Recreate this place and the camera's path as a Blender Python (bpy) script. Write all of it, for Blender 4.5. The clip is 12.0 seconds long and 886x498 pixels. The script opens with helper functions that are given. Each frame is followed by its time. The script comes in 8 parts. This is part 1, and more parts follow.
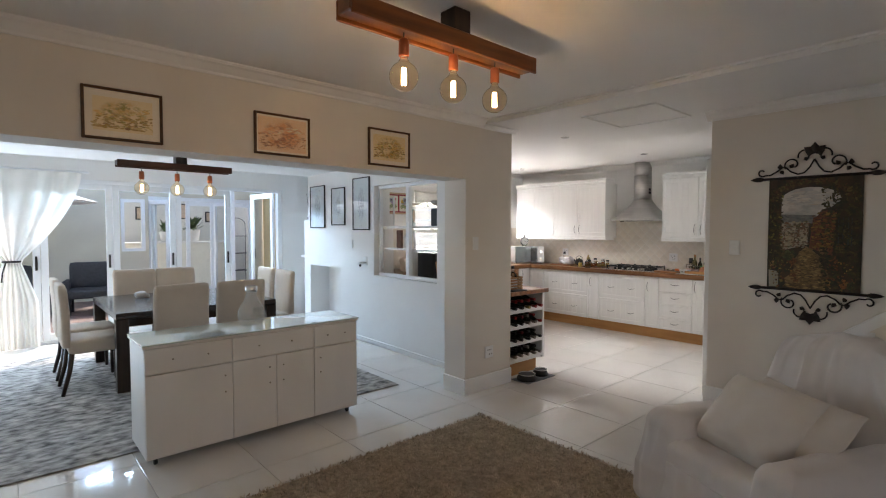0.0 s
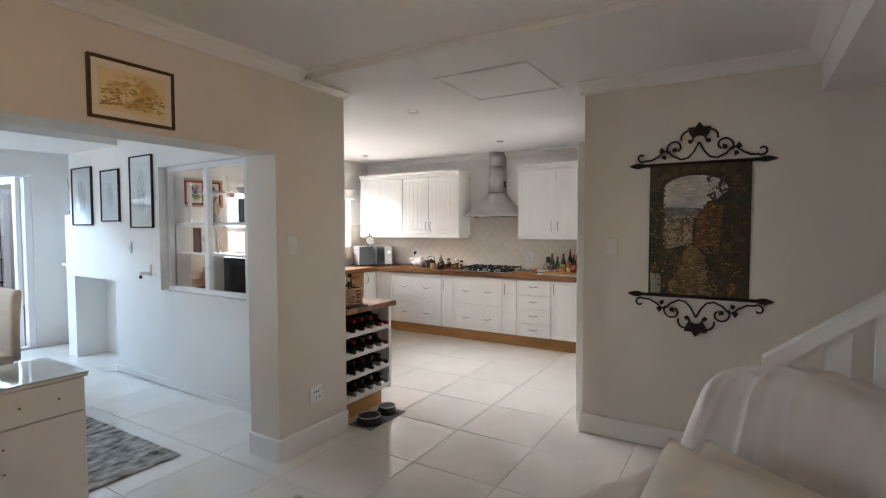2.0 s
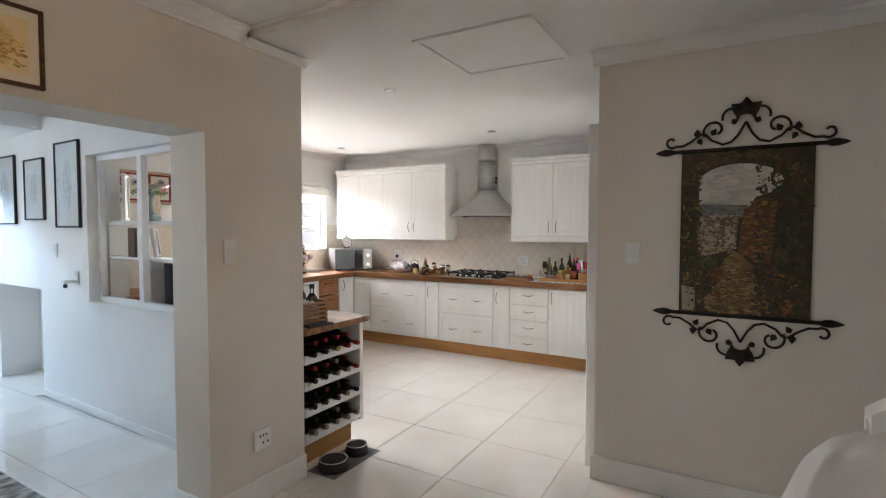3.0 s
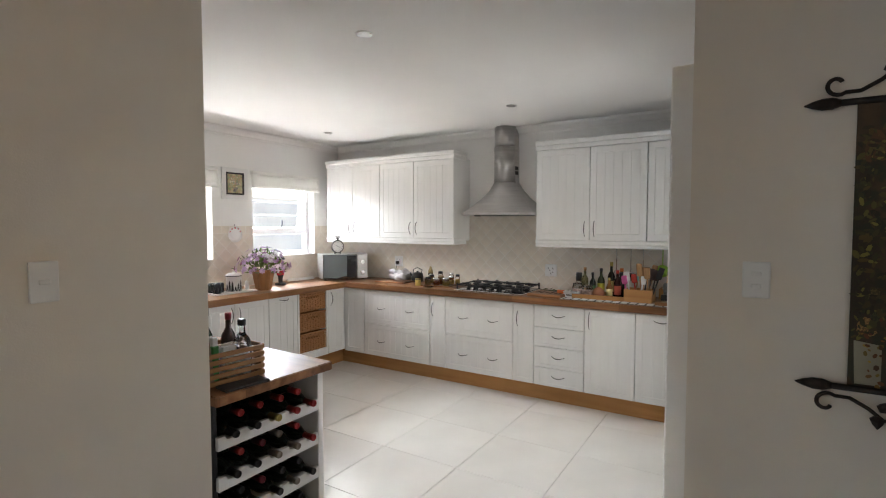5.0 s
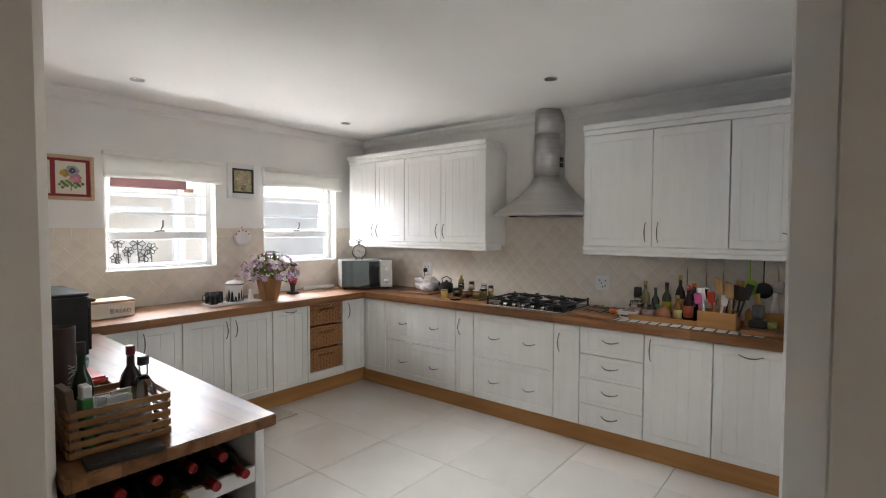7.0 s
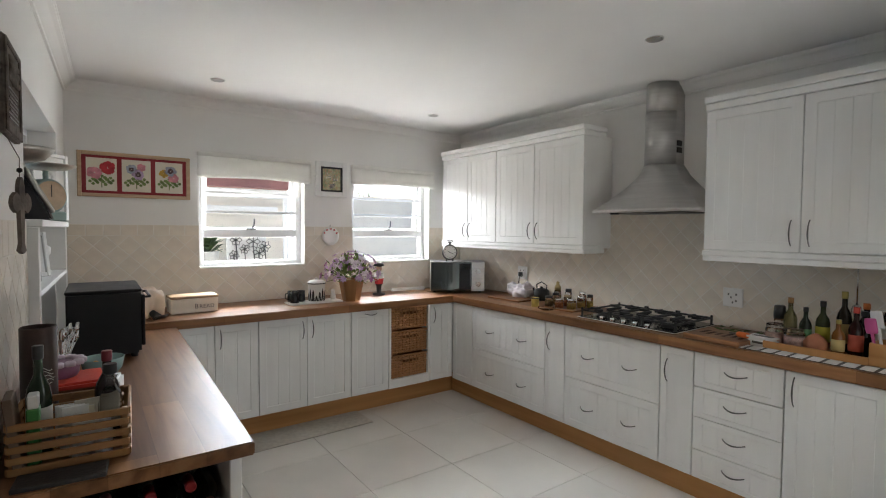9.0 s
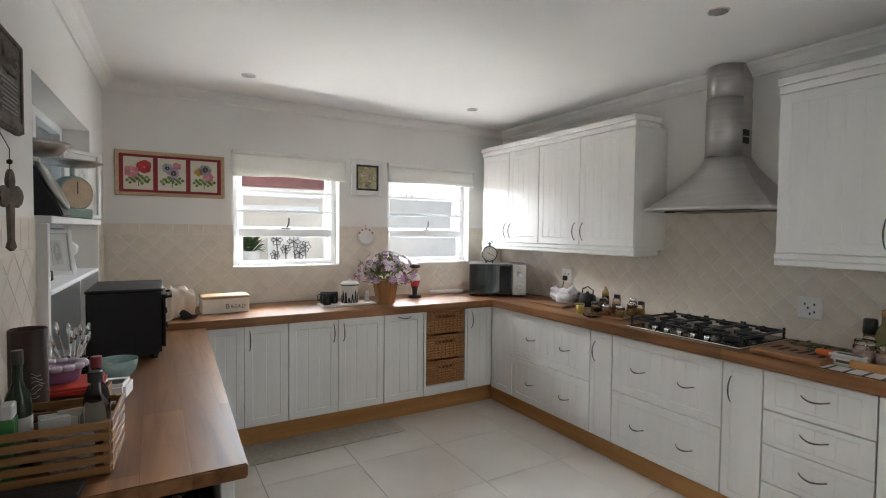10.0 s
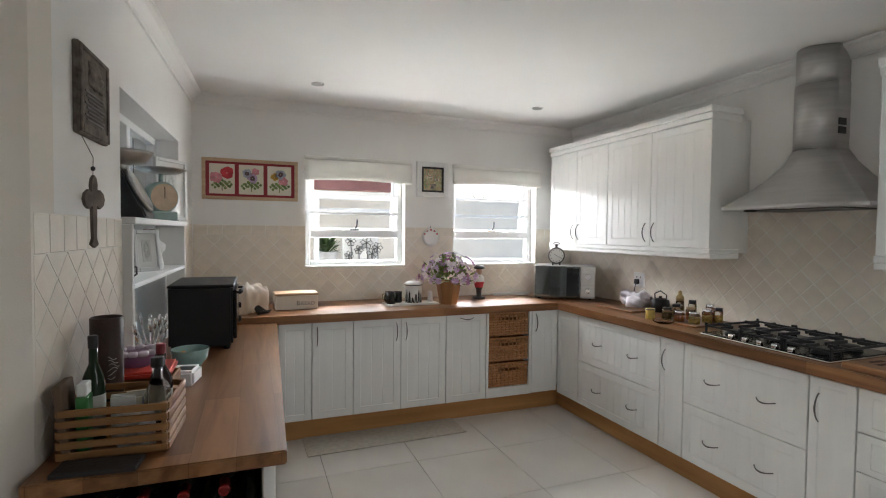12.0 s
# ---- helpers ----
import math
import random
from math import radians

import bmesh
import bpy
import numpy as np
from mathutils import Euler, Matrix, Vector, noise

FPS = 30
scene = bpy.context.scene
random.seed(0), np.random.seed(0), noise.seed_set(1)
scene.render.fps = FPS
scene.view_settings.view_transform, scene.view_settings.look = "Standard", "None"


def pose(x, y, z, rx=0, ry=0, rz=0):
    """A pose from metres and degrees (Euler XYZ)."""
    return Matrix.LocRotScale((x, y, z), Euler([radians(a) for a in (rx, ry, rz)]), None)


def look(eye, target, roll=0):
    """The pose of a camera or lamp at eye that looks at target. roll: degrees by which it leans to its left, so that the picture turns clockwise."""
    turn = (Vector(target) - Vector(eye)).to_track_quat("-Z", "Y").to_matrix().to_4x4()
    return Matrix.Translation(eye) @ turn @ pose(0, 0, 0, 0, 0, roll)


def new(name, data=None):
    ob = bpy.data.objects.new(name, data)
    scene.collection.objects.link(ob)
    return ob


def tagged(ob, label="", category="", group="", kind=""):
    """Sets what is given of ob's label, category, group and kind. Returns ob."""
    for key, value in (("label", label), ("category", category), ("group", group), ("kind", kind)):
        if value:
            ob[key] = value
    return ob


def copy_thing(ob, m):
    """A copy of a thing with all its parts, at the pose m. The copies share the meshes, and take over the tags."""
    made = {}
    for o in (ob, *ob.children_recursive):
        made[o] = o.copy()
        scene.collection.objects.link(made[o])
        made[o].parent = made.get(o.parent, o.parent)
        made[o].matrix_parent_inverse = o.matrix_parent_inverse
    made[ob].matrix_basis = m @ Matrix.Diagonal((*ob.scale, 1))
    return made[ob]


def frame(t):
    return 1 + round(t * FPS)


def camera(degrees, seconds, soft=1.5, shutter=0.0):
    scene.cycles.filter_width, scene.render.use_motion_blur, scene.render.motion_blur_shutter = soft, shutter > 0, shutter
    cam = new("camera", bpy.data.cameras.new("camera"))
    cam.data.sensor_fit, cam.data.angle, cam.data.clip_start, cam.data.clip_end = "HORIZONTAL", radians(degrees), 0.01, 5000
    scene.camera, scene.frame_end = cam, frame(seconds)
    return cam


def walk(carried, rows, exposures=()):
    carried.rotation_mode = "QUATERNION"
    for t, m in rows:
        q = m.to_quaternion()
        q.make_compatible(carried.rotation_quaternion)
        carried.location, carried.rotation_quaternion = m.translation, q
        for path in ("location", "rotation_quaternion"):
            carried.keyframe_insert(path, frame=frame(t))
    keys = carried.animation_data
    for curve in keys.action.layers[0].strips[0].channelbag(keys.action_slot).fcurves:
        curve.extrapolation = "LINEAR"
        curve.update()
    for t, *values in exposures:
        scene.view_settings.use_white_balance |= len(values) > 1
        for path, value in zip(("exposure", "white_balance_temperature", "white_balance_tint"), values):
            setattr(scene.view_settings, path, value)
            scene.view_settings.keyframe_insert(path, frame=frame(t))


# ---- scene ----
cam = camera(83.6, 12.0, soft=1.1)
PATH = [
    (0, (1.931, 1.023, 1.48), (3.261, 2.515, 1.401), 0.1),
    (0.5, (2.143, 1.164, 1.488), (3.574, 2.559, 1.408), -0.0),
    (1, (2.359, 1.319, 1.473), (3.901, 2.59, 1.393), 0.0),
    (1.5, (2.599, 1.515, 1.489), (4.241, 2.654, 1.406), 0.0),
    (2, (2.912, 1.693, 1.473), (4.619, 2.73, 1.385), -0.1),
    (2.5, (3.22, 1.84, 1.491), (4.952, 2.838, 1.405), 0.0),
    (3, (3.509, 2.014, 1.473), (5.243, 3.008, 1.388), 0.1),
    (5, (4.536, 2.485, 1.511), (6.231, 3.542, 1.417), -0.0),
    (5.5, (4.747, 2.571, 1.499), (6.427, 3.652, 1.411), 0.1),
    (6, (4.954, 2.607, 1.51), (6.601, 3.739, 1.423), 0.2),
    (6.5, (5.122, 2.64, 1.509), (6.73, 3.827, 1.424), 0.2),
    (8.5, (5.736, 2.678, 1.497), (7.032, 4.2, 1.421), 0.2),
    (9, (5.854, 2.69, 1.49), (7.024, 4.31, 1.412), 0.4),
    (9.5, (5.971, 2.758, 1.478), (7.051, 4.44, 1.4), 0.4),
    (10, (6.041, 2.816, 1.478), (7.049, 4.542, 1.405), 0.6),
    (10.5, (6.092, 2.826, 1.477), (7.012, 4.601, 1.407), 0.5),
    (11, (6.124, 2.809, 1.479), (6.966, 4.621, 1.41), 0.6),
    (11.5, (6.145, 2.79, 1.479), (6.926, 4.63, 1.408), 0.6),
    (12, (6.16, 2.764, 1.469), (6.88, 4.628, 1.402), 0.6),
]
walk(cam, [(t, look(eye, target, roll)) for t, eye, target, roll in PATH], exposures=((0.0, 2.12, 6700, 15), (1.5, 2.22, 6700, 15), (3.0, 2.3, 6600, 14), (5.0, 2.12, 6500, 12), (6.5, 1.85, 6500, 12), (9.0, 1.64, 6400, 10), (12.0, 1.66, 6400, 10)))

# ---- world, sun, lights ----
world = bpy.data.worlds.new("sky")
scene.world = world
world.use_nodes = True
wn, wl = world.node_tree.nodes, world.node_tree.links
sky = wn.new("ShaderNodeTexSky")
sky.sky_type = "NISHITA"
sky.sun_disc = False
SUN_ELEV, SUN_AZ = radians(49), radians(40)      # azimuth from +y towards +x
sky.sun_elevation, sky.sun_rotation = SUN_ELEV, SUN_AZ
wl.new(sky.outputs[0], wn["Background"].inputs[0])
wn["Background"].inputs[1].default_value = 0.10
sun = new("sun", bpy.data.lights.new("sun", "SUN"))
sun.data.energy, sun.data.angle, sun.data.color = 1.6, radians(0.6), (1.0, 0.94, 0.86)
to_sun = Vector((math.sin(SUN_AZ) * math.cos(SUN_ELEV), math.cos(SUN_AZ) * math.cos(SUN_ELEV), math.sin(SUN_ELEV)))
sun.matrix_world = look(to_sun * 30, (0, 0, 0))


def area_lamp(name, eye, target, w, h, watts, col=(0.92, 0.96, 1.0), spread=180):
    """An added area lamp standing in for light from outside."""
    ob = new(name, bpy.data.lights.new(name, "AREA"))
    ob.data.shape, ob.data.size, ob.data.size_y = "RECTANGLE", w, h
    ob.data.energy, ob.data.color = watts, col
    ob.data.spread = radians(spread)
    ob.matrix_world = look(eye, target)


# added lamps in made-up openings out of view, brightening the living room
area_lamp("fill_light_south", (2.6, -1.52, 1.45), (3.0, 4.0, 1.6), 1.0, 0.9, 1.5, (1.0, 0.80, 0.61), 110)
area_lamp("fill_light_west", (0.18, 1.2, 1.45), (2.0, 1.2, 1.4), 0.8, 0.9, 0.16, (1.0, 0.80, 0.61))
# added lamp in the unseen end of the door opening, in place of daylight
area_lamp("door_light", (0.76, 9.12, 1.05), (1.3, 5.0, 0.9), 0.66, 1.9, 15, (0.56, 0.77, 1.0))
# added lamps outside, hidden above the openings, in place of sky light
area_lamp("sky_fill_doors", (4.05, 9.95, 2.30), (3.9, 5.5, 0.2), 2.5, 0.10, 32, (0.47, 0.73, 1.0))
area_lamp("sky_fill_window", (7.35, 8.3, 2.34), (7.4, 4.2, 0.9), 1.3, 0.55, 32)
area_lamp("sky_fill_window", (8.8, 8.3, 2.34), (8.0, 4.2, 0.9), 0.8, 0.55, 44)
# added lamps hidden below the sills, in place of light off the yard
area_lamp("yard_fill_window", (7.0, 7.48, 0.84), (6.3, 4.6, 2.5), 1.2, 0.45, 19, (1.0, 0.97, 0.92))
area_lamp("yard_fill_window", (8.26, 7.48, 0.84), (7.0, 4.6, 2.5), 1.0, 0.45, 14, (1.0, 0.97, 0.92))
# added fill lamp in an unseen opening, brightening the units under the windows
area_lamp("fill_light_kitchen", (7.97, 2.55, 1.5), (6.7, 6.0, 0.9), 0.8, 1.0, 1.7, (1.0, 0.97, 0.92), 130)


# ---- materials ----
def mat(name, col, rough=0.5, metal=0.0, var=0.06, scale=6.0, bump=0.02, fine=90.0, trans=0.0, ior=1.45, rand=0.0,
        stretch=(1, 1, 1), emit=0.0, emit_col=None, sheen=0.0, coat=0.0, alpha=1.0, tint2=None):
    m = bpy.data.materials.new(name)
    m.use_nodes = True
    n, l = m.node_tree.nodes, m.node_tree.links
    b = n["Principled BSDF"]
    b.inputs["Roughness"].default_value, b.inputs["Metallic"].default_value = rough, metal
    b.inputs["Transmission Weight"].default_value, b.inputs["IOR"].default_value = trans, ior
    b.inputs["Sheen Weight"].default_value, b.inputs["Coat Weight"].default_value = sheen, coat
    b.inputs["Alpha"].default_value = alpha
    if emit:
        b.inputs["Emission Color"].default_value = (*(emit_col or col), 1)
        b.inputs["Emission Strength"].default_value = emit
    if var or bump or rand:
        tc, mp = n.new("ShaderNodeTexCoord"), n.new("ShaderNodeMapping")
        mp.inputs["Scale"].default_value = stretch
        l.new(tc.outputs["Object"], mp.inputs["Vector"])
        big, small = n.new("ShaderNodeTexNoise"), n.new("ShaderNodeTexNoise")
        big.inputs["Scale"].default_value, small.inputs["Scale"].default_value = scale, fine
        big.inputs["Detail"].default_value = 5
        for t in (big, small):
            l.new(mp.outputs[0], t.inputs["Vector"])
        ramp = n.new("ShaderNodeValToRGB")
        lo = tuple(c * (1 - var * 1.6) for c in col)
        hi = tint2 or tuple(min(1, c * (1 + var)) for c in col)
        ramp.color_ramp.elements[0].position, ramp.color_ramp.elements[1].position = 0.3, 0.7
        ramp.color_ramp.elements[0].color, ramp.color_ramp.elements[1].color = (*lo, 1), (*hi, 1)
        l.new(big.outputs[0], ramp.inputs[0])
        last = ramp.outputs[0]
        if rand:
            info, hsv, mr = n.new("ShaderNodeObjectInfo"), n.new("ShaderNodeHueSaturation"), n.new("ShaderNodeMapRange")
            mr.inputs["To Min"].default_value, mr.inputs["To Max"].default_value = 1 - rand, 1 + rand
            l.new(info.outputs["Random"], mr.inputs[0])
            l.new(mr.outputs[0], hsv.inputs["Value"])
            l.new(last, hsv.inputs["Color"])
            last = hsv.outputs[0]
        l.new(last, b.inputs["Base Color"])
        rr = n.new("ShaderNodeMapRange")
        rr.inputs["To Min"].default_value, rr.inputs["To Max"].default_value = rough * 0.85, min(1, rough * 1.2)
        l.new(big.outputs[0], rr.inputs[0])
        l.new(rr.outputs[0], b.inputs["Roughness"])
        if bump:
            bp = n.new("ShaderNodeBump")
            bp.inputs["Strength"].default_value, bp.inputs["Distance"].default_value = min(1, bump * 10), 0.004
            l.new(small.outputs[0], bp.inputs["Height"])
            l.new(bp.outputs[0], b.inputs["Normal"])
    else:
        b.inputs["Base Color"].default_value = (*col, 1)
    return m


def wood(name, dark, light, axis="X", stave=0.0, length=0.7, rough=0.35, grain=22.0, spec=0.28):
    """Grain runs along axis; stave is the width of glued staves."""
    m = bpy.data.materials.new(name)
    m.use_nodes = True
    n, l = m.node_tree.nodes, m.node_tree.links
    b = n["Principled BSDF"]
    tc, mp = n.new("ShaderNodeTexCoord"), n.new("ShaderNodeMapping")
    l.new(tc.outputs["Object"], mp.inputs["Vector"])
    mp.inputs["Scale"].default_value = {"X": (0.07, 1, 1), "Y": (1, 0.07, 1), "Z": (1, 1, 0.07)}[axis]
    a = n.new("ShaderNodeTexNoise")
    a.inputs["Scale"].default_value, a.inputs["Detail"].default_value, a.inputs["Distortion"].default_value = grain, 6, 0.6
    l.new(mp.outputs[0], a.inputs["Vector"])
    ramp = n.new("ShaderNodeValToRGB")
    ramp.color_ramp.elements[0].position, ramp.color_ramp.elements[1].position = 0.32, 0.68
    ramp.color_ramp.elements[0].color, ramp.color_ramp.elements[1].color = (*dark, 1), (*light, 1)
    l.new(a.outputs[0], ramp.inputs[0])
    last = ramp.outputs[0]
    if stave:
        mp2, br = n.new("ShaderNodeMapping"), n.new("ShaderNodeTexBrick")
        if axis == "Y":
            mp2.inputs["Rotation"].default_value = (0, 0, radians(90))
        l.new(tc.outputs["Object"], mp2.inputs["Vector"])
        br.inputs["Scale"].default_value, br.inputs["Brick Width"].default_value = 1.0, length
        br.inputs["Row Height"].default_value, br.inputs["Mortar Size"].default_value = stave, 0.0006
        br.inputs["Color1"].default_value, br.inputs["Color2"].default_value = (0.72, 0.69, 0.66, 1), (1.16, 1.15, 1.14, 1)
        br.inputs["Mortar"].default_value = (0.55, 0.5, 0.48, 1)
        l.new(mp2.outputs[0], br.inputs["Vector"])
        mx = n.new("ShaderNodeMix")
        mx.data_type, mx.blend_type = "RGBA", "MULTIPLY"
        mx.inputs["Factor"].default_value = 1.0
        l.new(last, mx.inputs["A"])
        l.new(br.outputs["Color"], mx.inputs["B"])
        last = mx.outputs["Result"]
    l.new(last, b.inputs["Base Color"])
    b.inputs["Roughness"].default_value, b.inputs["Specular IOR Level"].default_value = rough, spec
    bp = n.new("ShaderNodeBump")
    bp.inputs["Strength"].default_value, bp.inputs["Distance"].default_value = 0.10, 0.002
    l.new(a.outputs[0], bp.inputs["Height"])
    l.new(bp.outputs[0], b.inputs["Normal"])
    return m


WALL = mat("wall_paint", (0.73, 0.68, 0.61), 0.75, var=0.025, scale=1.6, bump=0.012, fine=220)
WHITE_WALL = mat("white_wall_paint", (0.80, 0.79, 0.77), 0.7, var=0.025, scale=1.6, bump=0.012, fine=220)
CEIL = mat("ceiling_paint", (0.80, 0.79, 0.775), 0.8, var=0.02, scale=1.2, bump=0.02, fine=200)
TRIM = mat("white_trim_paint", (0.80, 0.79, 0.77), 0.45, var=0.02, scale=3, bump=0.008)
FLOOR_TILE = mat("polished_cream_tile", (0.77, 0.74, 0.69), 0.05, var=0.035, scale=2.5, bump=0.0, rand=0.025, coat=0.5)
GROUT = mat("grey_grout", (0.50, 0.47, 0.43), 0.8, var=0.1, scale=30)
WALL_TILE = mat("beige_glazed_tile", (0.72, 0.655, 0.565), 0.3, var=0.05, scale=9, bump=0.01, fine=40, rand=0.03)
WALL_GROUT = mat("pale_grout", (0.77, 0.74, 0.68), 0.85, var=0.05, scale=20)
CAB = mat("white_cabinet_paint", (0.80, 0.79, 0.765), 0.38, var=0.02, scale=5, bump=0.012, fine=70, stretch=(3, 3, 0.4))
GAP = mat("cabinet_carcass", (0.60, 0.59, 0.57), 0.7, var=0.05)
TOP_X = wood("worktop_wood_x", (0.165, 0.072, 0.030), (0.32, 0.157, 0.068), "X", 0.115, 0.9, 0.36, spec=0.28)
TOP_Y = wood("worktop_wood_y", (0.165, 0.072, 0.030), (0.32, 0.157, 0.068), "Y", 0.115, 0.9, 0.36, spec=0.28)
PLINTH = wood("oak_plinth", (0.38, 0.18, 0.06), (0.53, 0.275, 0.10), "X", 0, 1, 0.45, 12)
PLINTH_Y = wood("oak_plinth_y", (0.38, 0.18, 0.06), (0.53, 0.275, 0.10), "Y", 0, 1, 0.45, 12)
PEWTER = mat("dark_pewter", (0.14, 0.135, 0.13), 0.35, 0.9, var=0.15, scale=40)
STEEL = mat("brushed_steel", (0.56, 0.55, 0.54), 0.42, 1.0, var=0.06, scale=5, bump=0.012, fine=60, stretch=(1, 1, 12))
CHROME = mat("chrome", (0.75, 0.75, 0.75), 0.12, 1.0, var=0.03)
IRON = mat("dark_wrought_iron", (0.035, 0.028, 0.024), 0.55, 0.6, var=0.3, scale=30, bump=0.05)
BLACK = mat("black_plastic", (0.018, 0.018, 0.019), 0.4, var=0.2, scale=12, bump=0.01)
BLACK_GLOSS = mat("black_gloss", (0.012, 0.012, 0.014), 0.08, var=0.1)
GLASS = mat("clear_glass", (1, 1, 1), 0.0, trans=1.0, ior=1.45, var=0, bump=0)
PANE = mat("window_glass", (0.97, 0.985, 0.98), 0.0, trans=1.0, ior=1.02, var=0, bump=0)
DARK_WOOD = wood("wenge_wood", (0.014, 0.009, 0.007), (0.034, 0.021, 0.015), "X", 0, 1, 0.14, 25, spec=0.5)
DARK_WOOD_Z = wood("wenge_wood_upright", (0.018, 0.011, 0.008), (0.045, 0.027, 0.018), "Z", 0, 1, 0.3, 25)
BEAM_WOOD = wood("stained_pine_beam", (0.05, 0.016, 0.006), (0.27, 0.095, 0.028), "X", 0, 1, 0.32, 12)
PINE = wood("pale_slat_wood", (0.25, 0.12, 0.045), (0.36, 0.195, 0.078), "X", 0, 1, 0.5, 25)
CHAIR_FABRIC = mat("cream_chair_fabric", (0.57, 0.48, 0.385), 0.85, var=0.05, scale=5, bump=0.06, fine=260, sheen=0.2)
SHEET = mat("white_cotton_throw", (0.64, 0.605, 0.575), 0.85, var=0.04, scale=4, bump=0.012, fine=320, sheen=0.2)
PILLOW = mat("cream_cotton_cushion", (0.60, 0.555, 0.49), 0.85, var=0.05, scale=4, bump=0.015, fine=320, sheen=0.2)
SWITCH = mat("white_plastic", (0.78, 0.78, 0.77), 0.3, var=0.01, bump=0)
FRAME_WHITE = mat("white_aluminium", (0.80, 0.81, 0.82), 0.35, var=0.01, bump=0)
FRAME_BROWN = wood("brown_picture_frame", (0.05, 0.025, 0.012), (0.13, 0.065, 0.028), "X", 0, 1, 0.35, 30)
FRAME_BLACK = mat("black_picture_frame", (0.02, 0.02, 0.02), 0.4, var=0.1)
LINEN = mat("white_linen_blind", (0.84, 0.83, 0.80), 0.9, var=0.04, scale=5, bump=0.05, fine=250)
WICKER = mat("brown_wicker", (0.44, 0.205, 0.08), 0.55, var=0.22, scale=60, bump=0.1, fine=180, stretch=(1, 1, 3))


def translucent(m, col, share):
    """Lets part of the light through the cloth."""
    n, l = m.node_tree.nodes, m.node_tree.links
    t, x = n.new("ShaderNodeBsdfTranslucent"), n.new("ShaderNodeMixShader")
    t.inputs["Color"].default_value, x.inputs[0].default_value = (*col, 1), share
    l.new(n["Principled BSDF"].outputs[0], x.inputs[1])
    l.new(t.outputs[0], x.inputs[2])
    l.new(x.outputs[0], n["Material Output"].inputs["Surface"])


translucent(LINEN, (0.85, 0.83, 0.78), 0.2)
THIN_GLASS = mat("thin_blown_glass", (0.70, 0.73, 0.73), 0.03, var=0, bump=0, alpha=0.18)
LEAF = mat("green_leaves", (0.06, 0.10, 0.03), 0.5, var=0.4, scale=12)


# ---- building helpers ----
def cube(bm, x0, x1, y0, y1, z0, z1, bev=0.0, seg=1):
    v = [bm.verts.new((x, y, z)) for z in (z0, z1) for y in (y0, y1) for x in (x0, x1)]
    f = [bm.faces.new([v[i] for i in q]) for q in ((0, 2, 3, 1), (4, 5, 7, 6), (0, 1, 5, 4), (2, 6, 7, 3), (0, 4, 6, 2), (1, 3, 7, 5))]
    if bev:
        es = list({e for q in f for e in q.edges})
        bmesh.ops.bevel(bm, geom=es, offset=bev, segments=seg, affect="EDGES", clamp_overlap=True)
    return v


def boxes(*bs, bev=0.0, seg=1):
    bm = bmesh.new()
    for b in bs:
        cube(bm, *b, bev=bev, seg=seg)
    return bm


def prism(poly, z0, z1, bm=None, bev=0.0):
    bm = bm or bmesh.new()
    a = [bm.verts.new((x, y, z0)) for x, y in poly]
    b = [bm.verts.new((x, y, z1)) for x, y in poly]
    fs = [bm.faces.new(list(reversed(a))), bm.faces.new(b)]
    for i in range(len(poly)):
        j = (i + 1) % len(poly)
        fs.append(bm.faces.new((a[i], a[j], b[j], b[i])))
    bmesh.ops.recalc_face_normals(bm, faces=fs)
    if bev:
        bmesh.ops.bevel(bm, geom=list({e for f in fs for e in f.edges}), offset=bev, segments=2, affect="EDGES", clamp_overlap=True)
    return bm


def lathe(prof, seg=20, bm=None, at=(0, 0, 0), sx=1.0, sy=1.0, smooth=True, axis="Z"):
    """Turn a profile of (radius, height) round an axis."""
    bm = bm or bmesh.new()
    rings = []
    for r, z in prof:
        ring = []
        for i in range(seg):
            a = 2 * math.pi * i / seg
            p = (r * math.cos(a) * sx, r * math.sin(a) * sy, z)
            if axis == "Y":
                p = (p[0], p[2], p[1])
            elif axis == "X":
                p = (p[2], p[0], p[1])
            ring.append(bm.verts.new((p[0] + at[0], p[1] + at[1], p[2] + at[2])))
        rings.append(ring)
    fs = []
    for a, b in zip(rings, rings[1:]):
        for i in range(seg):
            j = (i + 1) % seg
            fs.append(bm.faces.new((a[i], a[j], b[j], b[i])))
    fs.append(bm.faces.new(list(reversed(rings[0]))))
    fs.append(bm.faces.new(rings[-1]))
    for f in fs[:-2]:
        f.smooth = smooth
    bmesh.ops.recalc_face_normals(bm, faces=fs)
    return bm


def tube(pts, r, seg=8, bm=None, taper=None):
    bm = bm or bmesh.new()
    pts = [Vector(p) for p in pts]
    rings, up = [], None
    for i, p in enumerate(pts):
        d = (pts[min(i + 1, len(pts) - 1)] - pts[max(i - 1, 0)]).normalized()
        if up is None:
            up = d.orthogonal().normalized()
        up = (up - d * up.dot(d)).normalized()
        side = d.cross(up)
        rr = r * (taper[i] if taper else 1)
        rings.append([bm.verts.new(p + (up * math.cos(2 * math.pi * k / seg) + side * math.sin(2 * math.pi * k / seg)) * rr) for k in range(seg)])
    fs = []
    for a, b in zip(rings, rings[1:]):
        for k in range(seg):
            j = (k + 1) % seg
            f = bm.faces.new((a[k], a[j], b[j], b[k]))
            f.smooth = True
            fs.append(f)
    fs.append(bm.faces.new(list(reversed(rings[0]))))
    fs.append(bm.faces.new(rings[-1]))
    bmesh.ops.recalc_face_normals(bm, faces=fs)
    return bm


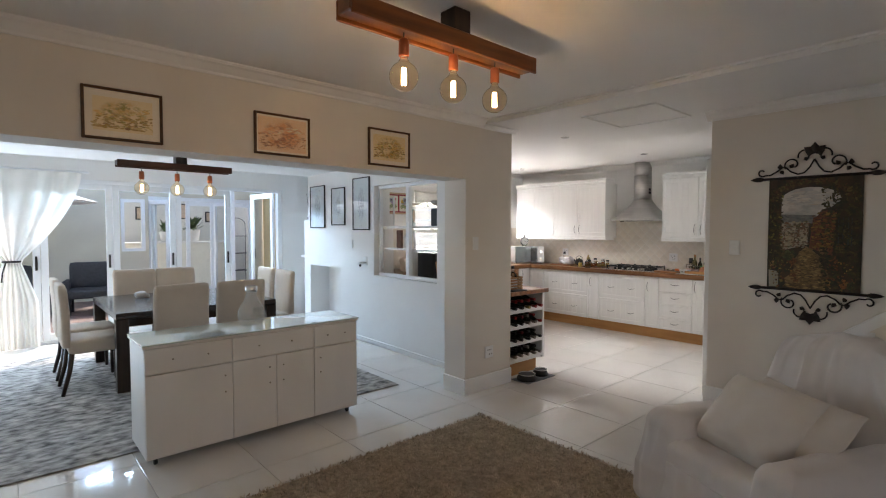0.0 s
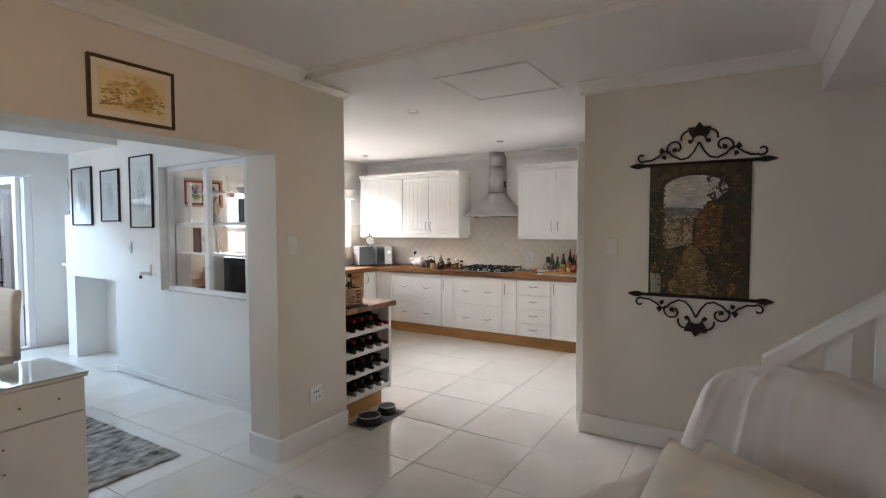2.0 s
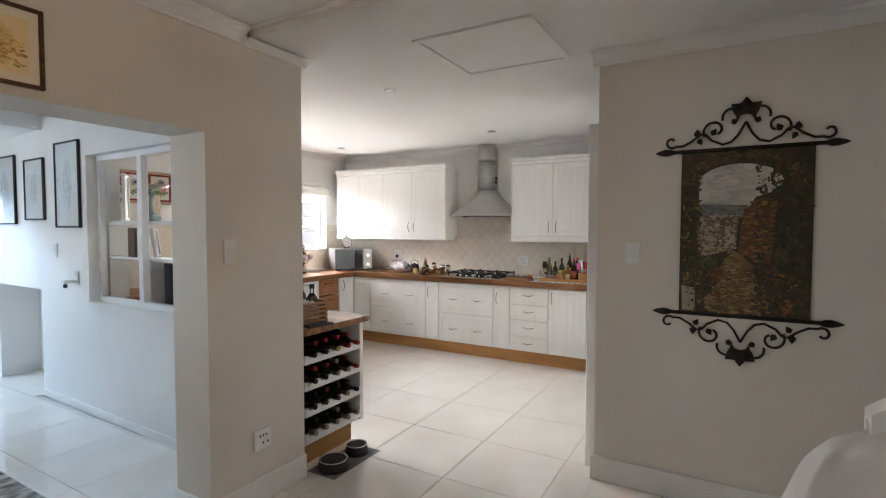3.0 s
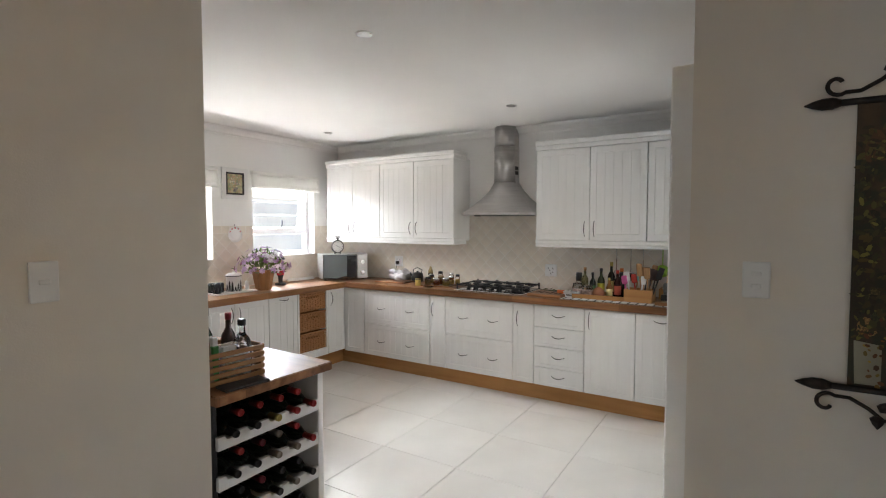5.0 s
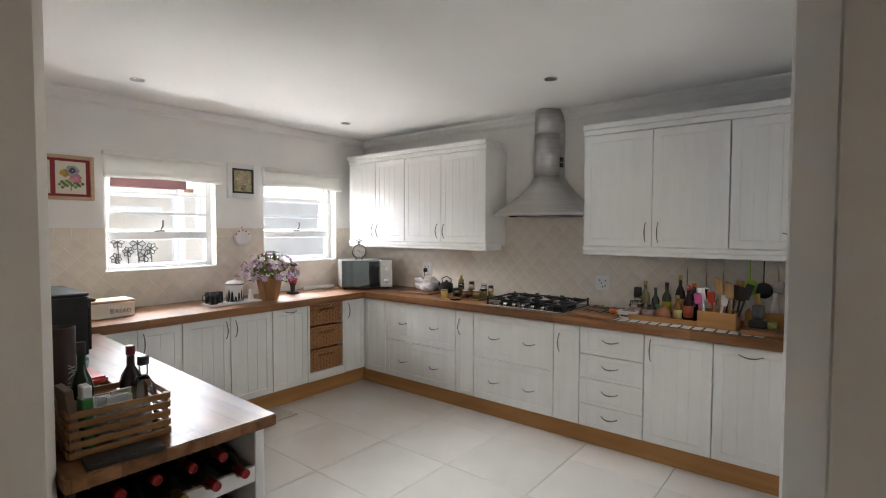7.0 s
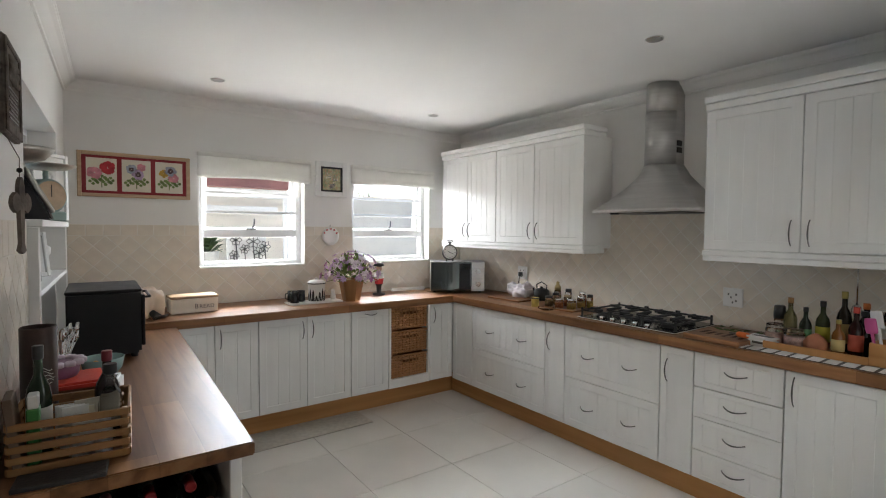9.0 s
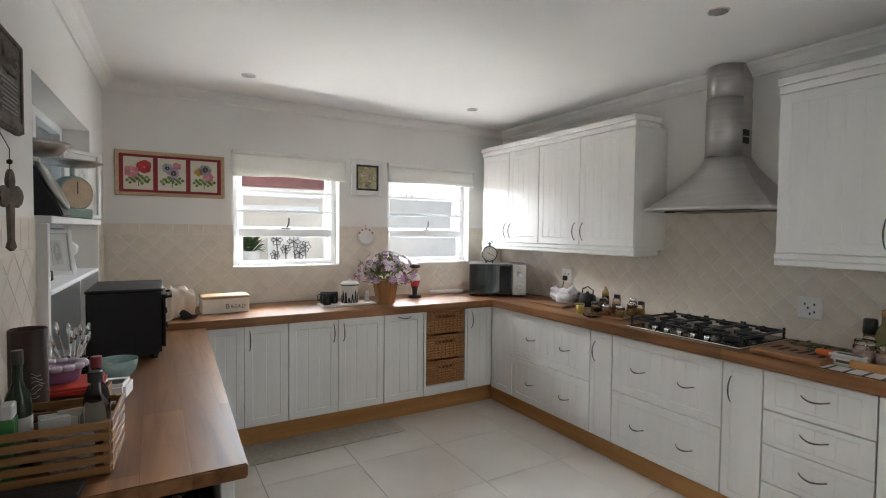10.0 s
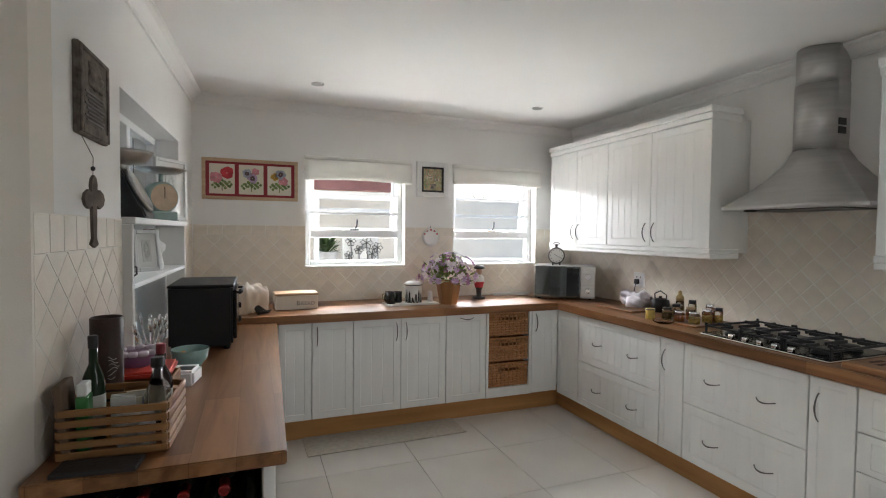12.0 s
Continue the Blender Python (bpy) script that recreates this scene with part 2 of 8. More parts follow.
def softbox(hx, hy, hz, r, n=12, amp=0.0, seed=0, freq=(5, 5, 5), at=(0, 0, 0), bm=None, shape=None, crease=0.0):
    """A rounded, slightly uneven block of half sizes hx, hy, hz."""
    bm = bm or bmesh.new()
    tmp = bmesh.new()
    bmesh.ops.create_cube(tmp, size=2)
    bmesh.ops.subdivide_edges(tmp, edges=tmp.edges[:], cuts=n, use_grid_fill=True)
    h = Vector((hx, hy, hz))
    made = {}
    for v in tmp.verts:
        p = Vector([v.co[i] * h[i] for i in range(3)])
        q = Vector([max(-(h[i] - r), min(h[i] - r, p[i])) for i in range(3)])
        d = (p - q).normalized() if (p - q).length > 1e-6 else Vector((0, 0, 1))
        o = q + d * r if (p - q).length > 1e-6 else p
        if amp:
            k = noise.noise(Vector((o.x * freq[0] + seed * 7.3, o.y * freq[1] - seed * 3.1, o.z * freq[2] + seed)))
            k += 0.5 * noise.noise(Vector((o.x * freq[0] * 2.3, o.y * freq[1] * 2.3 + seed, o.z * freq[2] * 2.3)))
            o = o + d * amp * k
        if crease:
            c = 1 - abs(noise.noise(Vector((o.x * 6 + seed, o.y * 6 - seed, o.z * 1.4 + 0.6 * o.y))))
            o = o + d * crease * (max(0.0, c - 0.72) / 0.28) ** 2
        if shape:
            o = Vector(shape(o))
        made[v] = bm.verts.new(o + Vector(at))
    for f in tmp.faces:
        nf = bm.faces.new([made[v] for v in f.verts])
        nf.smooth = True
    tmp.free()
    return bm


def mesh_of(name, bm, material):
    me = bpy.data.meshes.new(name)
    bm.to_mesh(me)
    bm.free()
    if material:
        me.materials.append(material)
    return me


def part(name, bm, material, parent, label=""):
    ob = new(name, mesh_of(name, bm, material))
    ob.parent = parent
    return tagged(ob, label)


def thing(name, at, label, category, group="", rz=0.0, rx=0.0, ry=0.0):
    ob = new(name)
    ob.empty_display_size = 0.05
    ob.matrix_basis = pose(*at, rx, ry, rz)
    return tagged(ob, label, category, group)


def setting(name, bm, material, label, category="wall"):
    ob = new(name, mesh_of(name, bm, material))
    return tagged(ob, label, category, kind="structure")


def lettering(text, size, material, parent, at, name="lettering", depth=0.0008, spacing=1.0):
    cu = bpy.data.curves.new(name, "FONT")
    cu.body, cu.size, cu.extrude, cu.align_x, cu.space_character = text, size, depth, "CENTER", spacing
    tmp = new(name, cu)
    me = bpy.data.meshes.new_from_object(tmp.evaluated_get(bpy.context.evaluated_depsgraph_get()))
    bpy.data.objects.remove(tmp)
    me.materials.clear()
    me.materials.append(material)
    ob = new(name, me)
    ob.parent, ob.matrix_basis = parent, at
    return ob


# ---- plan ----
CEILING = 2.47
LINTEL_Y0, LINTEL_Y1, LINTEL_Z = 4.157, 4.43, 1.925
TAP_X, HOB_X, WIN_Y, SOUTH_Y = 6.442, 9.09, 6.862, 2.668
SKEW = 0.0395
SKEW_DEG = -math.degrees(math.atan(SKEW))


def kx(y):
    """The kitchen face of the wall to the dining room."""
    return 5.642 + SKEW * (y - 4.2)


def dx_(y):
    """Its dining room face."""
    return 5.425 + 0.028 * (y - 4.43)


# ---- large structure ----
floor = setting("floor", boxes((0.0, 9.29, -1.7, 9.27, -0.15, -0.006)), GROUT, "cream polished porcelain tile floor with grey joints", "floor")

lint = bmesh.new()
cube(lint, 0.2, 0.9, LINTEL_Y0, LINTEL_Y1, 0, 2.75)
cube(lint, 0.9, 4.99, LINTEL_Y0, LINTEL_Y1, LINTEL_Z, 2.75)
prism([(4.99, LINTEL_Y0), (5.603, LINTEL_Y0), (5.65, 4.275), (kx(4.43), 4.43), (4.99, 4.43)], 0, 2.75, lint)
setting("wall_lintel", lint, WALL, "cream painted wall over a wide opening")

side = bmesh.new()


def side_block(y0, y1, z0, z1):
    prism([(dx_(y0), y0), (kx(y0), y0), (kx(y1), y1), (dx_(y1), y1)], z0, z1, side)


side_block(4.43, 5.06, 0, 2.75)
side_block(5.06, 6.33, 0, 0.89)
side_block(5.06, 6.33, 2.03, 2.75)
side_block(6.33, 7.062, 0, 2.75)
prism([(dx_(7.06), 7.062), (5.97, 7.062), (5.97, 7.2), (dx_(7.2), 7.2)], 0, 2.75, side)
prism([(dx_(7.2), 7.2), (5.97, 7.2), (5.97, 8.17), (dx_(8.17), 8.17)], 0.93, 2.75, side)
cube(side, 5.85, 5.97, 7.2, 8.17, 0, 0.93)
prism([(dx_(8.17), 8.17), (5.97, 8.17), (5.97, 8.23), (dx_(8.2), 8.23)], 0, 2.75, side)
cube(side, dx_(8.2), 5.97, 8.23, 8.37, 0, 1.62)
setting("wall_dining_kitchen", side, WHITE_WALL, "white wall with a serving hatch and a fireplace niche")

setting("wall_kitchen_north", boxes(
    (kx(6.862), 6.563, WIN_Y, 7.062, 0, 2.75), (7.39, 7.842, WIN_Y, 7.062, 0, 2.75), (8.687, 9.29, WIN_Y, 7.062, 0, 2.75),
    (6.563, 7.39, WIN_Y, 7.062, 0, 1.18), (7.842, 8.687, WIN_Y, 7.062, 0, 1.18),
    (6.563, 7.39, WIN_Y, 7.062, 2.03, 2.75), (7.842, 8.687, WIN_Y, 7.062, 2.03, 2.75)), WHITE_WALL, "white kitchen wall with two windows")
wall_hob = setting("wall_kitchen_east", boxes((HOB_X, 9.29, 2.45, WIN_Y, 0, 2.75)), WHITE_WALL, "white kitchen wall behind the hob")
# the opening beside the door is added, unseen, to hold the fill lamp
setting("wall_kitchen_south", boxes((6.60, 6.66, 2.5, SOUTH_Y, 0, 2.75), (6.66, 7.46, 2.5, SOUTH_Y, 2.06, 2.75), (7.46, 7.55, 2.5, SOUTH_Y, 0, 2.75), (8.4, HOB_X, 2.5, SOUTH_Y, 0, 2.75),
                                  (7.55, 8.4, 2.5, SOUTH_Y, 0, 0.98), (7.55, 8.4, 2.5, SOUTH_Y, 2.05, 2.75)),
        WHITE_WALL, "white kitchen wall with a door and an added unseen opening")
setting("wall_stair", boxes((TAP_X, 6.60, -1.7, SOUTH_Y, 0, 2.75, ), bev=0.008, seg=2), WALL, "cream painted wall with an ironwork wall hanging")
# openings in the south and west walls are added, unseen, for fill lamps
setting("wall_living_south", boxes((0.0, 2.1, -1.7, -1.5, 0, 2.75), (3.1, TAP_X, -1.7, -1.5, 0, 2.75), (2.1, 3.1, -1.7, -1.5, 0, 1.0), (2.1, 3.1, -1.7, -1.5, 1.9, 2.75)),
        WALL, "cream painted wall with an unseen opening added for light")
setting("wall_west", boxes((0.0, 0.2, -1.5, 0.8, 0, 2.75), (0.0, 0.2, 1.6, 9.27, 0, 2.75), (0.0, 0.2, 0.8, 1.6, 0, 1.0), (0.0, 0.2, 0.8, 1.6, 1.9, 2.75)),
        WALL, "cream painted wall with an unseen opening added for light")
setting("wall_dining_north", boxes((0.2, 0.4, 9.07, 9.27, 0, 2.75), (5.47, 6.15, 9.07, 9.27, 0, 2.75), (0.4, 5.47, 9.07, 9.27, 2.13, 2.75)),
        WHITE_WALL, "white wall round wide folding glass doors")
setting("wall_dining_recess", boxes((5.97, 6.15, 7.062, 9.07, 0, 2.75)), WHITE_WALL, "white recess wall beside the chimney breast")
setting("ceiling", boxes((0.0, 9.29, -1.7, 7.06, CEILING, 2.76), (0.0, 6.15, 7.06, 9.27, CEILING, 2.76)), CEIL, "white painted plaster ceiling", "ceiling")
setting("ceiling_beam", boxes((5.2, 5.61, 1.335, LINTEL_Y0, 2.428, CEILING + 0.08), bev=0.03, seg=6), CEIL, "shallow white plaster beam", "beam")
setting("ceiling_dining_beam", boxes((0.2, 5.97, 7.1, 8.2, 2.30, CEILING + 0.01)), WHITE_WALL, "dropped white ceiling beam", "beam")
setting("stair_bulkhead", boxes((3.0, TAP_X, -1.5, 1.335, 2.23, CEILING + 0.01)), CEIL, "dropped plaster bulkhead under the stairs", "ceiling")


def cornice(name, p0, p1, into, z=CEILING, size=0.075, label="white moulded plaster cornice"):
    """A stepped moulding along the top of a wall; into points into the room."""
    p0, p1, n = Vector((*p0, 0)), Vector((*p1, 0)), Vector((*into, 0))
    prof = [(0, -size), (0.012, -size), (0.014, -size * 0.8), (0.03, -size * 0.62), (0.05, -size * 0.36), (0.068, -size * 0.25), (0.07, -0.012), (size, -0.01), (size, 0), (0, 0)]
    bm = bmesh.new()
    a = [bm.verts.new(p0 + n * d + Vector((0, 0, z + h))) for d, h in prof]
    b = [bm.verts.new(p1 + n * d + Vector((0, 0, z + h))) for d, h in prof]
    fs = [bm.faces.new(a), bm.faces.new(list(reversed(b)))]
    for i in range(len(prof)):
        j = (i + 1) % len(prof)
        fs.append(bm.faces.new((a[i], b[i], b[j], a[j])))
    bmesh.ops.recalc_face_normals(bm, faces=fs)
    setting(name, bm, TRIM, label, "cornice")


cornice("trim_cornice_lintel", (0.2, LINTEL_Y0), (5.2, LINTEL_Y0), (0, -1))
cornice("trim_cornice_pillar", (5.2, LINTEL_Y0), (5.63, LINTEL_Y0), (0, -1), 2.428, 0.038)
cornice("trim_cornice_stair", (TAP_X, 1.335), (TAP_X, 2.70), (-1, 0))
cornice("trim_cornice_bulkhead", (3.0, 1.335), (TAP_X, 1.335), (0, 1))
cornice("trim_cornice_hob", (HOB_X, 2.67), (HOB_X, WIN_Y), (-1, 0))
cornice("trim_cornice_window", (kx(6.86), WIN_Y), (HOB_X, WIN_Y), (0, -1))
cornice("trim_cornice_hatch", (kx(4.45), 4.45), (kx(6.86), 6.86), (1, 0))
cornice("trim_cornice_doors", (0.2, 9.07), (5.97, 9.07), (0, -1), CEILING, 0.1)


def baseboard(name, *bs):
    setting(name, boxes(*bs, bev=0.004), TRIM, "white painted skirting board", "skirting")


baseboard("baseboard_pillar", (4.97, 5.603, LINTEL_Y0 - 0.02, LINTEL_Y0, 0, 0.14), (4.97, 4.99, LINTEL_Y0, LINTEL_Y1, 0, 0.14))
baseboard("baseboard_stair", (TAP_X - 0.02, TAP_X, -1.5, SOUTH_Y + 0.02, 0, 0.14))
baseboard("baseboard_dining", (5.97 - 0.02, 5.97, 8.37, 9.07, 0, 0.1))
bs = bmesh.new()
prism([(dx_(4.43) - 0.012, 4.43), (dx_(4.43), 4.43), (dx_(7.2), 7.2), (dx_(7.2) - 0.012, 7.2)], 0, 0.06, bs)
setting("baseboard_hatch_wall", bs, TRIM, "low white skirting board", "skirting")


# ---- doors and windows ----
def door_kitchen():
    d = tagged(thing("door_1", (6.66, SOUTH_Y, 0), "closed white panelled door in a white frame", "door"), kind="structure")
    part("door_frame", boxes((-0.09, 0.0, 0.0, 0.085, 0, 2.10), (0.8, 0.89, 0.0, 0.085, 0, 2.10), (0.0, 0.8, 0.0, 0.085, 2.05, 2.10), bev=0.006), TRIM, d)
    part("door_leaf", boxes((0.005, 0.795, -0.06, -0.02, 0.005, 2.045), bev=0.004), TRIM, d)
    part("door_handle", tube([(0.06, -0.02, 1.02), (0.06, 0.03, 1.02), (0.18, 0.035, 1.02)], 0.009), CHROME, d)


door_kitchen()


def kitchen_window(name, x0, x1):
    z0, z1, y = 1.18, 2.03, 6.985
    w = tagged(thing(name, ((x0 + x1) / 2, y, z0), "white aluminium window with a top hung sash held ajar", "window"), kind="structure")
    h = (x1 - x0) / 2
    t = 0.045
    part("window_frame", boxes((-h, -h + t, -0.03, 0.03, 0, z1 - z0), (h - t, h, -0.03, 0.03, 0, z1 - z0), (-h + t, h - t, -0.03, 0.03, 0, t),
                               (-h + t, h - t, -0.03, 0.03, z1 - z0 - t, z1 - z0), (-h + t, h - t, -0.035, 0.035, 0.235, 0.30), bev=0.004), FRAME_WHITE, w)
    part("pane", boxes((-h + t, h - t, 0.0, 0.005, t, 0.235)), PANE, w).visible_shadow = False
    top = z1 - z0 - t - 0.005
    sash = part("sash", boxes((-h + t + 0.004, -h + t + 0.034, -0.02, 0.02, 0.0, -0.52), (h - t - 0.034, h - t - 0.004, -0.02, 0.02, 0, -0.52),
                              (-h + t + 0.034, h - t - 0.034, -0.02, 0.02, -0.035, 0.0), (-h + t + 0.034, h - t - 0.034, -0.02, 0.02, -0.52, -0.49)), FRAME_WHITE, w)
    sash.matrix_basis = pose(0, 0.01, top, 7, 0, 0)
    p = part("pane", boxes((-h + t + 0.034, h - t - 0.034, 0.0, 0.005, -0.49, -0.035)), PANE, sash)
    p.visible_shadow = False
    part("bar", boxes((-h + t, h - t, -0.03, -0.015, 0.43, 0.455), (-h + t, h - t, -0.03, -0.015, 0.585, 0.61), bev=0.003), FRAME_WHITE, w)
    part("stay", tube([(0, -0.04, 0.305), (0.012, -0.055, 0.34), (0.016, -0.05, 0.39)], 0.007), PEWTER, w, "dark metal window stay")
    part("stay_foot", boxes((-0.045, 0.03, -0.05, -0.035, 0.298, 0.312)), PEWTER, w)
    part("window_sill", boxes((-h, h, -0.123, -0.032, -0.001, 0.008)), TRIM, w)


kitchen_window("window_1", 6.563, 7.39)
kitchen_window("window_2", 7.842, 8.687)


def roman_blind(x0, x1, z0, z1):
    b = thing("roman_blind", ((x0 + x1) / 2, WIN_Y, z0), "raised white linen roman blind hung above a kitchen window", "blind", "kitchen blinds")
    h = (x1 - x0) / 2
    part("headrail", boxes((-h, h, -0.045, -0.002, z1 - z0 - 0.03, z1 - z0), bev=0.004), LINEN, b)
    bm = bmesh.new()
    prof = [(-0.035, z1 - z0 - 0.03), (-0.038, 0.10), (-0.052, 0.06), (-0.04, 0.045), (-0.056, 0.03), (-0.045, 0.0), (-0.02, 0.01), (-0.015, z1 - z0 - 0.03)]
    n = 24
    rows = []
    for i in range(n + 1):
        x = -h + 2 * h * i / n
        rows.append([bm.verts.new((x, y + 0.004 * noise.noise(Vector((x * 8, k, x0))), z - 0.006 * math.cos(i / n * 6.28) * (k in (3, 4, 5)))) for k, (y, z) in enumerate(prof)])
    for a, c in zip(rows, rows[1:]):
        for k in range(len(prof)):
            j = (k + 1) % len(prof)
            bm.faces.new((a[k], c[k], c[j], a[j])).smooth = True
    bm.faces.new(rows[0])
    bm.faces.new(list(reversed(rows[-1])))
    bmesh.ops.recalc_face_normals(bm, faces=bm.faces[:])
    part("folded_cloth", bm, LINEN, b)
    part("cord", tube([(-h + 0.01, -0.03, 0.0), (-h + 0.0, -0.03, -0.32), (-h + 0.01, -0.03, -0.36), (-h + 0.02, -0.03, -0.3), (-h + 0.02, -0.03, 0)], 0.002, 5), LINEN, b)


roman_blind(6.55, 7.435, 1.88, 2.07)
roman_blind(7.82, 8.725, 1.90, 2.07)


def hatch_window():
    y0, y1, z0, z1 = 5.06, 6.33, 0.89, 2.03
    w = tagged(thing("window_3", (5.55, (y0 + y1) / 2, z0), "white sliding window in the wall between kitchen and dining room", "window", rz=90 + SKEW_DEG), kind="structure")
    h, t = (y1 - y0) / 2 - 0.002, 0.04
    part("window_frame", boxes((-h, -h + t, -0.025, 0.025, 0, z1 - z0), (h - t, h, -0.025, 0.025, 0, z1 - z0), (-h + t, h - t, -0.025, 0.025, 0, t),
                               (-h + t, h - t, -0.025, 0.025, z1 - z0 - t, z1 - z0), (-0.03, 0.03, -0.03, 0.022, t, z1 - z0 - t), bev=0.003), FRAME_WHITE, w)
    part("pane", boxes((-h + t, -0.03, 0.004, 0.009, t, z1 - z0 - t)), PANE, w).visible_shadow = False
    part("pane", boxes((0.03, h - t, -0.012, -0.007, t, z1 - z0 - t)), PANE, w).visible_shadow = False


hatch_window()


def folding_doors():
    y, top = 9.13, 2.08
    d = tagged(thing("door_2", (3.0, y, 0), "white folding glass doors to the patio, one leaf folded open", "door"), kind="structure")
    part("door_frame", boxes((-2.6, 2.47, -0.05, 0.05, top, 2.13), (2.40, 2.47, -0.05, 0.05, 0, top), (-2.6, -2.53, -0.05, 0.05, 0, top), (-2.53, 2.40, -0.05, 0.05, -0.002, 0.03), bev=0.004), FRAME_WHITE, d)
    w, t = 0.775, 0.075

    def leaf(m):
        lf = part("door_leaf", boxes((0, t, -0.022, 0.022, 0.03, top), (w - t, w, -0.022, 0.022, 0.03, top), (t, w - t, -0.022, 0.022, 0.03, 0.13), (t, w - t, -0.022, 0.022, top - t, top), bev=0.004), FRAME_WHITE, d)
        lf.matrix_basis = m
        p = part("pane", boxes((t, w - t, -0.003, 0.003, 0.13, top - t)), PANE, lf)
        p.visible_shadow = False
        part("door_handle", boxes((w - 0.055, w - 0.03, -0.045, -0.022, 0.95, 1.13), bev=0.004), BLACK, lf)

    for k in range(5):
        leaf(pose(-2.26 + k * (w + 0.005), 0, 0))
    leaf(pose(2.36, 0.03, 0, 0, 0, 96))


folding_doors()


# ---- kitchen units ----
def front(w, h, beads=True):
    """A framed cabinet front with a grooved panel, in one skin; face at y = 0, thickness 20 mm."""
    t = min(0.055, w * 0.22)
    tz = min(t, h * 0.18)
    n = max(1, round((w - 2 * t) / 0.075))
    pw = (w - 2 * t) / n
    xs = [(0.0015, 0.0), (0.004, 0.0), (t - 0.002, 0.0), (t, 0.003)]
    for i in range(1, n):
        x = t + i * pw
        xs += [(x - 0.0018, 0.003), (x, 0.0047), (x + 0.0018, 0.003)]
    xs += [(w - t, 0.003), (w - t + 0.002, 0.0), (w - 0.004, 0.0), (w - 0.0015, 0.0)]
    zs = [(0.0015, 0), (0.004, 0), (tz - 0.003, 0), (tz, 1), (h - tz, 1), (h - tz + 0.003, 0), (h - 0.004, 0), (h - 0.0015, 0)]
    bm = bmesh.new()
    g = []
    for j, (z, p) in enumerate(zs):
        g.append([bm.verts.new((x, 0.0025 if i in (0, len(xs) - 1) or j in (0, len(zs) - 1) else d * p, z)) for i, (x, d) in enumerate(xs)])
    for j in range(len(zs) - 1):
        for i in range(len(xs) - 1):
            bm.faces.new((g[j][i], g[j][i + 1], g[j + 1][i + 1], g[j + 1][i]))
    back = [bm.verts.new(v) for v in ((0.0015, 0.02, 0.0015), (w - 0.0015, 0.02, 0.0015), (w - 0.0015, 0.02, h - 0.0015), (0.0015, 0.02, h - 0.0015))]
    bm.faces.new(list(reversed(back)))
    bm.faces.new([back[0], back[1]] + list(reversed(g[0])))
    bm.faces.new([back[2], back[3]] + g[-1])
    bm.faces.new([back[3], back[0]] + [r[0] for r in g])
    bm.faces.new([back[1], back[2]] + [r[-1] for r in reversed(g)])
    bmesh.ops.recalc_face_normals(bm, faces=bm.faces[:])
    return bm


def handle(length, upright):
    pts = []
    for i in range(11):
        u = i / 10
        d = -0.004 - 0.028 * math.sin(math.pi * u) ** 0.7
        a = (u - 0.5) * length
        pts.append((0, d, a) if upright else (a, d, -0.010 * math.sin(math.pi * u)))
    return tube(pts, 0.0037, 6, taper=[0.9, 0.8, 0.9, 1, 1.1, 1.2, 1.1, 1, 0.9, 0.8, 0.9])


def unit(name, at, rz, w, z0, z1, depth, fronts, label, group, carcass_lo=0.0):
    """fronts: (name, x0, x1, z0, z1, handles); handles: (x, z, upright, length)."""
    c = thing(name, at, label, "cabinet", group, rz)
    part("body", boxes((0.001, w - 0.001, 0.021, depth, z0, z1)), GAP if carcass_lo == 0 else CAB, c)
    for nm, x0, x1, a, b, hs in fronts:
        f = part(nm, front(x1 - x0 - 0.0008, b - a - 0.0008), CAB, c)
        f.matrix_basis = pose(x0 + 0.0004, 0, a + 0.0004)
        for hx, hz, up, ln in hs:
            k = part("handle", handle(ln, up), PEWTER, f, "dark pewter bow handle")
            k.matrix_basis = pose(hx - x0, 0, hz - a)
    return c


BZ0, BZ1 = 0.143, 0.843
BZW = 0.160          # foot of the window units
WT = 0.901           # face of the worktop
FACE = 8.54
E = "white base units along the hob wall"


def hob_unit(y_hi, y_lo, kind, label):
    w = y_hi - y_lo
    if kind == "two":
        zs = [(BZ0, 0.482), (0.482, BZ1 - 0.007)]
        fr = [("drawer", 0, w, a, b, [(w * 0.28, (a + b) / 2 - 0.005, False, 0.10), (w * 0.72, (a + b) / 2 - 0.005, False, 0.10)]) for a, b in zs]
    elif kind == "four":
        zs = [(BZ0, 0.301), (0.301, 0.48), (0.48, 0.646), (0.648, BZ1 - 0.007)]
        fr = [("drawer", 0, w, a, b, [(w * 0.5, (a + b) / 2 + 0.015, False, 0.11)]) for a, b in zs]
    elif kind == "narrow":
        fr = [("door", 0, w, BZ0, BZ1 - 0.007, [(0.045, 0.70, True, 0.13)])]
    elif kind == "plain":
        fr = [("filler", 0, w, BZ0, BZ1 - 0.007, [])]
    elif kind == "top_handle":
        fr = [("door", 0, w, BZ0, BZ1 - 0.007, [(w * 0.34, 0.79, False, 0.12)])]
    else:
        fr = [("door", 0, w, BZ0, BZ1 - 0.007, [(0.04, 0.74, True, 0.14)])]
    unit("base_unit", (FACE, y_hi, 0), -90, w, BZ0, BZ1, 0.545, fr, label, E)


hob_unit(6.252, 5.972, "plain", "white corner filler panel under the wooden worktop")
hob_unit(5.97, 5.142, "two", "white unit with two deep grooved drawers")
hob_unit(5.14, 4.96, "narrow", "narrow white grooved pull-out unit")
hob_unit(4.958, 4.256, "two", "white two-drawer unit below the gas hob")
hob_unit(4.254, 4.061, "narrow", "narrow white grooved pull-out unit")
hob_unit(4.059, 3.627, "four", "white unit with four shallow drawers")
hob_unit(3.625, 3.233, "door", "white base unit with one grooved door")
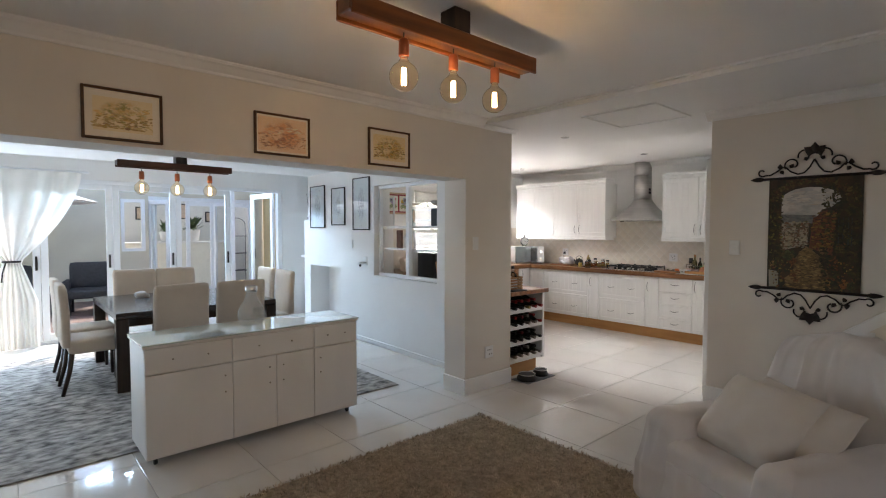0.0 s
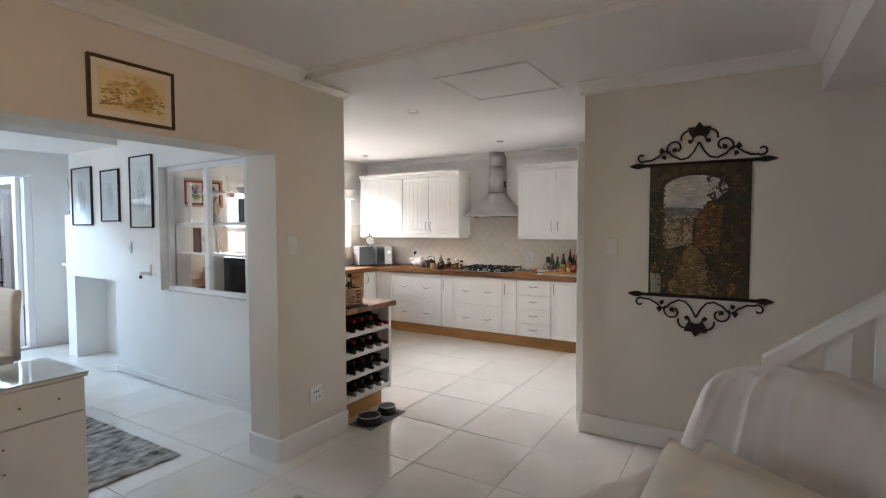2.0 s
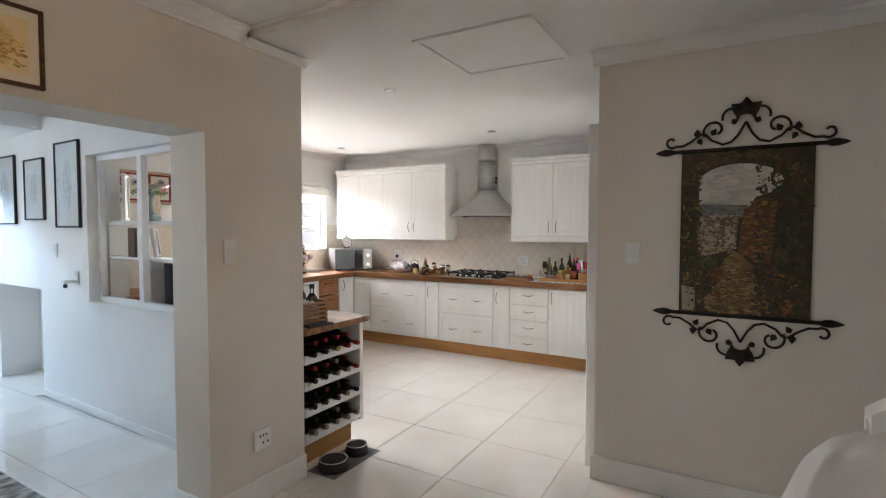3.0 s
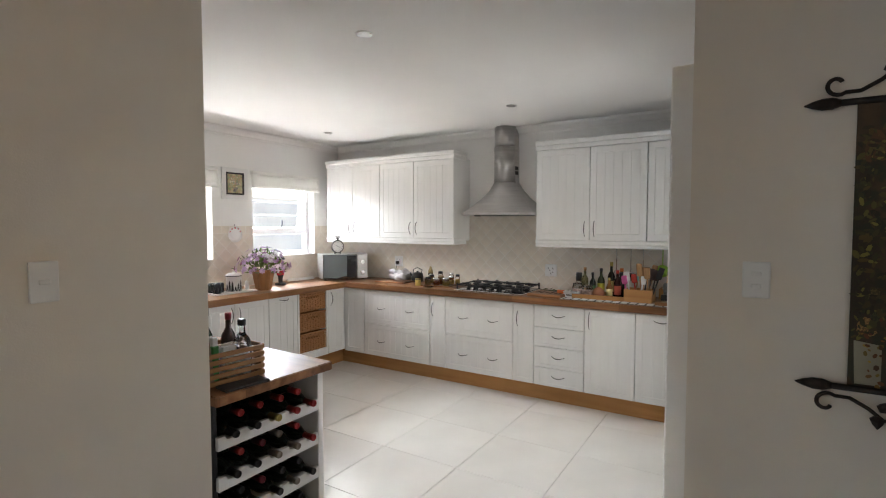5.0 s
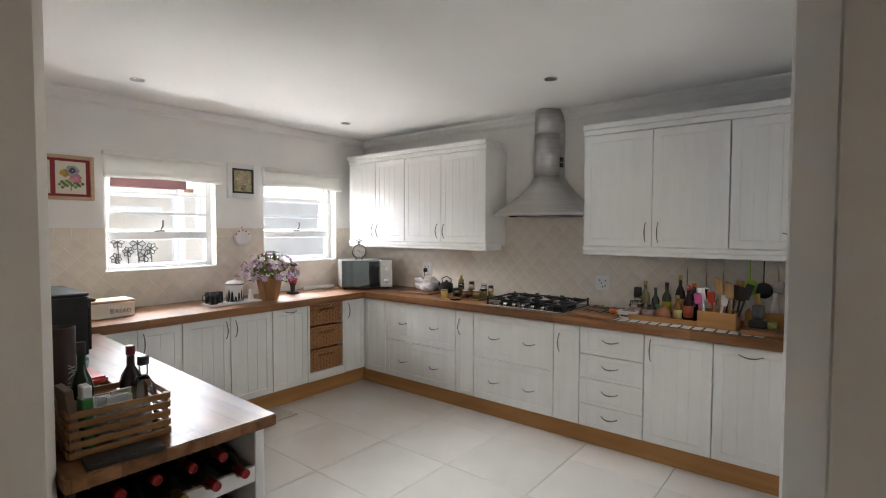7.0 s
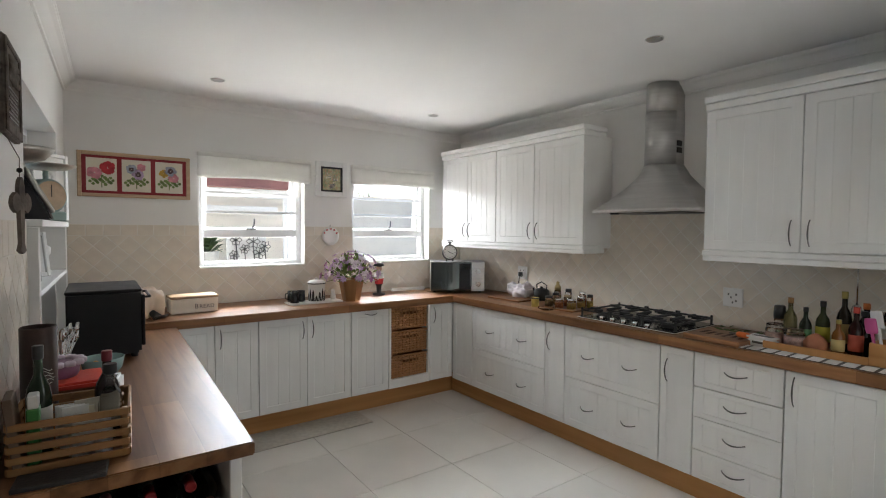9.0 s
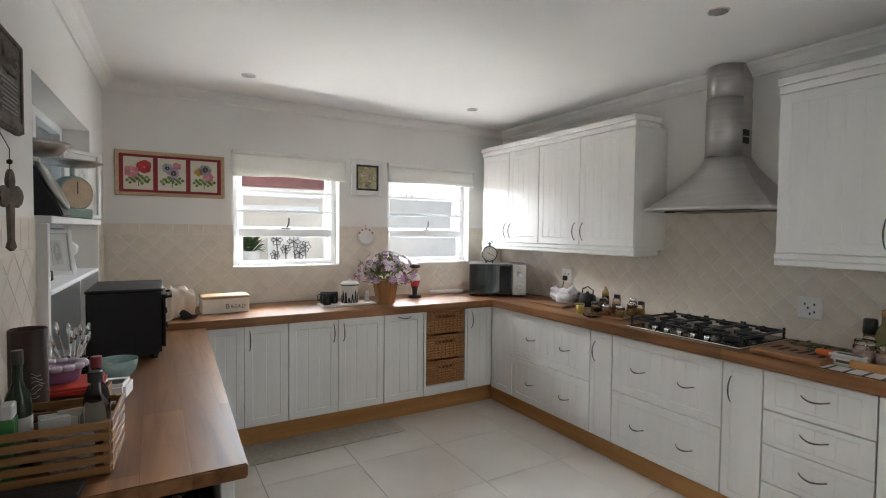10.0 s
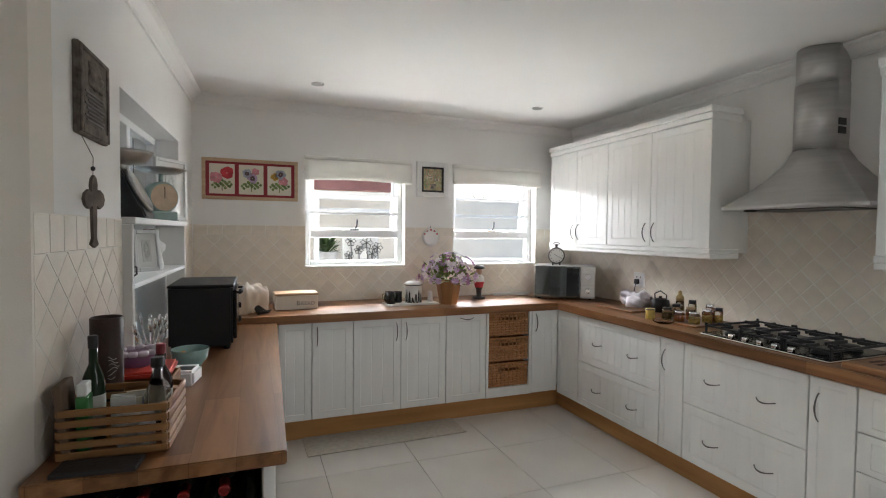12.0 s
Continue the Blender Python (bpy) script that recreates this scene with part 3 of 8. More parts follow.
hob_unit(3.231, 2.672, "top_handle", "white appliance front with a horizontal handle")

W = "white base units under the windows"
WFACE = 6.25


def win_unit(x0, x1, fr, label):
    unit("base_unit", (x0, WFACE, 0), 0, x1 - x0, BZW, BZ1, 0.605, fr, label, W)


ZT = BZ1 - 0.006
win_unit(6.325, 6.83, [("door", 0, 0.22, BZW, ZT, []), ("door", 0.22, 0.505, BZW, ZT, [(0.255, 0.74, True, 0.13)])], "white corner unit with two narrow doors")
win_unit(6.832, 7.538, [("door", 0, 0.35, BZW, ZT, [(0.315, 0.74, True, 0.13)]), ("door", 0.35, 0.706, BZW, ZT, [(0.388, 0.74, True, 0.13)])], "white double-door unit under a window")
win_unit(7.54, 7.878, [("door", 0, 0.338, BZW, ZT, [(0.17, 0.812, False, 0.11)])], "white single-door unit with a horizontal handle")
win_unit(8.292, 8.538, [("door", 0, 0.246, BZW, ZT, [(0.035, 0.74, True, 0.14)])], "narrow white corner door unit")


def basket_unit():
    x0, x1 = 7.88, 8.29
    w = x1 - x0
    c = thing("basket_unit", (x0, WFACE, 0), "white open unit holding three wicker drawers", "cabinet", W)
    part("body", boxes((0.001, 0.022, 0, 0.6, BZW, BZ1), (w - 0.022, w - 0.001, 0, 0.6, BZW, BZ1), (0.022, w - 0.022, 0, 0.6, BZW, BZW + 0.075), (0.022, w - 0.022, 0.58, 0.6, BZW + 0.075, BZ1)), CAB, c)
    for i in range(3):
        z = 0.235 + i * 0.205
        k = thing("wicker_basket", (x0 + 0.027, WFACE + 0.006, z), "brown woven wicker drawer basket in an open unit", "basket", "wicker baskets")
        bw, bh = w - 0.054, 0.185
        bm = bmesh.new()
        for r in range(9):
            zz = 0.004 + r * bh / 9
            if r in (6,):
                for a, b in ((0, 0.09), (bw - 0.09, bw)):
                    cube(bm, a, b, 0.002, 0.012, zz, zz + bh / 9 - 0.003, bev=0.004)
                continue
            n = 10
            for q in range(n):
                o = 0.004 if (q + r) % 2 else 0.0
                cube(bm, bw * q / n + 0.001, bw * (q + 1) / n - 0.001, o, o + 0.012, zz, zz + bh / 9 - 0.002, bev=0.003)
        part("woven_front", bm, WICKER, k)
        part("rim", tube([(0, 0.004, bh), (bw / 2, 0.002, bh + 0.002), (bw, 0.004, bh)], 0.009), WICKER, k)
        for q in range(5):
            part("slat", boxes((0.10 + q * 0.036, 0.112 + q * 0.036, 0.004, 0.012, bh * 6 / 9 + 0.002, bh * 7 / 9)), WICKER, k)
        part("basket_body", boxes((0.004, bw - 0.004, 0.016, 0.026, 0.003, bh - 0.075), (0.004, 0.012, 0.026, 0.5, 0.003, bh), (bw - 0.012, bw - 0.004, 0.026, 0.5, 0.003, bh), (0.012, bw - 0.012, 0.026, 0.5, 0.0, 0.008), (0.012, bw - 0.012, 0.49, 0.5, 0.008, bh)), WICKER, k)
        part("runner", boxes((-0.004, 0.0, 0.01, 0.5, 0.0, 0.012)), CAB, k)
        part("runner", boxes((bw, bw + 0.004, 0.01, 0.5, 0.0, 0.012)), CAB, k)


basket_unit()

# plinths
setting("trim_plinth_hob", boxes((8.605, 8.67, 2.67, 6.40, 0, BZ0 - 0.001)), PLINTH_Y, "oak plinth under the hob units", "plinth")
setting("trim_plinth_window", boxes((6.30, 8.604, 6.34, 6.40, 0, BZW - 0.001)), PLINTH, "oak plinth under the window units", "plinth")

U = "white wall units"
UZ0, UZ1 = 1.385, 2.175


def wall_unit(y_hi, y_lo, splits, label, hs):
    w = y_hi - y_lo
    c = thing("wall_unit", (8.758, y_hi, 0), label, "cabinet", U, -90)
    part("body", boxes((0.001, w - 0.001, 0.021, 0.33, 1.36, 2.19)), CAB, c)
    xs = [0] + splits + [w]
    for i, (a, b) in enumerate(zip(xs, xs[1:])):
        f = part("door", front(b - a - 0.001, UZ1 - UZ0), CAB, c)
        f.matrix_basis = pose(a + 0.0015, 0, UZ0)
        if hs[i] is not None:
            x, up = hs[i]
            k = part("handle", handle(0.13 if up else 0.11, up), PEWTER, f, "dark pewter bow handle")
            k.matrix_basis = pose(x if x >= 0 else b - a + x, 0, 0.10)
    return c


wall_unit(6.72, 5.932, [0.394], "white two-door wall unit above the microwave", [(-0.035, True), (0.035, True)])
wall_unit(5.930, 4.995, [0.45], "white two-door wall unit beside the extractor hood", [(-0.04, True), (0.04, True)])
wall_unit(4.135, 3.202, [0.478], "wide white two-door wall unit with grooved doors", [(-0.04, True), (0.04, True)])
wall_unit(3.200, 2.672, [], "white single-door wall unit over the utensils", [(-0.2, False)])


def unit_moulding(y_hi, y_lo):
    for nm, z0, z1, out in (("trim_unit_cornice", 2.176, 2.252, 0.03), ("trim_unit_rail", 1.322, 1.384, 0.012)):
        bm = boxes((8.758 - out * 0.45, 9.0, y_lo - 0.012, y_hi, z0, (z0 + z1) / 2), bev=0.004)
        if "cornice" in nm:
            cube(bm, 8.758 - out, 9.0, y_lo - 0.02, y_hi, (z0 + z1) / 2, z1, bev=0.004)
        else:
            cube(bm, 8.758 - out, 9.0, y_lo - 0.012, y_hi, (z0 + z1) / 2, z1, bev=0.004)
        setting(nm, bm, CAB, "white moulding on the wall units", "moulding")


unit_moulding(6.72, 4.995)
unit_moulding(4.135, 2.672)

# worktop in three slabs
top = thing("worktop", (7.5, 6.5, WT - 0.058), "reddish brown solid wood worktop with glued staves", "worktop")


def slab(poly, m, dz=0.0, name="slab", thick=0.058):
    bm = prism([(x - 7.5, y - 6.5) for x, y in poly], dz, dz + thick, bev=0.004)
    part(name, bm, m, top)


slab([(5.66, 4.185), (6.25, 4.18), (6.315, 6.199), (kx(6.198) + 0.003, 6.199), (kx(4.2) + 0.003, 4.19)], TOP_Y, -0.022, thick=0.040)
slab([(kx(6.2) + 0.003, 6.2), (8.505, 6.2), (8.505, 6.858), (kx(6.858) + 0.003, 6.858)], TOP_X)
slab([(8.507, 2.672), (9.086, 2.672), (9.086, 6.858), (8.507, 6.858)], TOP_Y)


# ---- left run: wine rack and units ----
def left_units():
    c = unit("base_unit", (6.225, 4.65, 0), 90 + SKEW_DEG, 1.53, BZ0, 0.82, 0.52,
             [("door", 0, 0.5, BZ0, 0.808, [(0.46, 0.74, True, 0.13)]), ("door", 0.5, 1.0, BZ0, 0.808, [(0.54, 0.74, True, 0.13)]), ("door", 1.0, 1.5, BZ0, 0.808, [(1.04, 0.74, True, 0.13)])],
             "white base unit under the long wooden counter", "white base units of the counter")
    setting("trim_plinth_counter", boxes((6.12, 6.14, 4.3, 6.3, 0, BZ0 - 0.001)), PLINTH_Y, "oak plinth under the counter", "plinth")
    setting("trim_plinth_rack", boxes((5.66, 6.14, 4.26, 4.28, 0, 0.13)), PLINTH, "oak plinth under the wine rack", "plinth")


left_units()
RACK_X0, RACK_X1, RACK_Y = 5.665, 6.222, 4.215
rack = thing("wine_rack", (RACK_X0, RACK_Y, 0.13), "white built-in wine rack under the wooden counter end", "wine rack")
RW = RACK_X1 - RACK_X0
part("side_panel", boxes((RW - 0.035, RW, 0.0, 0.43, 0.0, 0.690), bev=0.003), CAB, rack)
# left side and back coloured black for the shade inside the rack
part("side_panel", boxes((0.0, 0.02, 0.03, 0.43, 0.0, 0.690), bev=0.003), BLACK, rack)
part("dark_back_panel", boxes((0.02, RW - 0.035, 0.41, 0.43, 0.0, 0.690)), BLACK, rack)
part("base_board", boxes((0.02, RW - 0.035, 0.02, 0.41, 0.0, 0.02)), CAB, rack)
SHELF_Z = (0.02, 0.182, 0.344, 0.506)
for z in SHELF_Z:
    bm = bmesh.new()
    n = 5
    pts = []
    x0, x1 = 0.004, RW - 0.035
    step = (x1 - x0) / n
    outline = []
    for i in range(n):
        c = x0 + step * (i + 0.5)
        outline.append((x0 + step * i, 0.052))
        for k in range(7):
            a = math.pi * k / 6
            outline.append((c - 0.021 * math.cos(a), 0.052 - 0.018 * math.sin(a)))
    outline.append((x1, 0.052))
    lo = [(x0, 0.0), (x1, 0.0)]
    poly = [lo[0], lo[1]] + list(reversed(outline))
    a = [bm.verts.new((x, 0.0, z + h)) for x, h in poly]
    b = [bm.verts.new((x, 0.018, z + h)) for x, h in poly]
    bm.faces.new(a)
    bm.faces.new(list(reversed(b)))
    for i in range(len(poly)):
        j = (i + 1) % len(poly)
        bm.faces.new((a[i], b[i], b[j], a[j]))
    bmesh.ops.recalc_face_normals(bm, faces=bm.faces[:])
    part("shelf_front", bm, CAB, rack)
    part("shelf", boxes((0.02, x1, 0.018, 0.41, z, z + 0.012)), CAB, rack)

BOTTLE_DARK = mat("dark_bottle_glass", (0.012, 0.016, 0.012), 0.08, var=0.1, coat=0.3)
CAPS = [mat("red_capsule", (0.36, 0.03, 0.03), 0.3, 0.2, var=0.1), mat("black_capsule", (0.02, 0.02, 0.022), 0.3, 0.2, var=0.1),
        mat("gold_capsule", (0.42, 0.33, 0.10), 0.3, 0.5, var=0.1), mat("dark_red_capsule", (0.16, 0.02, 0.03), 0.35, 0.2, var=0.1),
        mat("cork_bottle_mouth", (0.28, 0.24, 0.2), 0.5, var=0.2)]
BODY_PROF = [(0.001, 0.30), (0.030, 0.30), (0.037, 0.29), (0.037, 0.115), (0.033, 0.095), (0.016, 0.06), (0.0145, 0.05)]
CAP_PROF = [(0.0146, 0.055), (0.0138, 0.006), (0.0152, 0.005), (0.0152, -0.012), (0.012, -0.014), (0.012, -0.006)]


def wine_bottle(x, y, z, cap, label):
    b = thing("wine_bottle", (x, y, z), label, "bottle", "bottles in the wine rack")
    part("glass", lathe(BODY_PROF, 14, axis="Y"), BOTTLE_DARK, b)
    part("capsule", lathe(CAP_PROF, 14, axis="Y"), CAPS[cap], b)


COLS = [[1, 1, 2, 0, 0, 0, 0, 0, 0], [1, 1, 4, 4, 0, 0, 3, 4, 0], [1, 1, 1, 4, 1, 1, 3, 1, 1], [4, 4, 4, 4, 4, 1, 1, 4, 1]]
CAPNAME = {0: "red", 1: "black", 2: "gold", 3: "dark red", 4: "grey"}
for s, z in enumerate((0.506, 0.344, 0.182, 0.02)):
    step = (RW - 0.055) / 5
    for i in range(9):
        low = i < 5
        x = RACK_X0 + 0.02 + step * (i + 0.5 if low else i - 4)
        zz = 0.13 + z + (0.052 if low else 0.113)
        c = COLS[s][i]
        wine_bottle(x, RACK_Y + (-0.02 if low else 0.03) + random.uniform(-0.008, 0.012), zz, c, "dark wine bottle with a %s capsule lying in the rack" % CAPNAME[c])

# ---- pet bowls ----
MAT_GREY = mat("grey_felt_mat", (0.20, 0.21, 0.23), 0.9, var=0.15, scale=15, bump=0.05)
pm = thing("pet_mat", (5.87, 4.085, 0), "grey felt feeding mat on the tiles", "mat")
part("mat", boxes((-0.22, 0.22, -0.115, 0.10, 0.001, 0.006), bev=0.002), MAT_GREY, pm)
KIBBLE = mat("brown_kibble", (0.12, 0.055, 0.03), 0.8, var=0.4, scale=90, bump=0.1)


def bowl(x, y, r, food):
    b = thing("pet_bowl", (x, y, 0.006), "black pet bowl with a steel insert" + (" holding dry food" if food else ""), "bowl", "pet bowls")
    part("base", lathe([(r, 0.0), (r * 0.97, 0.02), (r * 0.82, 0.052), (r * 0.80, 0.055)], 26), BLACK, b)
    part("insert", lathe([(r * 0.85, 0.052), (r * 0.86, 0.06), (r * 0.78, 0.059), (r * 0.7, 0.03), (r * 0.6, 0.022), (0.001, 0.022)], 26), CHROME, b)
    if food:
        part("food", lathe([(r * 0.68, 0.03), (r * 0.5, 0.038), (0.001, 0.042)], 18), KIBBLE, b)


bowl(5.76, 4.075, 0.10, False)
bowl(5.99, 4.085, 0.078, True)


# ---- extractor hood and hob ----
hood = thing("extractor_hood", (HOB_X, 4.505, 1.61), "brushed steel chimney extractor hood above the hob", "extractor hood")


def hood_ring(bm, z, half, dep, bow, n=18, off=0.05):
    ring = []
    for i in range(n + 1):
        u = -1 + 2 * i / n
        ring.append((-dep * (1 - bow * u * u), half * u + off, z))
    pts = [(0, half + off, z), (0, -half + off, z)]
    return [bm.verts.new(p) for p in ring + pts]


bm = bmesh.new()
rings = []
for z, half, dep, bow in ((0.0, 0.372, 0.44, 0.14), (0.018, 0.372, 0.44, 0.14), (0.022, 0.367, 0.435, 0.14), (0.09, 0.295, 0.36, 0.2), (0.17, 0.212, 0.29, 0.3), (0.25, 0.15, 0.235, 0.42), (0.32, 0.115, 0.20, 0.5)):
    rings.append(hood_ring(bm, z, half, dep, bow, off=0.05 * z / 0.32))
for a, b in zip(rings, rings[1:]):
    for i in range(len(a)):
        j = (i + 1) % len(a)
        bm.faces.new((a[i], a[j], b[j], b[i])).smooth = i < len(a) - 3
bm.faces.new(list(reversed(rings[0])))
bm.faces.new(rings[-1])
bmesh.ops.recalc_face_normals(bm, faces=bm.faces[:])
part("canopy", bm, STEEL, hood)
bm = bmesh.new()
for z0, z1, g in ((0.322, 0.665, 0.0), (0.667, 0.858, -0.004)):
    a, b = hood_ring(bm, z0, 0.113 + g, 0.198 + g, 0.5), hood_ring(bm, z1, 0.113 + g, 0.198 + g, 0.5)
    for i in range(len(a)):
        j = (i + 1) % len(a)
        bm.faces.new((a[i], a[j], b[j], b[i])).smooth = i < len(a) - 3
    bm.faces.new(list(reversed(a)))
    bm.faces.new(b)
bmesh.ops.recalc_face_normals(bm, faces=bm.faces[:])
part("duct", bm, STEEL, hood)
part("control_vent", boxes((-0.095, -0.04, -0.070, -0.0615, 0.44, 0.475), (-0.095, -0.04, -0.070, -0.0615, 0.395, 0.43)), BLACK, hood)
part("filter", boxes((-0.36, -0.05, -0.25, -0.01, -0.006, 0.0), (-0.36, -0.05, 0.01, 0.25, -0.006, 0.0), bev=0.002), PEWTER, hood)
part("lamp", lathe([(0.03, -0.012), (0.032, -0.002), (0.03, 0.0)], 16, at=(-0.37, 0.2, 0.0)), BLACK_GLOSS, hood)
part("edge_trim", boxes((-0.372, -0.02, 0.373, 0.375, 0.0, 0.018), (-0.372, -0.02, -0.375, -0.373, 0.0, 0.018)), STEEL, hood)

hob = thing("gas_hob", (8.80, 4.525, WT), "steel gas hob with black cast iron pan supports", "hob")
HX, HY = 0.245, 0.345
part("tray", boxes((-HX, HX, -HY, HY, 0.0, 0.009), bev=0.003), CHROME, hob)
part("glass_plate", boxes((-HX + 0.012, HX - 0.01, -HY + 0.012, HY - 0.012, 0.009, 0.012)), BLACK_GLOSS, hob)
BURN = [(-0.11, 0.225, 0.042), (0.11, 0.225, 0.035), (0.0, 0.0, 0.055), (-0.11, -0.225, 0.035), (0.11, -0.225, 0.042)]
for x, y, r in BURN:
    part("burner", lathe([(r * 1.2, 0.012), (r * 1.2, 0.02), (r, 0.022), (r, 0.032), (r * 0.85, 0.036), (0.001, 0.037)], 18, at=(x, y, 0)), BLACK, hob)
for y0, y1 in ((0.115, 0.335), (-0.11, 0.11), (-0.335, -0.115)):
    bm = bmesh.new()
    z0, z1, t = 0.045, 0.056, 0.006
    x0, x1 = -0.215, 0.215
    ym = (y0 + y1) / 2
    for bx_ in ((x0, x1, y0, y0 + 2 * t, z0, z1), (x0, x1, y1 - 2 * t, y1, z0, z1), (x0, x0 + 2 * t, y0, y1, z0, z1), (x1 - 2 * t, x1, y0, y1, z0, z1),
                (x0, -0.13, ym - t, ym + t, z0, z1 + 0.006), (-0.08, 0.08, ym - t, ym + t, z0, z1 + 0.006), (0.13, x1, ym - t, ym + t, z0, z1 + 0.006),
                (-0.11 - t, -0.11 + t, y0, ym - 0.03, z0, z1 + 0.006), (-0.11 - t, -0.11 + t, ym + 0.03, y1, z0, z1 + 0.006),
                (0.11 - t, 0.11 + t, y0, ym - 0.03, z0, z1 + 0.006), (0.11 - t, 0.11 + t, ym + 0.03, y1, z0, z1 + 0.006)):
        cube(bm, *bx_, bev=0.002)
    for cx in (x0 + t, x1 - t):
        for cy in (y0 + t, y1 - t):
            cube(bm, cx - t, cx + t, cy - t, cy + t, 0.012, z1 + 0.012, bev=0.002)
    part("pan_support", bm, BLACK, hob)
for i in range(5):
    part("knob", lathe([(0.017, 0.012), (0.017, 0.03), (0.014, 0.034), (0.001, 0.034)], 16, at=(-0.222, -0.16 + i * 0.08, 0)), CHROME, hob)


# ---- living room ----
def sideboard():
    s = thing("sideboard", (2.56, 4.45, 0), "white painted sideboard with a glass top on castors", "sideboard")
    w, d = 1.495, 0.45
    WHITE_SB = mat("cream_white_sideboard_paint", (0.76, 0.735, 0.69), 0.4, var=0.03, scale=4, bump=0.012, fine=60, stretch=(1, 1, 0.3))
    part("body", boxes((0, w, 0.02, d, 0.052, 0.745), bev=0.004), WHITE_SB, s)
    part("top", boxes((-0.012, w + 0.012, -0.005, d + 0.012, 0.746, 0.762), bev=0.003), WHITE_SB, s)
    GT = mat("glass_top", (0.55, 0.62, 0.58), 0.015, var=0.0, bump=0, coat=1.0)
    part("glass_top", boxes((-0.014, w + 0.014, -0.012, d + 0.014, 0.763, 0.772), bev=0.002), GT, s, "clear greenish glass top")
    KNOB = mat("brass_grey_knob", (0.26, 0.22, 0.17), 0.4, 0.5, var=0.1)
    xs = [0.0, 0.52, 0.825, 1.12, w]
    for a, b in ((0.0, 0.52), (0.52, 1.12), (1.12, w)):
        f = part("drawer", boxes((a + 0.0014, b - 0.0014, 0, 0.02, 0.585, 0.742), bev=0.003), WHITE_SB, s)
        for q in (0.3, 0.7):
            part("knob", lathe([(0.004, 0.0), (0.0055, -0.009), (0.001, -0.011)], 10, at=(a + (b - a) * q, 0, 0.665), axis="Y"), KNOB, f)
    for i, (a, b) in enumerate(zip(xs, xs[1:])):
        f = part("door", boxes((a + 0.0014, b - 0.0014, 0, 0.02, 0.055, 0.578), bev=0.003), WHITE_SB, s)
        kx_ = b - 0.05 if i in (0, 1) else a + 0.05
        for kz in (0.50, 0.39):
            part("knob", lathe([(0.004, 0.0), (0.0055, -0.009), (0.001, -0.011)], 10, at=(kx_, 0, kz), axis="Y"), KNOB, f)
    for x in (0.06, w - 0.06):
        for y in (0.06, d - 0.06):
            c = part("castor", lathe([(0.017, -0.010), (0.020, -0.006), (0.020, 0.006), (0.017, 0.010)], 14, at=(x, y, 0.020), axis="X"), BLACK, s)
            part("castor_fork", boxes((x - 0.016, x + 0.016, y - 0.008, y + 0.008, 0.036, 0.053)), CHROME, c)


sideboard()

vase = thing("glass_vase", (3.30, 4.69, 0.772), "clear bulb-shaped glass vase with a metal collar on the sideboard", "vase")
part("glass", lathe([(0.055, 0.0), (0.075, 0.01), (0.094, 0.045), (0.101, 0.08), (0.094, 0.115), (0.074, 0.152), (0.05, 0.185), (0.039, 0.215), (0.038, 0.25), (0.035, 0.25), (0.036, 0.215), (0.046, 0.185), (0.070, 0.152), (0.090, 0.115), (0.097, 0.08), (0.090, 0.045), (0.071, 0.014), (0.001, 0.007)], 28), THIN_GLASS, vase)
part("collar", lathe([(0.041, 0.245), (0.044, 0.248), (0.044, 0.285), (0.036, 0.29), (0.034, 0.25)], 24), CHROME, vase, "brushed metal collar")
part("inner_cup", lathe([(0.03, 0.07), (0.036, 0.10), (0.03, 0.13), (0.028, 0.13), (0.033, 0.10), (0.027, 0.073), (0.001, 0.072)], 20, at=(0.03, -0.03, 0)), THIN_GLASS, vase)

# living rug, shaggy
RUG = mat("brown_shag_pile", (0.42, 0.33, 0.235), 0.95, var=0.28, scale=40, bump=0.1, fine=300)
TUFT = mat("shag_tufts", (0.56, 0.455, 0.335), 0.95, var=0.3, scale=14, bump=0)
rug = thing("shag_rug", (3.4, 2.6, 0), "brown beige shaggy wool rug on the tiles", "rug")
RX0, RX1, RY0, RY1 = 2.2, 4.75, 1.3, 3.74
bm = bmesh.new()
NX, NY = 100, 96
grid = []
for j in range(NY + 1):
    row = []
    for i in range(NX + 1):
        x, y = RX0 + (RX1 - RX0) * i / NX, RY0 + (RY1 - RY0) * j / NY
        edge = i in (0, NX) or j in (0, NY)
        row.append(bm.verts.new((x - 3.4 + random.uniform(-0.006, 0.006), y - 2.6 + random.uniform(-0.006, 0.006), 0.002 if edge else 0.014 + 0.006 * noise.noise(Vector((x * 30, y * 30, 0))))))
    grid.append(row)
for j in range(NY):
    for i in range(NX):
        bm.faces.new((grid[j][i], grid[j][i + 1], grid[j + 1][i + 1], grid[j + 1][i])).smooth = True
part("backing", bm, RUG, rug)
vs, fs = [], []
rs = random.Random(4)
for i in range(42000):
    x, y = rs.uniform(RX0, RX1) - 3.4, rs.uniform(RY0, RY1) - 2.6
    a, w, h = rs.uniform(0, 6.28), rs.uniform(0.003, 0.006), rs.uniform(0.012, 0.026)
    lx, ly = rs.gauss(0, 0.009), rs.gauss(0, 0.009)
    k = len(vs)
    vs += [(x - w * math.cos(a), y - w * math.sin(a), 0.008), (x + w * math.cos(a), y + w * math.sin(a), 0.008), (x + lx, y + ly, 0.008 + h)]
    fs.append((k, k + 1, k + 2))
me = bpy.data.meshes.new("pile")
me.from_pydata(vs, [], fs)
me.materials.append(TUFT)
pile = new("pile", me)
pile.parent = rug
tagged(pile, kind="stuff")

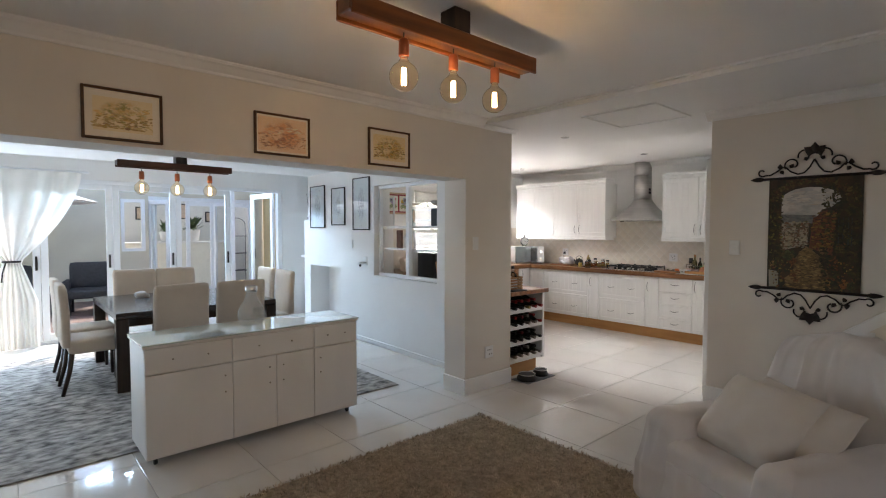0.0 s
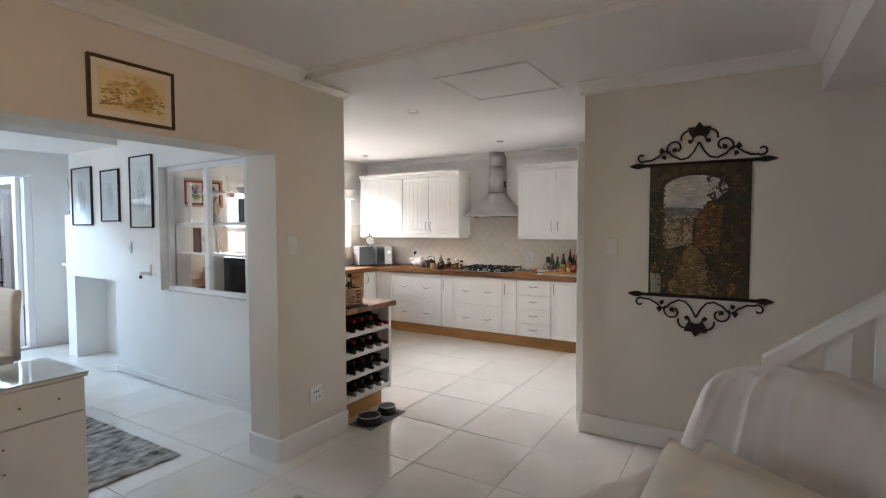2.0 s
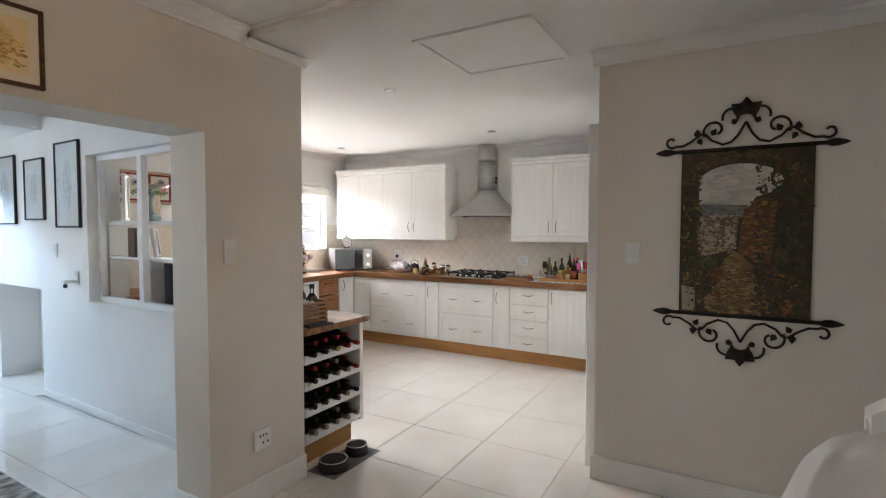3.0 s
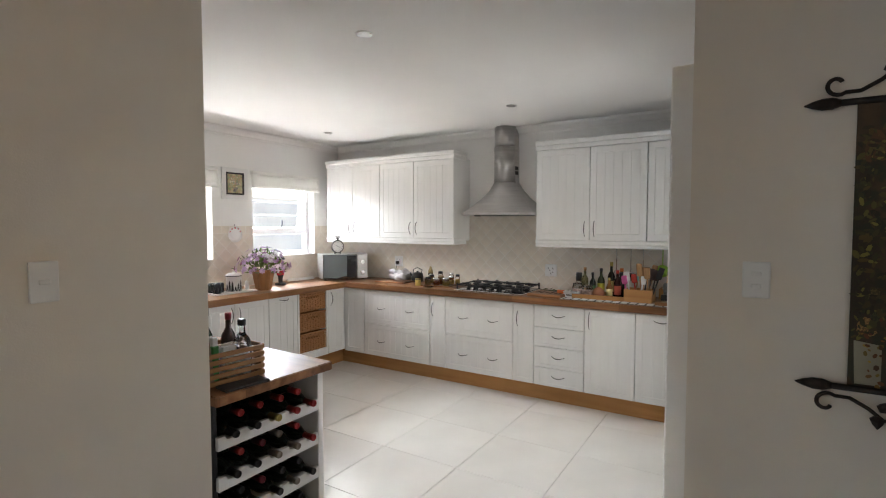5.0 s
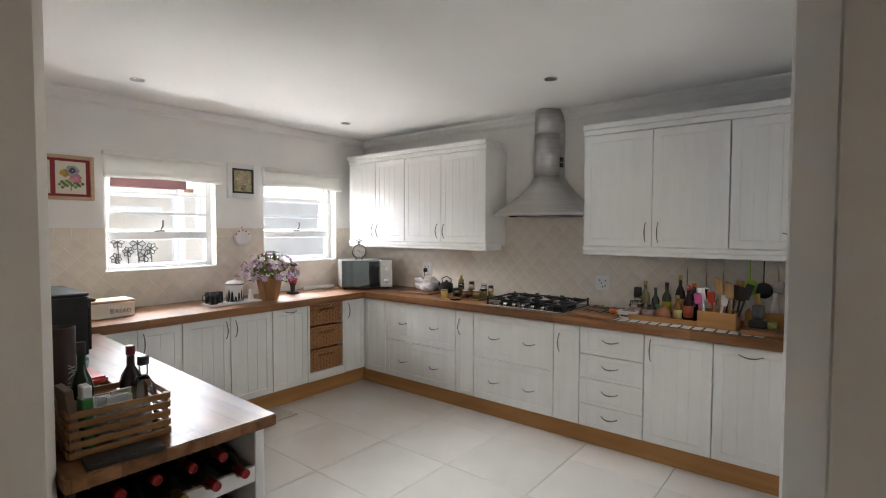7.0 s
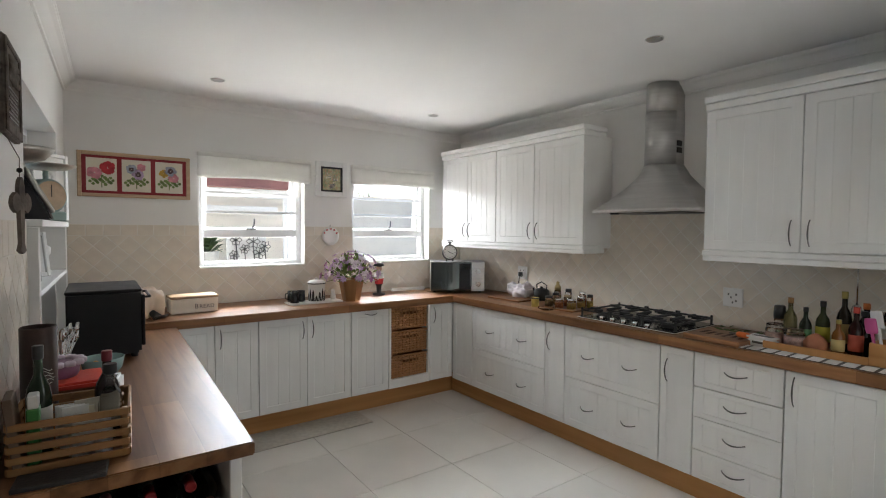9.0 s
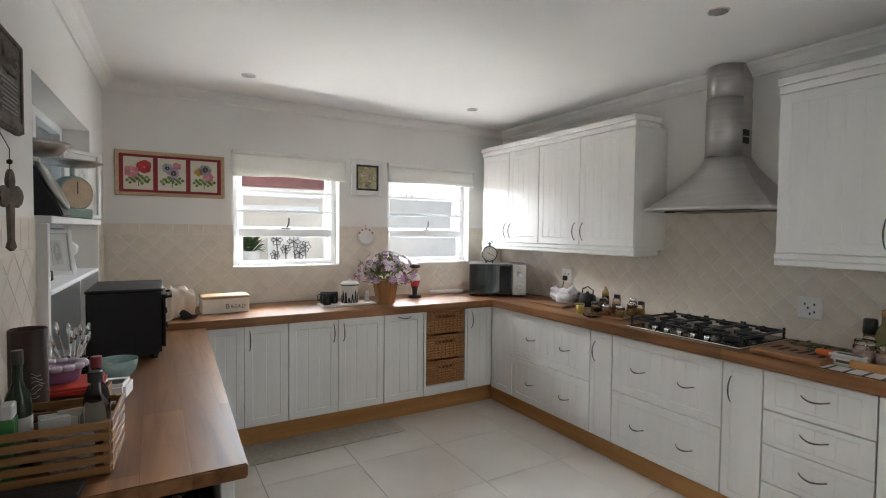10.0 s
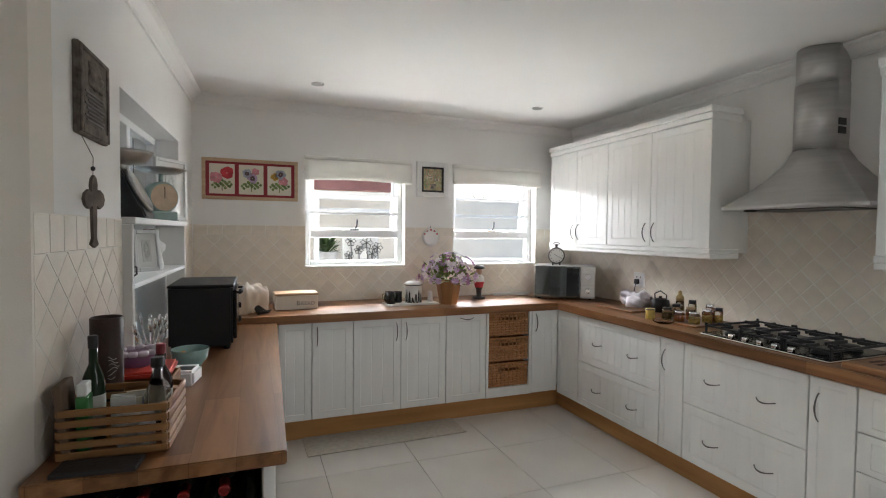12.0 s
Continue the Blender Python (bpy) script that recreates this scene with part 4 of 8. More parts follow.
# armchair under a throw
ch = thing("armchair", (4.69, 1.67, 0), "low armchair covered with a loose white cotton throw", "armchair", rz=154)
FOLD = (9, 9, 2.2)


def back_shape(o):
    """Leaning back, narrower at the top, with loose upright folds in the cloth."""
    k = max(0.0, o.z + 0.1)
    w = noise.noise(Vector((o.y * 2.2, o.z * 1.6, 4)))
    f = 0.034 * max(0.0, math.sin(o.y * 30 + 5 * w)) ** 5 * max(0.0, min(1.0, 0.6 + 1.6 * noise.noise(Vector((o.y * 4, o.z * 2.5, 9)))))
    return (o.x - 0.14 * (o.z + 0.3) + (f if o.x > 0 else -f), o.y * (1 - 0.85 * k * k) - 0.01 * w, o.z + 0.05 * math.cos(o.y * 4.0))


def arm_shape(o):
    """Cloth falling from the arm in loose upright folds."""
    p = o.x + o.y * 1.1
    k = max(0.0, min(1.0, (0.22 - o.z) / 0.26))
    f = 0.030 * k * max(0.0, math.sin(p * 27 + 2.5 * noise.noise(Vector((p * 3, o.z * 2, 1))))) ** 2 + 0.035 * k * k
    g = 1 + f / max(0.13, math.hypot(o.x, o.y))
    return (o.x * g, o.y * (1 + 2.2 * f), o.z + 0.010 * math.cos(o.y * 11) + 0.006 * noise.noise(Vector((o.x * 5, o.y * 5, 3))))


part("backrest", softbox(0.13, 0.43, 0.43, 0.09, 54, 0.008, 3, (3, 9, 1.3), at=(-0.34, 0, 0.47), shape=back_shape, crease=0.013), SHEET, ch)
part("seat", softbox(0.40, 0.34, 0.15, 0.05, 28, 0.008, 5, (6, 4, 5), at=(0.06, 0, 0.29), crease=0.008), SHEET, ch)
for s in (-1, 1):
    part("arm", softbox(0.42, 0.11, 0.25, 0.075, 44, 0.006, 8 + s, (4, 6, 2), at=(0.05, s * 0.325, 0.295), shape=arm_shape, crease=0.005), SHEET, ch)
bm = bmesh.new()
n = 220
lo, hi = [], []
for i in range(n):
    a = 2 * math.pi * i / n
    cx, cy = math.cos(a), math.sin(a)
    k = 1 / max(abs(cx) ** 6 + abs(cy) ** 6, 1e-9) ** (1 / 6)
    f = 0.014 * math.sin(a * 34) + 0.02 * noise.noise(Vector((cx * 5, cy * 5, 2)))
    hi.append(bm.verts.new((0.02 + 0.455 * cx * k, 0.425 * cy * k, 0.33)))
    lo.append(bm.verts.new((0.02 + (0.485 + f) * cx * k, (0.45 + f) * cy * k, 0.012 + 0.012 * noise.noise(Vector((cx * 3, cy * 3, 0))) ** 2)))
for i in range(n):
    j = (i + 1) % n
    bm.faces.new((lo[i], lo[j], hi[j], hi[i])).smooth = True
bm.faces.new(hi)
part("hanging_cloth", bm, SHEET, ch)


def pillow_mesh(hw, hh, th, seed):
    bm = bmesh.new()
    n = 22
    sides = []
    for s in (1, -1):
        g = []
        for j in range(n + 1):
            r = []
            for i in range(n + 1):
                u, v = -1 + 2 * i / n, -1 + 2 * j / n
                e = max(0.0, (1 - u ** 4) * (1 - v ** 4)) ** 0.6
                pin = 1 - 0.06 * (1 - v * v) * (abs(u) > 0.8) - 0.0
                x = u * hw * (1 - 0.07 * (1 - v * v) * abs(u) ** 3)
                z = v * hh * (1 - 0.07 * (1 - u * u) * abs(v) ** 3)
                y = s * th * e + 0.014 * noise.noise(Vector((u * 3 + seed, v * 3, s))) * e + 0.004 * noise.noise(Vector((u * 9, v * 9 + seed, s))) * e
                r.append(bm.verts.new((x, y, z)))
            g.append(r)
        sides.append(g)
        for j in range(n):
            for i in range(n):
                bm.faces.new((g[j][i], g[j][i + 1], g[j + 1][i + 1], g[j + 1][i])).smooth = True
    bmesh.ops.remove_doubles(bm, verts=bm.verts[:], dist=0.0015)
    bmesh.ops.recalc_face_normals(bm, faces=bm.faces[:])
    return bm


def cushion(m, hw, hh, th, seed, label):
    c = thing("cushion", (0, 0, 0), label, "cushion", "cushions on the armchair")
    c.matrix_basis = m
    part("cover", pillow_mesh(hw, hh, th, seed), PILLOW, c)


CH = pose(4.69, 1.67, 0, 0, 0, 154)
cushion(CH @ pose(0.16, -0.02, 0.575, 0, -42, 0) @ pose(0, 0, 0, 0, 0, 90) @ pose(0, 0, 0, 0, 1, 0), 0.235, 0.21, 0.105, 1, "plump cream cotton cushion leaning in the armchair")
cushion(CH @ pose(0.05, 0.06, 0.575, 0, -38, 0) @ pose(0, 0, 0, 0, 0, 90) @ pose(0, 0, 0, 0, 5, 0), 0.25, 0.185, 0.085, 2, "cream crinkled cushion behind another cushion")


# ---- beam pendant lamps ----
BULB = mat("amber_bulb_glass", (1.0, 0.92, 0.78), 0.0, trans=1.0, ior=1.16, var=0, bump=0)
GLOW = mat("glowing_filament", (1, 0.75, 0.4), 0.5, var=0, bump=0, emit=16, emit_col=(1.0, 0.66, 0.32))
COPPER = mat("copper_lamp_holder", (0.42, 0.13, 0.055), 0.35, 0.7, var=0.1, scale=30)

BEAM_DARK = wood("dark_stained_beam", (0.035, 0.013, 0.007), (0.10, 0.035, 0.015), "X", 0, 1, 0.35, 12)


def beam_lamp(x0, x1, y, z0, zc, bulb_z, xs, group_label, watts, bh, beam_mat):
    xm = (x0 + x1) / 2 + 0.03
    L = thing("beam_lamp", (xm, y, zc), group_label, "pendant lamp", "wooden beam lamps")
    Z = lambda z: z - zc
    part("beam", boxes((x0 - xm, x1 - xm, -0.046, 0.046, Z(z0 + 0.016), Z(z0 + bh - 0.004)), bev=0.004), beam_mat, L)
    for y0 in (-0.060, 0.046):
        part("beam_side", boxes((x0 - xm, x1 - xm, y0, y0 + 0.014, Z(z0), Z(z0 + bh)), bev=0.004), beam_mat, L)
    part("ceiling_block", boxes((-0.05, 0.05, -0.05, 0.05, Z(z0 + bh - 0.004), 0.0), bev=0.005), DARK_WOOD_Z, L)
    for x in xs:
        h = part("lamp_holder", lathe([(0.018, Z(bulb_z + 0.155)), (0.022, Z(bulb_z + 0.148)), (0.0225, Z(bulb_z + 0.085)), (0.018, Z(bulb_z + 0.082))], 16, at=(x - xm, 0, 0)), COPPER, L)
        part("cable", tube([(x - xm, 0, Z(bulb_z + 0.15)), (x - xm, 0, Z(z0 + 0.03))], 0.003, 6), BLACK, h)
        prof = []
        for k in range(15):
            a = -math.pi / 2 + math.pi * 0.86 * k / 14
            prof.append((max(0.001, 0.0625 * math.cos(a)), Z(bulb_z) + 0.0625 * math.sin(a)))
        prof += [(0.017, Z(bulb_z + 0.072)), (0.016, Z(bulb_z + 0.082))]
        prof += [(max(0.0005, r - 0.0012), z + 0.0012 * (z < Z(bulb_z - 0.06))) for r, z in reversed(prof)]
        b = part("bulb", lathe(prof, 26, at=(x - xm, 0, 0)), BULB, L, "amber globe filament bulb, lit")
        b.visible_shadow = False
        bm = bmesh.new()
        for k in range(4):
            a = math.pi / 2 * k + 0.4
            tube([(x - xm + 0.010 * math.cos(a), 0.010 * math.sin(a), Z(bulb_z - 0.034)), (x - xm + 0.008 * math.cos(a), 0.008 * math.sin(a), Z(bulb_z + 0.036))], 0.0027, 6, bm)
        part("filament", bm, GLOW, b)
        pl = new("bulb_light", bpy.data.lights.new("bulb_light", "POINT"))
        pl.data.energy, pl.data.color, pl.data.shadow_soft_size = watts, (1.0, 0.62, 0.30), 0.005
        pl.matrix_world = pose(x, y, bulb_z)


beam_lamp(2.92, 4.02, 2.70, 2.285, CEILING, 2.118, (3.205, 3.487, 3.765), "stained wooden beam lamp with three lit globe bulbs", 0.19, 0.08, BEAM_WOOD)
beam_lamp(2.72, 3.72, 6.35, 2.045, CEILING, 1.86, (2.92, 3.22, 3.52), "dark wooden beam lamp with three bulbs over the dining table", 0.2, 0.062, BEAM_DARK)


# ---- dining room ----
DRUG = mat("distressed_grey_rug", (0.30, 0.285, 0.275), 0.95, var=0.5, scale=12, bump=0.08, fine=240, stretch=(0.9, 1.5, 1), tint2=(0.60, 0.575, 0.54))
drug = thing("dining_rug", (3.3, 6.3, 0), "distressed grey patterned rug under the dining table", "rug")
part("woven_mat", boxes((-1.5, 1.42, -1.52, 1.9, 0.001, 0.011), bev=0.004), DRUG, drug)

table = thing("dining_table", (3.40, 6.93, 0.011), "square dark wenge dining table", "table")
part("tabletop", boxes((-0.73, 0.73, -0.73, 0.73, 0.655, 0.715), bev=0.004), DARK_WOOD, table)
part("apron", boxes((-0.66, 0.66, -0.66, -0.64, 0.58, 0.655), (-0.66, 0.66, 0.64, 0.66, 0.58, 0.655), (-0.66, -0.64, -0.64, 0.64, 0.58, 0.655), (0.64, 0.66, -0.64, 0.64, 0.58, 0.655)), DARK_WOOD, table)
for x in (-0.68, 0.68):
    for y in (-0.68, 0.68):
        part("leg", boxes((x - 0.05, x + 0.05, y - 0.05, y + 0.05, 0, 0.655), bev=0.004), DARK_WOOD_Z, table)


def dining_chair():
    c = thing("dining_chair", (0, 0, 0), "cream upholstered high-backed dining chair with dark legs", "chair", "chairs round the dining table")

    def bend(o):
        return (o.x, o.y - 0.16 * max(0, o.z + 0.1) ** 2 - 0.02, o.z)
    part("backrest", softbox(0.225, 0.035, 0.28, 0.03, 10, 0.004, 2, at=(0, -0.21, 0.70), shape=bend), CHAIR_FABRIC, c)
    part("seat", softbox(0.225, 0.225, 0.065, 0.03, 10, 0.004, 4, at=(0, 0.01, 0.42)), CHAIR_FABRIC, c)
    for x in (-0.19, 0.19):
        for y, k in ((-0.19, -0.07), (0.19, 0.0)):
            part("leg", tube([(x, y, 0.37), (x, y + k * 0.3, 0.2), (x, y + k, 0.0)], 0.024, 8, taper=[1, 0.85, 0.65]), DARK_WOOD_Z, c)
    return c


first = dining_chair()
first.matrix_basis = pose(3.12, 6.10, 0.011, 0, 0, 0)
for x, y, a in ((3.64, 6.10, 0), (3.13, 7.76, 180), (3.58, 7.76, 180), (2.56, 6.62, -90), (2.56, 7.22, -90), (4.22, 6.72, 90), (4.22, 7.28, 90)):
    copy_thing(first, pose(x, y, 0.011, 0, 0, a))
NAPK = mat("white_crockery", (0.75, 0.74, 0.72), 0.3, var=0.02)
bm = softbox(0.055, 0.04, 0.035, 0.03, 6, 0.01, 3)
nb = thing("table_ornament", (3.05, 7.25, 0.762), "small white crockery ornament on the dining table", "ornament")
part("body", bm, NAPK, nb)
part("lid", softbox(0.03, 0.03, 0.02, 0.018, 4, 0.004, 5, at=(0.06, 0, -0.012)), NAPK, nb)

# curtain
VOILE = mat("white_voile", (0.86, 0.85, 0.82), 0.9, var=0.03, bump=0.02, fine=200, sheen=0.1)
translucent(VOILE, (0.8, 0.77, 0.70), 0.35)
cur = thing("curtain", (1.9, 8.93, 2.2), "sheer white curtain gathered with a tie beside the glass doors", "curtain")
bm = bmesh.new()
NR, NC = 40, 130
rows = []
for j in range(NR + 1):
    z = 2.2 - 2.19 * j / NR
    if z > 1.08:
        k = (2.2 - z) / 1.12
        k = k ** 1.7
        l, r = 1.15 + (1.93 - 1.15) * k, 2.72 + (2.10 - 2.72) * k
    else:
        k = min(1, (1.08 - z) / 0.5)
        l, r = 1.93 - 0.13 * k, 2.10 + 0.16 * k
    row = []
    for i in range(NC + 1):
        u = i / NC
        amp = 0.028 * (0.35 + 0.65 * min(1, abs(z - 1.08) * 2))
        row.append(bm.verts.new((l + (r - l) * u - 1.9, amp * math.sin(u * 48 + 2.2 * noise.noise(Vector((u * 5, z * 0.8, 7))) + 0.8 * math.sin(z * 2)) + 0.02 * noise.noise(Vector((u * 9, z, 0))), z - 2.2)))
    rows.append(row)
for j in range(NR):
    for i in range(NC):
        bm.faces.new((rows[j][i], rows[j][i + 1], rows[j + 1][i + 1], rows[j + 1][i])).smooth = True
part("cloth", bm, VOILE, cur)
tie = lathe([(0.10, -0.012), (0.108, 0.0), (0.10, 0.012)], 24, at=(0.115, 0, -1.12), sx=0.85, sy=0.5)
part("tie_band", tie, BLACK, cur, "dark tie-back band")
part("tie_end", tube([(0.06, -0.07, -1.13), (0.03, -0.08, -1.25), (0.02, -0.075, -1.36)], 0.008), BLACK, cur)
part("rail", tube([(-1.4, 0, 0.01), (0.9, 0, 0.01)], 0.012), FRAME_WHITE, cur)


# ---- pictures ----
def art(name, base, blot, accent, scale=3.0, seed=0.0, lo=0.42, hi=0.60, fade=True):
    """A loose watercolour: coloured washes over paper, fading to the margins."""
    m = bpy.data.materials.new(name)
    m.use_nodes = True
    n, l = m.node_tree.nodes, m.node_tree.links
    b = n["Principled BSDF"]
    b.inputs["Roughness"].default_value = 0.5
    tc, mp = n.new("ShaderNodeTexCoord"), n.new("ShaderNodeMapping")
    mp.inputs["Location"].default_value = (seed, seed * 0.7, seed * 1.3)
    l.new(tc.outputs["Generated"], mp.inputs["Vector"])
    a, c = n.new("ShaderNodeTexNoise"), n.new("ShaderNodeTexNoise")
    a.inputs["Scale"].default_value, a.inputs["Detail"].default_value = scale, 8
    c.inputs["Scale"].default_value, c.inputs["Detail"].default_value = scale * 2.7, 6
    for t in (a, c):
        l.new(mp.outputs[0], t.inputs["Vector"])
    r1, r2 = n.new("ShaderNodeValToRGB"), n.new("ShaderNodeValToRGB")
    r1.color_ramp.elements[0].position, r1.color_ramp.elements[1].position = lo, hi
    r1.color_ramp.elements[0].color, r1.color_ramp.elements[1].color = (*base, 1), (*blot, 1)
    r2.color_ramp.elements[0].position, r2.color_ramp.elements[1].position = 0.5, 0.62
    r2.color_ramp.elements[0].color, r2.color_ramp.elements[1].color = (0, 0, 0, 1), (1, 1, 1, 1)
    l.new(a.outputs[0], r1.inputs[0])
    l.new(c.outputs[0], r2.inputs[0])
    m1 = n.new("ShaderNodeMix")
    m1.data_type = "RGBA"
    l.new(r2.outputs[0], m1.inputs["Factor"])
    l.new(r1.outputs[0], m1.inputs["A"])
    m1.inputs["B"].default_value = (*accent, 1)
    last = m1.outputs["Result"]
    if fade:
        g, r3, m2, mp3 = n.new("ShaderNodeTexGradient"), n.new("ShaderNodeValToRGB"), n.new("ShaderNodeMix"), n.new("ShaderNodeMapping")
        g.gradient_type = "SPHERICAL"
        mp3.inputs["Location"].default_value = (-1.1, 0.0, -1.0)
        mp3.inputs["Scale"].default_value = (2.2, 0.0, 2.0)
        l.new(tc.outputs["Generated"], mp3.inputs["Vector"])
        l.new(mp3.outputs[0], g.inputs[0])
        r3.color_ramp.elements[0].position, r3.color_ramp.elements[1].position = 0.05, 0.35
        l.new(g.outputs[0], r3.inputs[0])
        m2.data_type = "RGBA"
        l.new(r3.outputs[0], m2.inputs["Factor"])
        m2.inputs["A"].default_value = (*base, 1)
        l.new(last, m2.inputs["B"])
        last = m2.outputs["Result"]
    l.new(last, b.inputs["Base Color"])
    return m


def brush_mat(name, cols, rough=0.6):
    """Each dab of paint takes one of the colours."""
    m = bpy.data.materials.new(name)
    m.use_nodes = True
    n, l = m.node_tree.nodes, m.node_tree.links
    g, r = n.new("ShaderNodeNewGeometry"), n.new("ShaderNodeValToRGB")
    e = r.color_ramp.elements
    while len(e) < len(cols):
        e.new(0.5)
    for i, c in enumerate(cols):
        e[i].position, e[i].color = i / (len(cols) - 1), (*c, 1)
    l.new(g.outputs["Random Per Island"], r.inputs[0])
    l.new(r.outputs[0], n["Principled BSDF"].inputs["Base Color"])
    n["Principled BSDF"].inputs["Roughness"].default_value = rough
    return m


def dabs(parent, name, spot, num, lo, hi, y, material, seed, tilt=3.2, slim=0.4):
    """Loose brush strokes; spot(r) gives the place of one."""
    r = random.Random(seed)
    bm = bmesh.new()
    for i in range(num):
        x, z = spot(r)
        ln, a = r.uniform(lo, hi), r.uniform(-tilt, tilt)
        c, d, w = math.cos(a), math.sin(a), slim * r.uniform(0.6, 1.2)
        yy = y - 0.0006 * i / num
        bm.faces.new([bm.verts.new((x + ln * (u * c - v * w * d), yy, z + ln * (u * d + v * w * c))) for u, v in ((-1, 0), (-0.5, -0.8), (0.5, -0.9), (1, 0.1), (0.4, 0.9), (-0.6, 0.8))])
    return tagged(part(name, bm, material, parent), kind="stuff")


MOUNT = mat("cream_mount", (0.70, 0.65, 0.56), 0.8, var=0.03)
WHITE_MOUNT = mat("white_mount", (0.74, 0.74, 0.72), 0.8, var=0.02)
PICGLASS = mat("picture_glass", (1, 1, 1), 0.02, trans=1.0, ior=1.3, var=0, bump=0)


def picture(name, at, rz, w, h, border, fw, frame_mat, mount, painting, label, glass=False, depth=0.022, cat="picture", group="", rx=0.0):
    """Hung at its centre; faces local -y."""
    p = thing(name, at, label, cat, group, rz, rx)
    W2, H2 = w / 2, h / 2
    part("picture_frame", boxes((-W2, -W2 + fw, -depth, 0, -H2, H2), (W2 - fw, W2, -depth, 0, -H2, H2), (-W2 + fw, W2 - fw, -depth, 0, H2 - fw, H2), (-W2 + fw, W2 - fw, -depth, 0, -H2, -H2 + fw), bev=0.003), frame_mat, p)
    part("mount", boxes((-W2 + fw, W2 - fw, -depth * 0.45, -0.002, -H2 + fw, H2 - fw)), mount, p)
    part("image", boxes((-W2 + fw + border, W2 - fw - border, -depth * 0.45 - 0.0015, -depth * 0.45 - 0.0002, -H2 + fw + border, H2 - fw - border)), painting, p)
    if glass:
        part("glass", boxes((-W2 + fw, W2 - fw, -depth * 0.8, -depth * 0.8 + 0.002, -H2 + fw, H2 - fw)), PICGLASS, p).visible_shadow = False
    return p


WC = "watercolours over the opening"
wc0 = picture("picture", (2.433, LINTEL_Y0, 2.082), 0, 0.37, 0.272, 0.035, 0.014, FRAME_BROWN, MOUNT, art("wash_ochre", (0.70, 0.58, 0.36), (0.55, 0.34, 0.09), (0.28, 0.24, 0.05), 4, 1.0), "framed ochre watercolour landscape over the wide opening", True, group=WC)
wc1 = picture("picture", (3.317, LINTEL_Y0, 2.09), 0, 0.376, 0.266, 0.012, 0.014, FRAME_BROWN, MOUNT, art("wash_orange", (0.70, 0.50, 0.33), (0.64, 0.30, 0.13), (0.36, 0.17, 0.10), 2.6, 2.0), "framed orange sunset watercolour over the wide opening", True, group=WC)
wc2 = picture("picture", (4.166, LINTEL_Y0, 2.098), 0, 0.385, 0.278, 0.03, 0.014, FRAME_BROWN, MOUNT, art("wash_yellow", (0.70, 0.57, 0.33), (0.55, 0.33, 0.07), (0.26, 0.22, 0.05), 4, 3.3), "framed yellow watercolour of a farmhouse", True, group=WC)

for pic_, cols_, hw_, hh_, sd_ in ((wc0, [(0.30, 0.22, 0.05), (0.46, 0.27, 0.07), (0.22, 0.17, 0.05), (0.52, 0.40, 0.16), (0.20, 0.10, 0.04)], 0.135, 0.08, 31),
                             (wc1, [(0.45, 0.20, 0.09), (0.34, 0.17, 0.10), (0.56, 0.33, 0.18), (0.26, 0.15, 0.11), (0.60, 0.42, 0.27)], 0.155, 0.09, 32),
                             (wc2, [(0.26, 0.20, 0.05), (0.44, 0.24, 0.06), (0.16, 0.14, 0.05), (0.54, 0.40, 0.14), (0.22, 0.10, 0.03)], 0.14, 0.08, 33)):
    dabs(pic_, "wash_strokes", lambda r: (r.uniform(-hw_, hw_), -hh_ * 0.9 + hh_ * 0.9 * r.random() ** 1.3), 130, 0.004, 0.015, -0.0122, brush_mat("wash_strokes", cols_), sd_, 0.35, 0.4)
    dabs(pic_, "hill_strokes", lambda r: (lambda x: (x, hh_ * (0.28 + 0.25 * math.sin(x * 16 + sd_) + r.uniform(-0.22, 0.05))))(r.uniform(-hw_ * 0.9, hw_ * 0.9)), 60, 0.006, 0.020, -0.0120, brush_mat("hill_strokes", [tuple(min(0.72, q * 1.45 + 0.06) for q in c) for c in cols_]), sd_ + 9, 0.5, 0.3)

SK = "framed sketches on the white wall"
PENCIL_STROKES = brush_mat("pencil_strokes", [(0.48, 0.53, 0.56), (0.36, 0.40, 0.44), (0.56, 0.61, 0.63), (0.30, 0.33, 0.37)])
PENCIL = art("pencil_sketch", (0.66, 0.72, 0.73), (0.52, 0.56, 0.58), (0.34, 0.37, 0.40), 3.5, 5.0)
for y0, y1, z0, z1, lab in ((7.65, 8.13, 1.50, 2.13, "framed pale pencil sketch in a wide white mount"), (7.05, 7.44, 1.535, 2.065, "small framed sketch with a dark centre"), (6.41, 6.83, 1.47, 2.16, "tall framed pencil sketch beside the hatch")):
    yc = (y0 + y1) / 2
    sk_ = picture("sketch", (dx_(yc) - 0.001, yc, (z0 + z1) / 2), -90 - 1.6, y1 - y0, z1 - z0, 0.09, 0.014, FRAME_BLACK, mat("pale_blue_mount", (0.66, 0.71, 0.72), 0.5, var=0.03), PENCIL, lab, True, group=SK)
    dabs(sk_, "pencil_strokes", lambda r: (r.gauss(0, 0.045), r.gauss(0.0, (z1 - z0) * 0.16)), 110, 0.006, 0.03, -0.0122, PENCIL_STROKES, int(yc * 100), 1.6, 0.14)


# ---- ironwork wall hanging ----
tap = thing("wall_hanging", (TAP_X, 1.945, 1.45), "painted village canvas on a black iron scroll hanger", "wall hanging", rz=-90)
CAN = art("dark_painted_canvas", (0.030, 0.020, 0.010), (0.065, 0.035, 0.014), (0.022, 0.024, 0.010), 5.5, 7.0, 0.4, 0.65, fade=False)
TW, TZ0, TZ1 = 0.286, -0.425, 0.425
part("canvas", boxes((-TW, TW, -0.012, -0.008, TZ0, TZ1)), CAN, tap, "dark brown painted canvas")


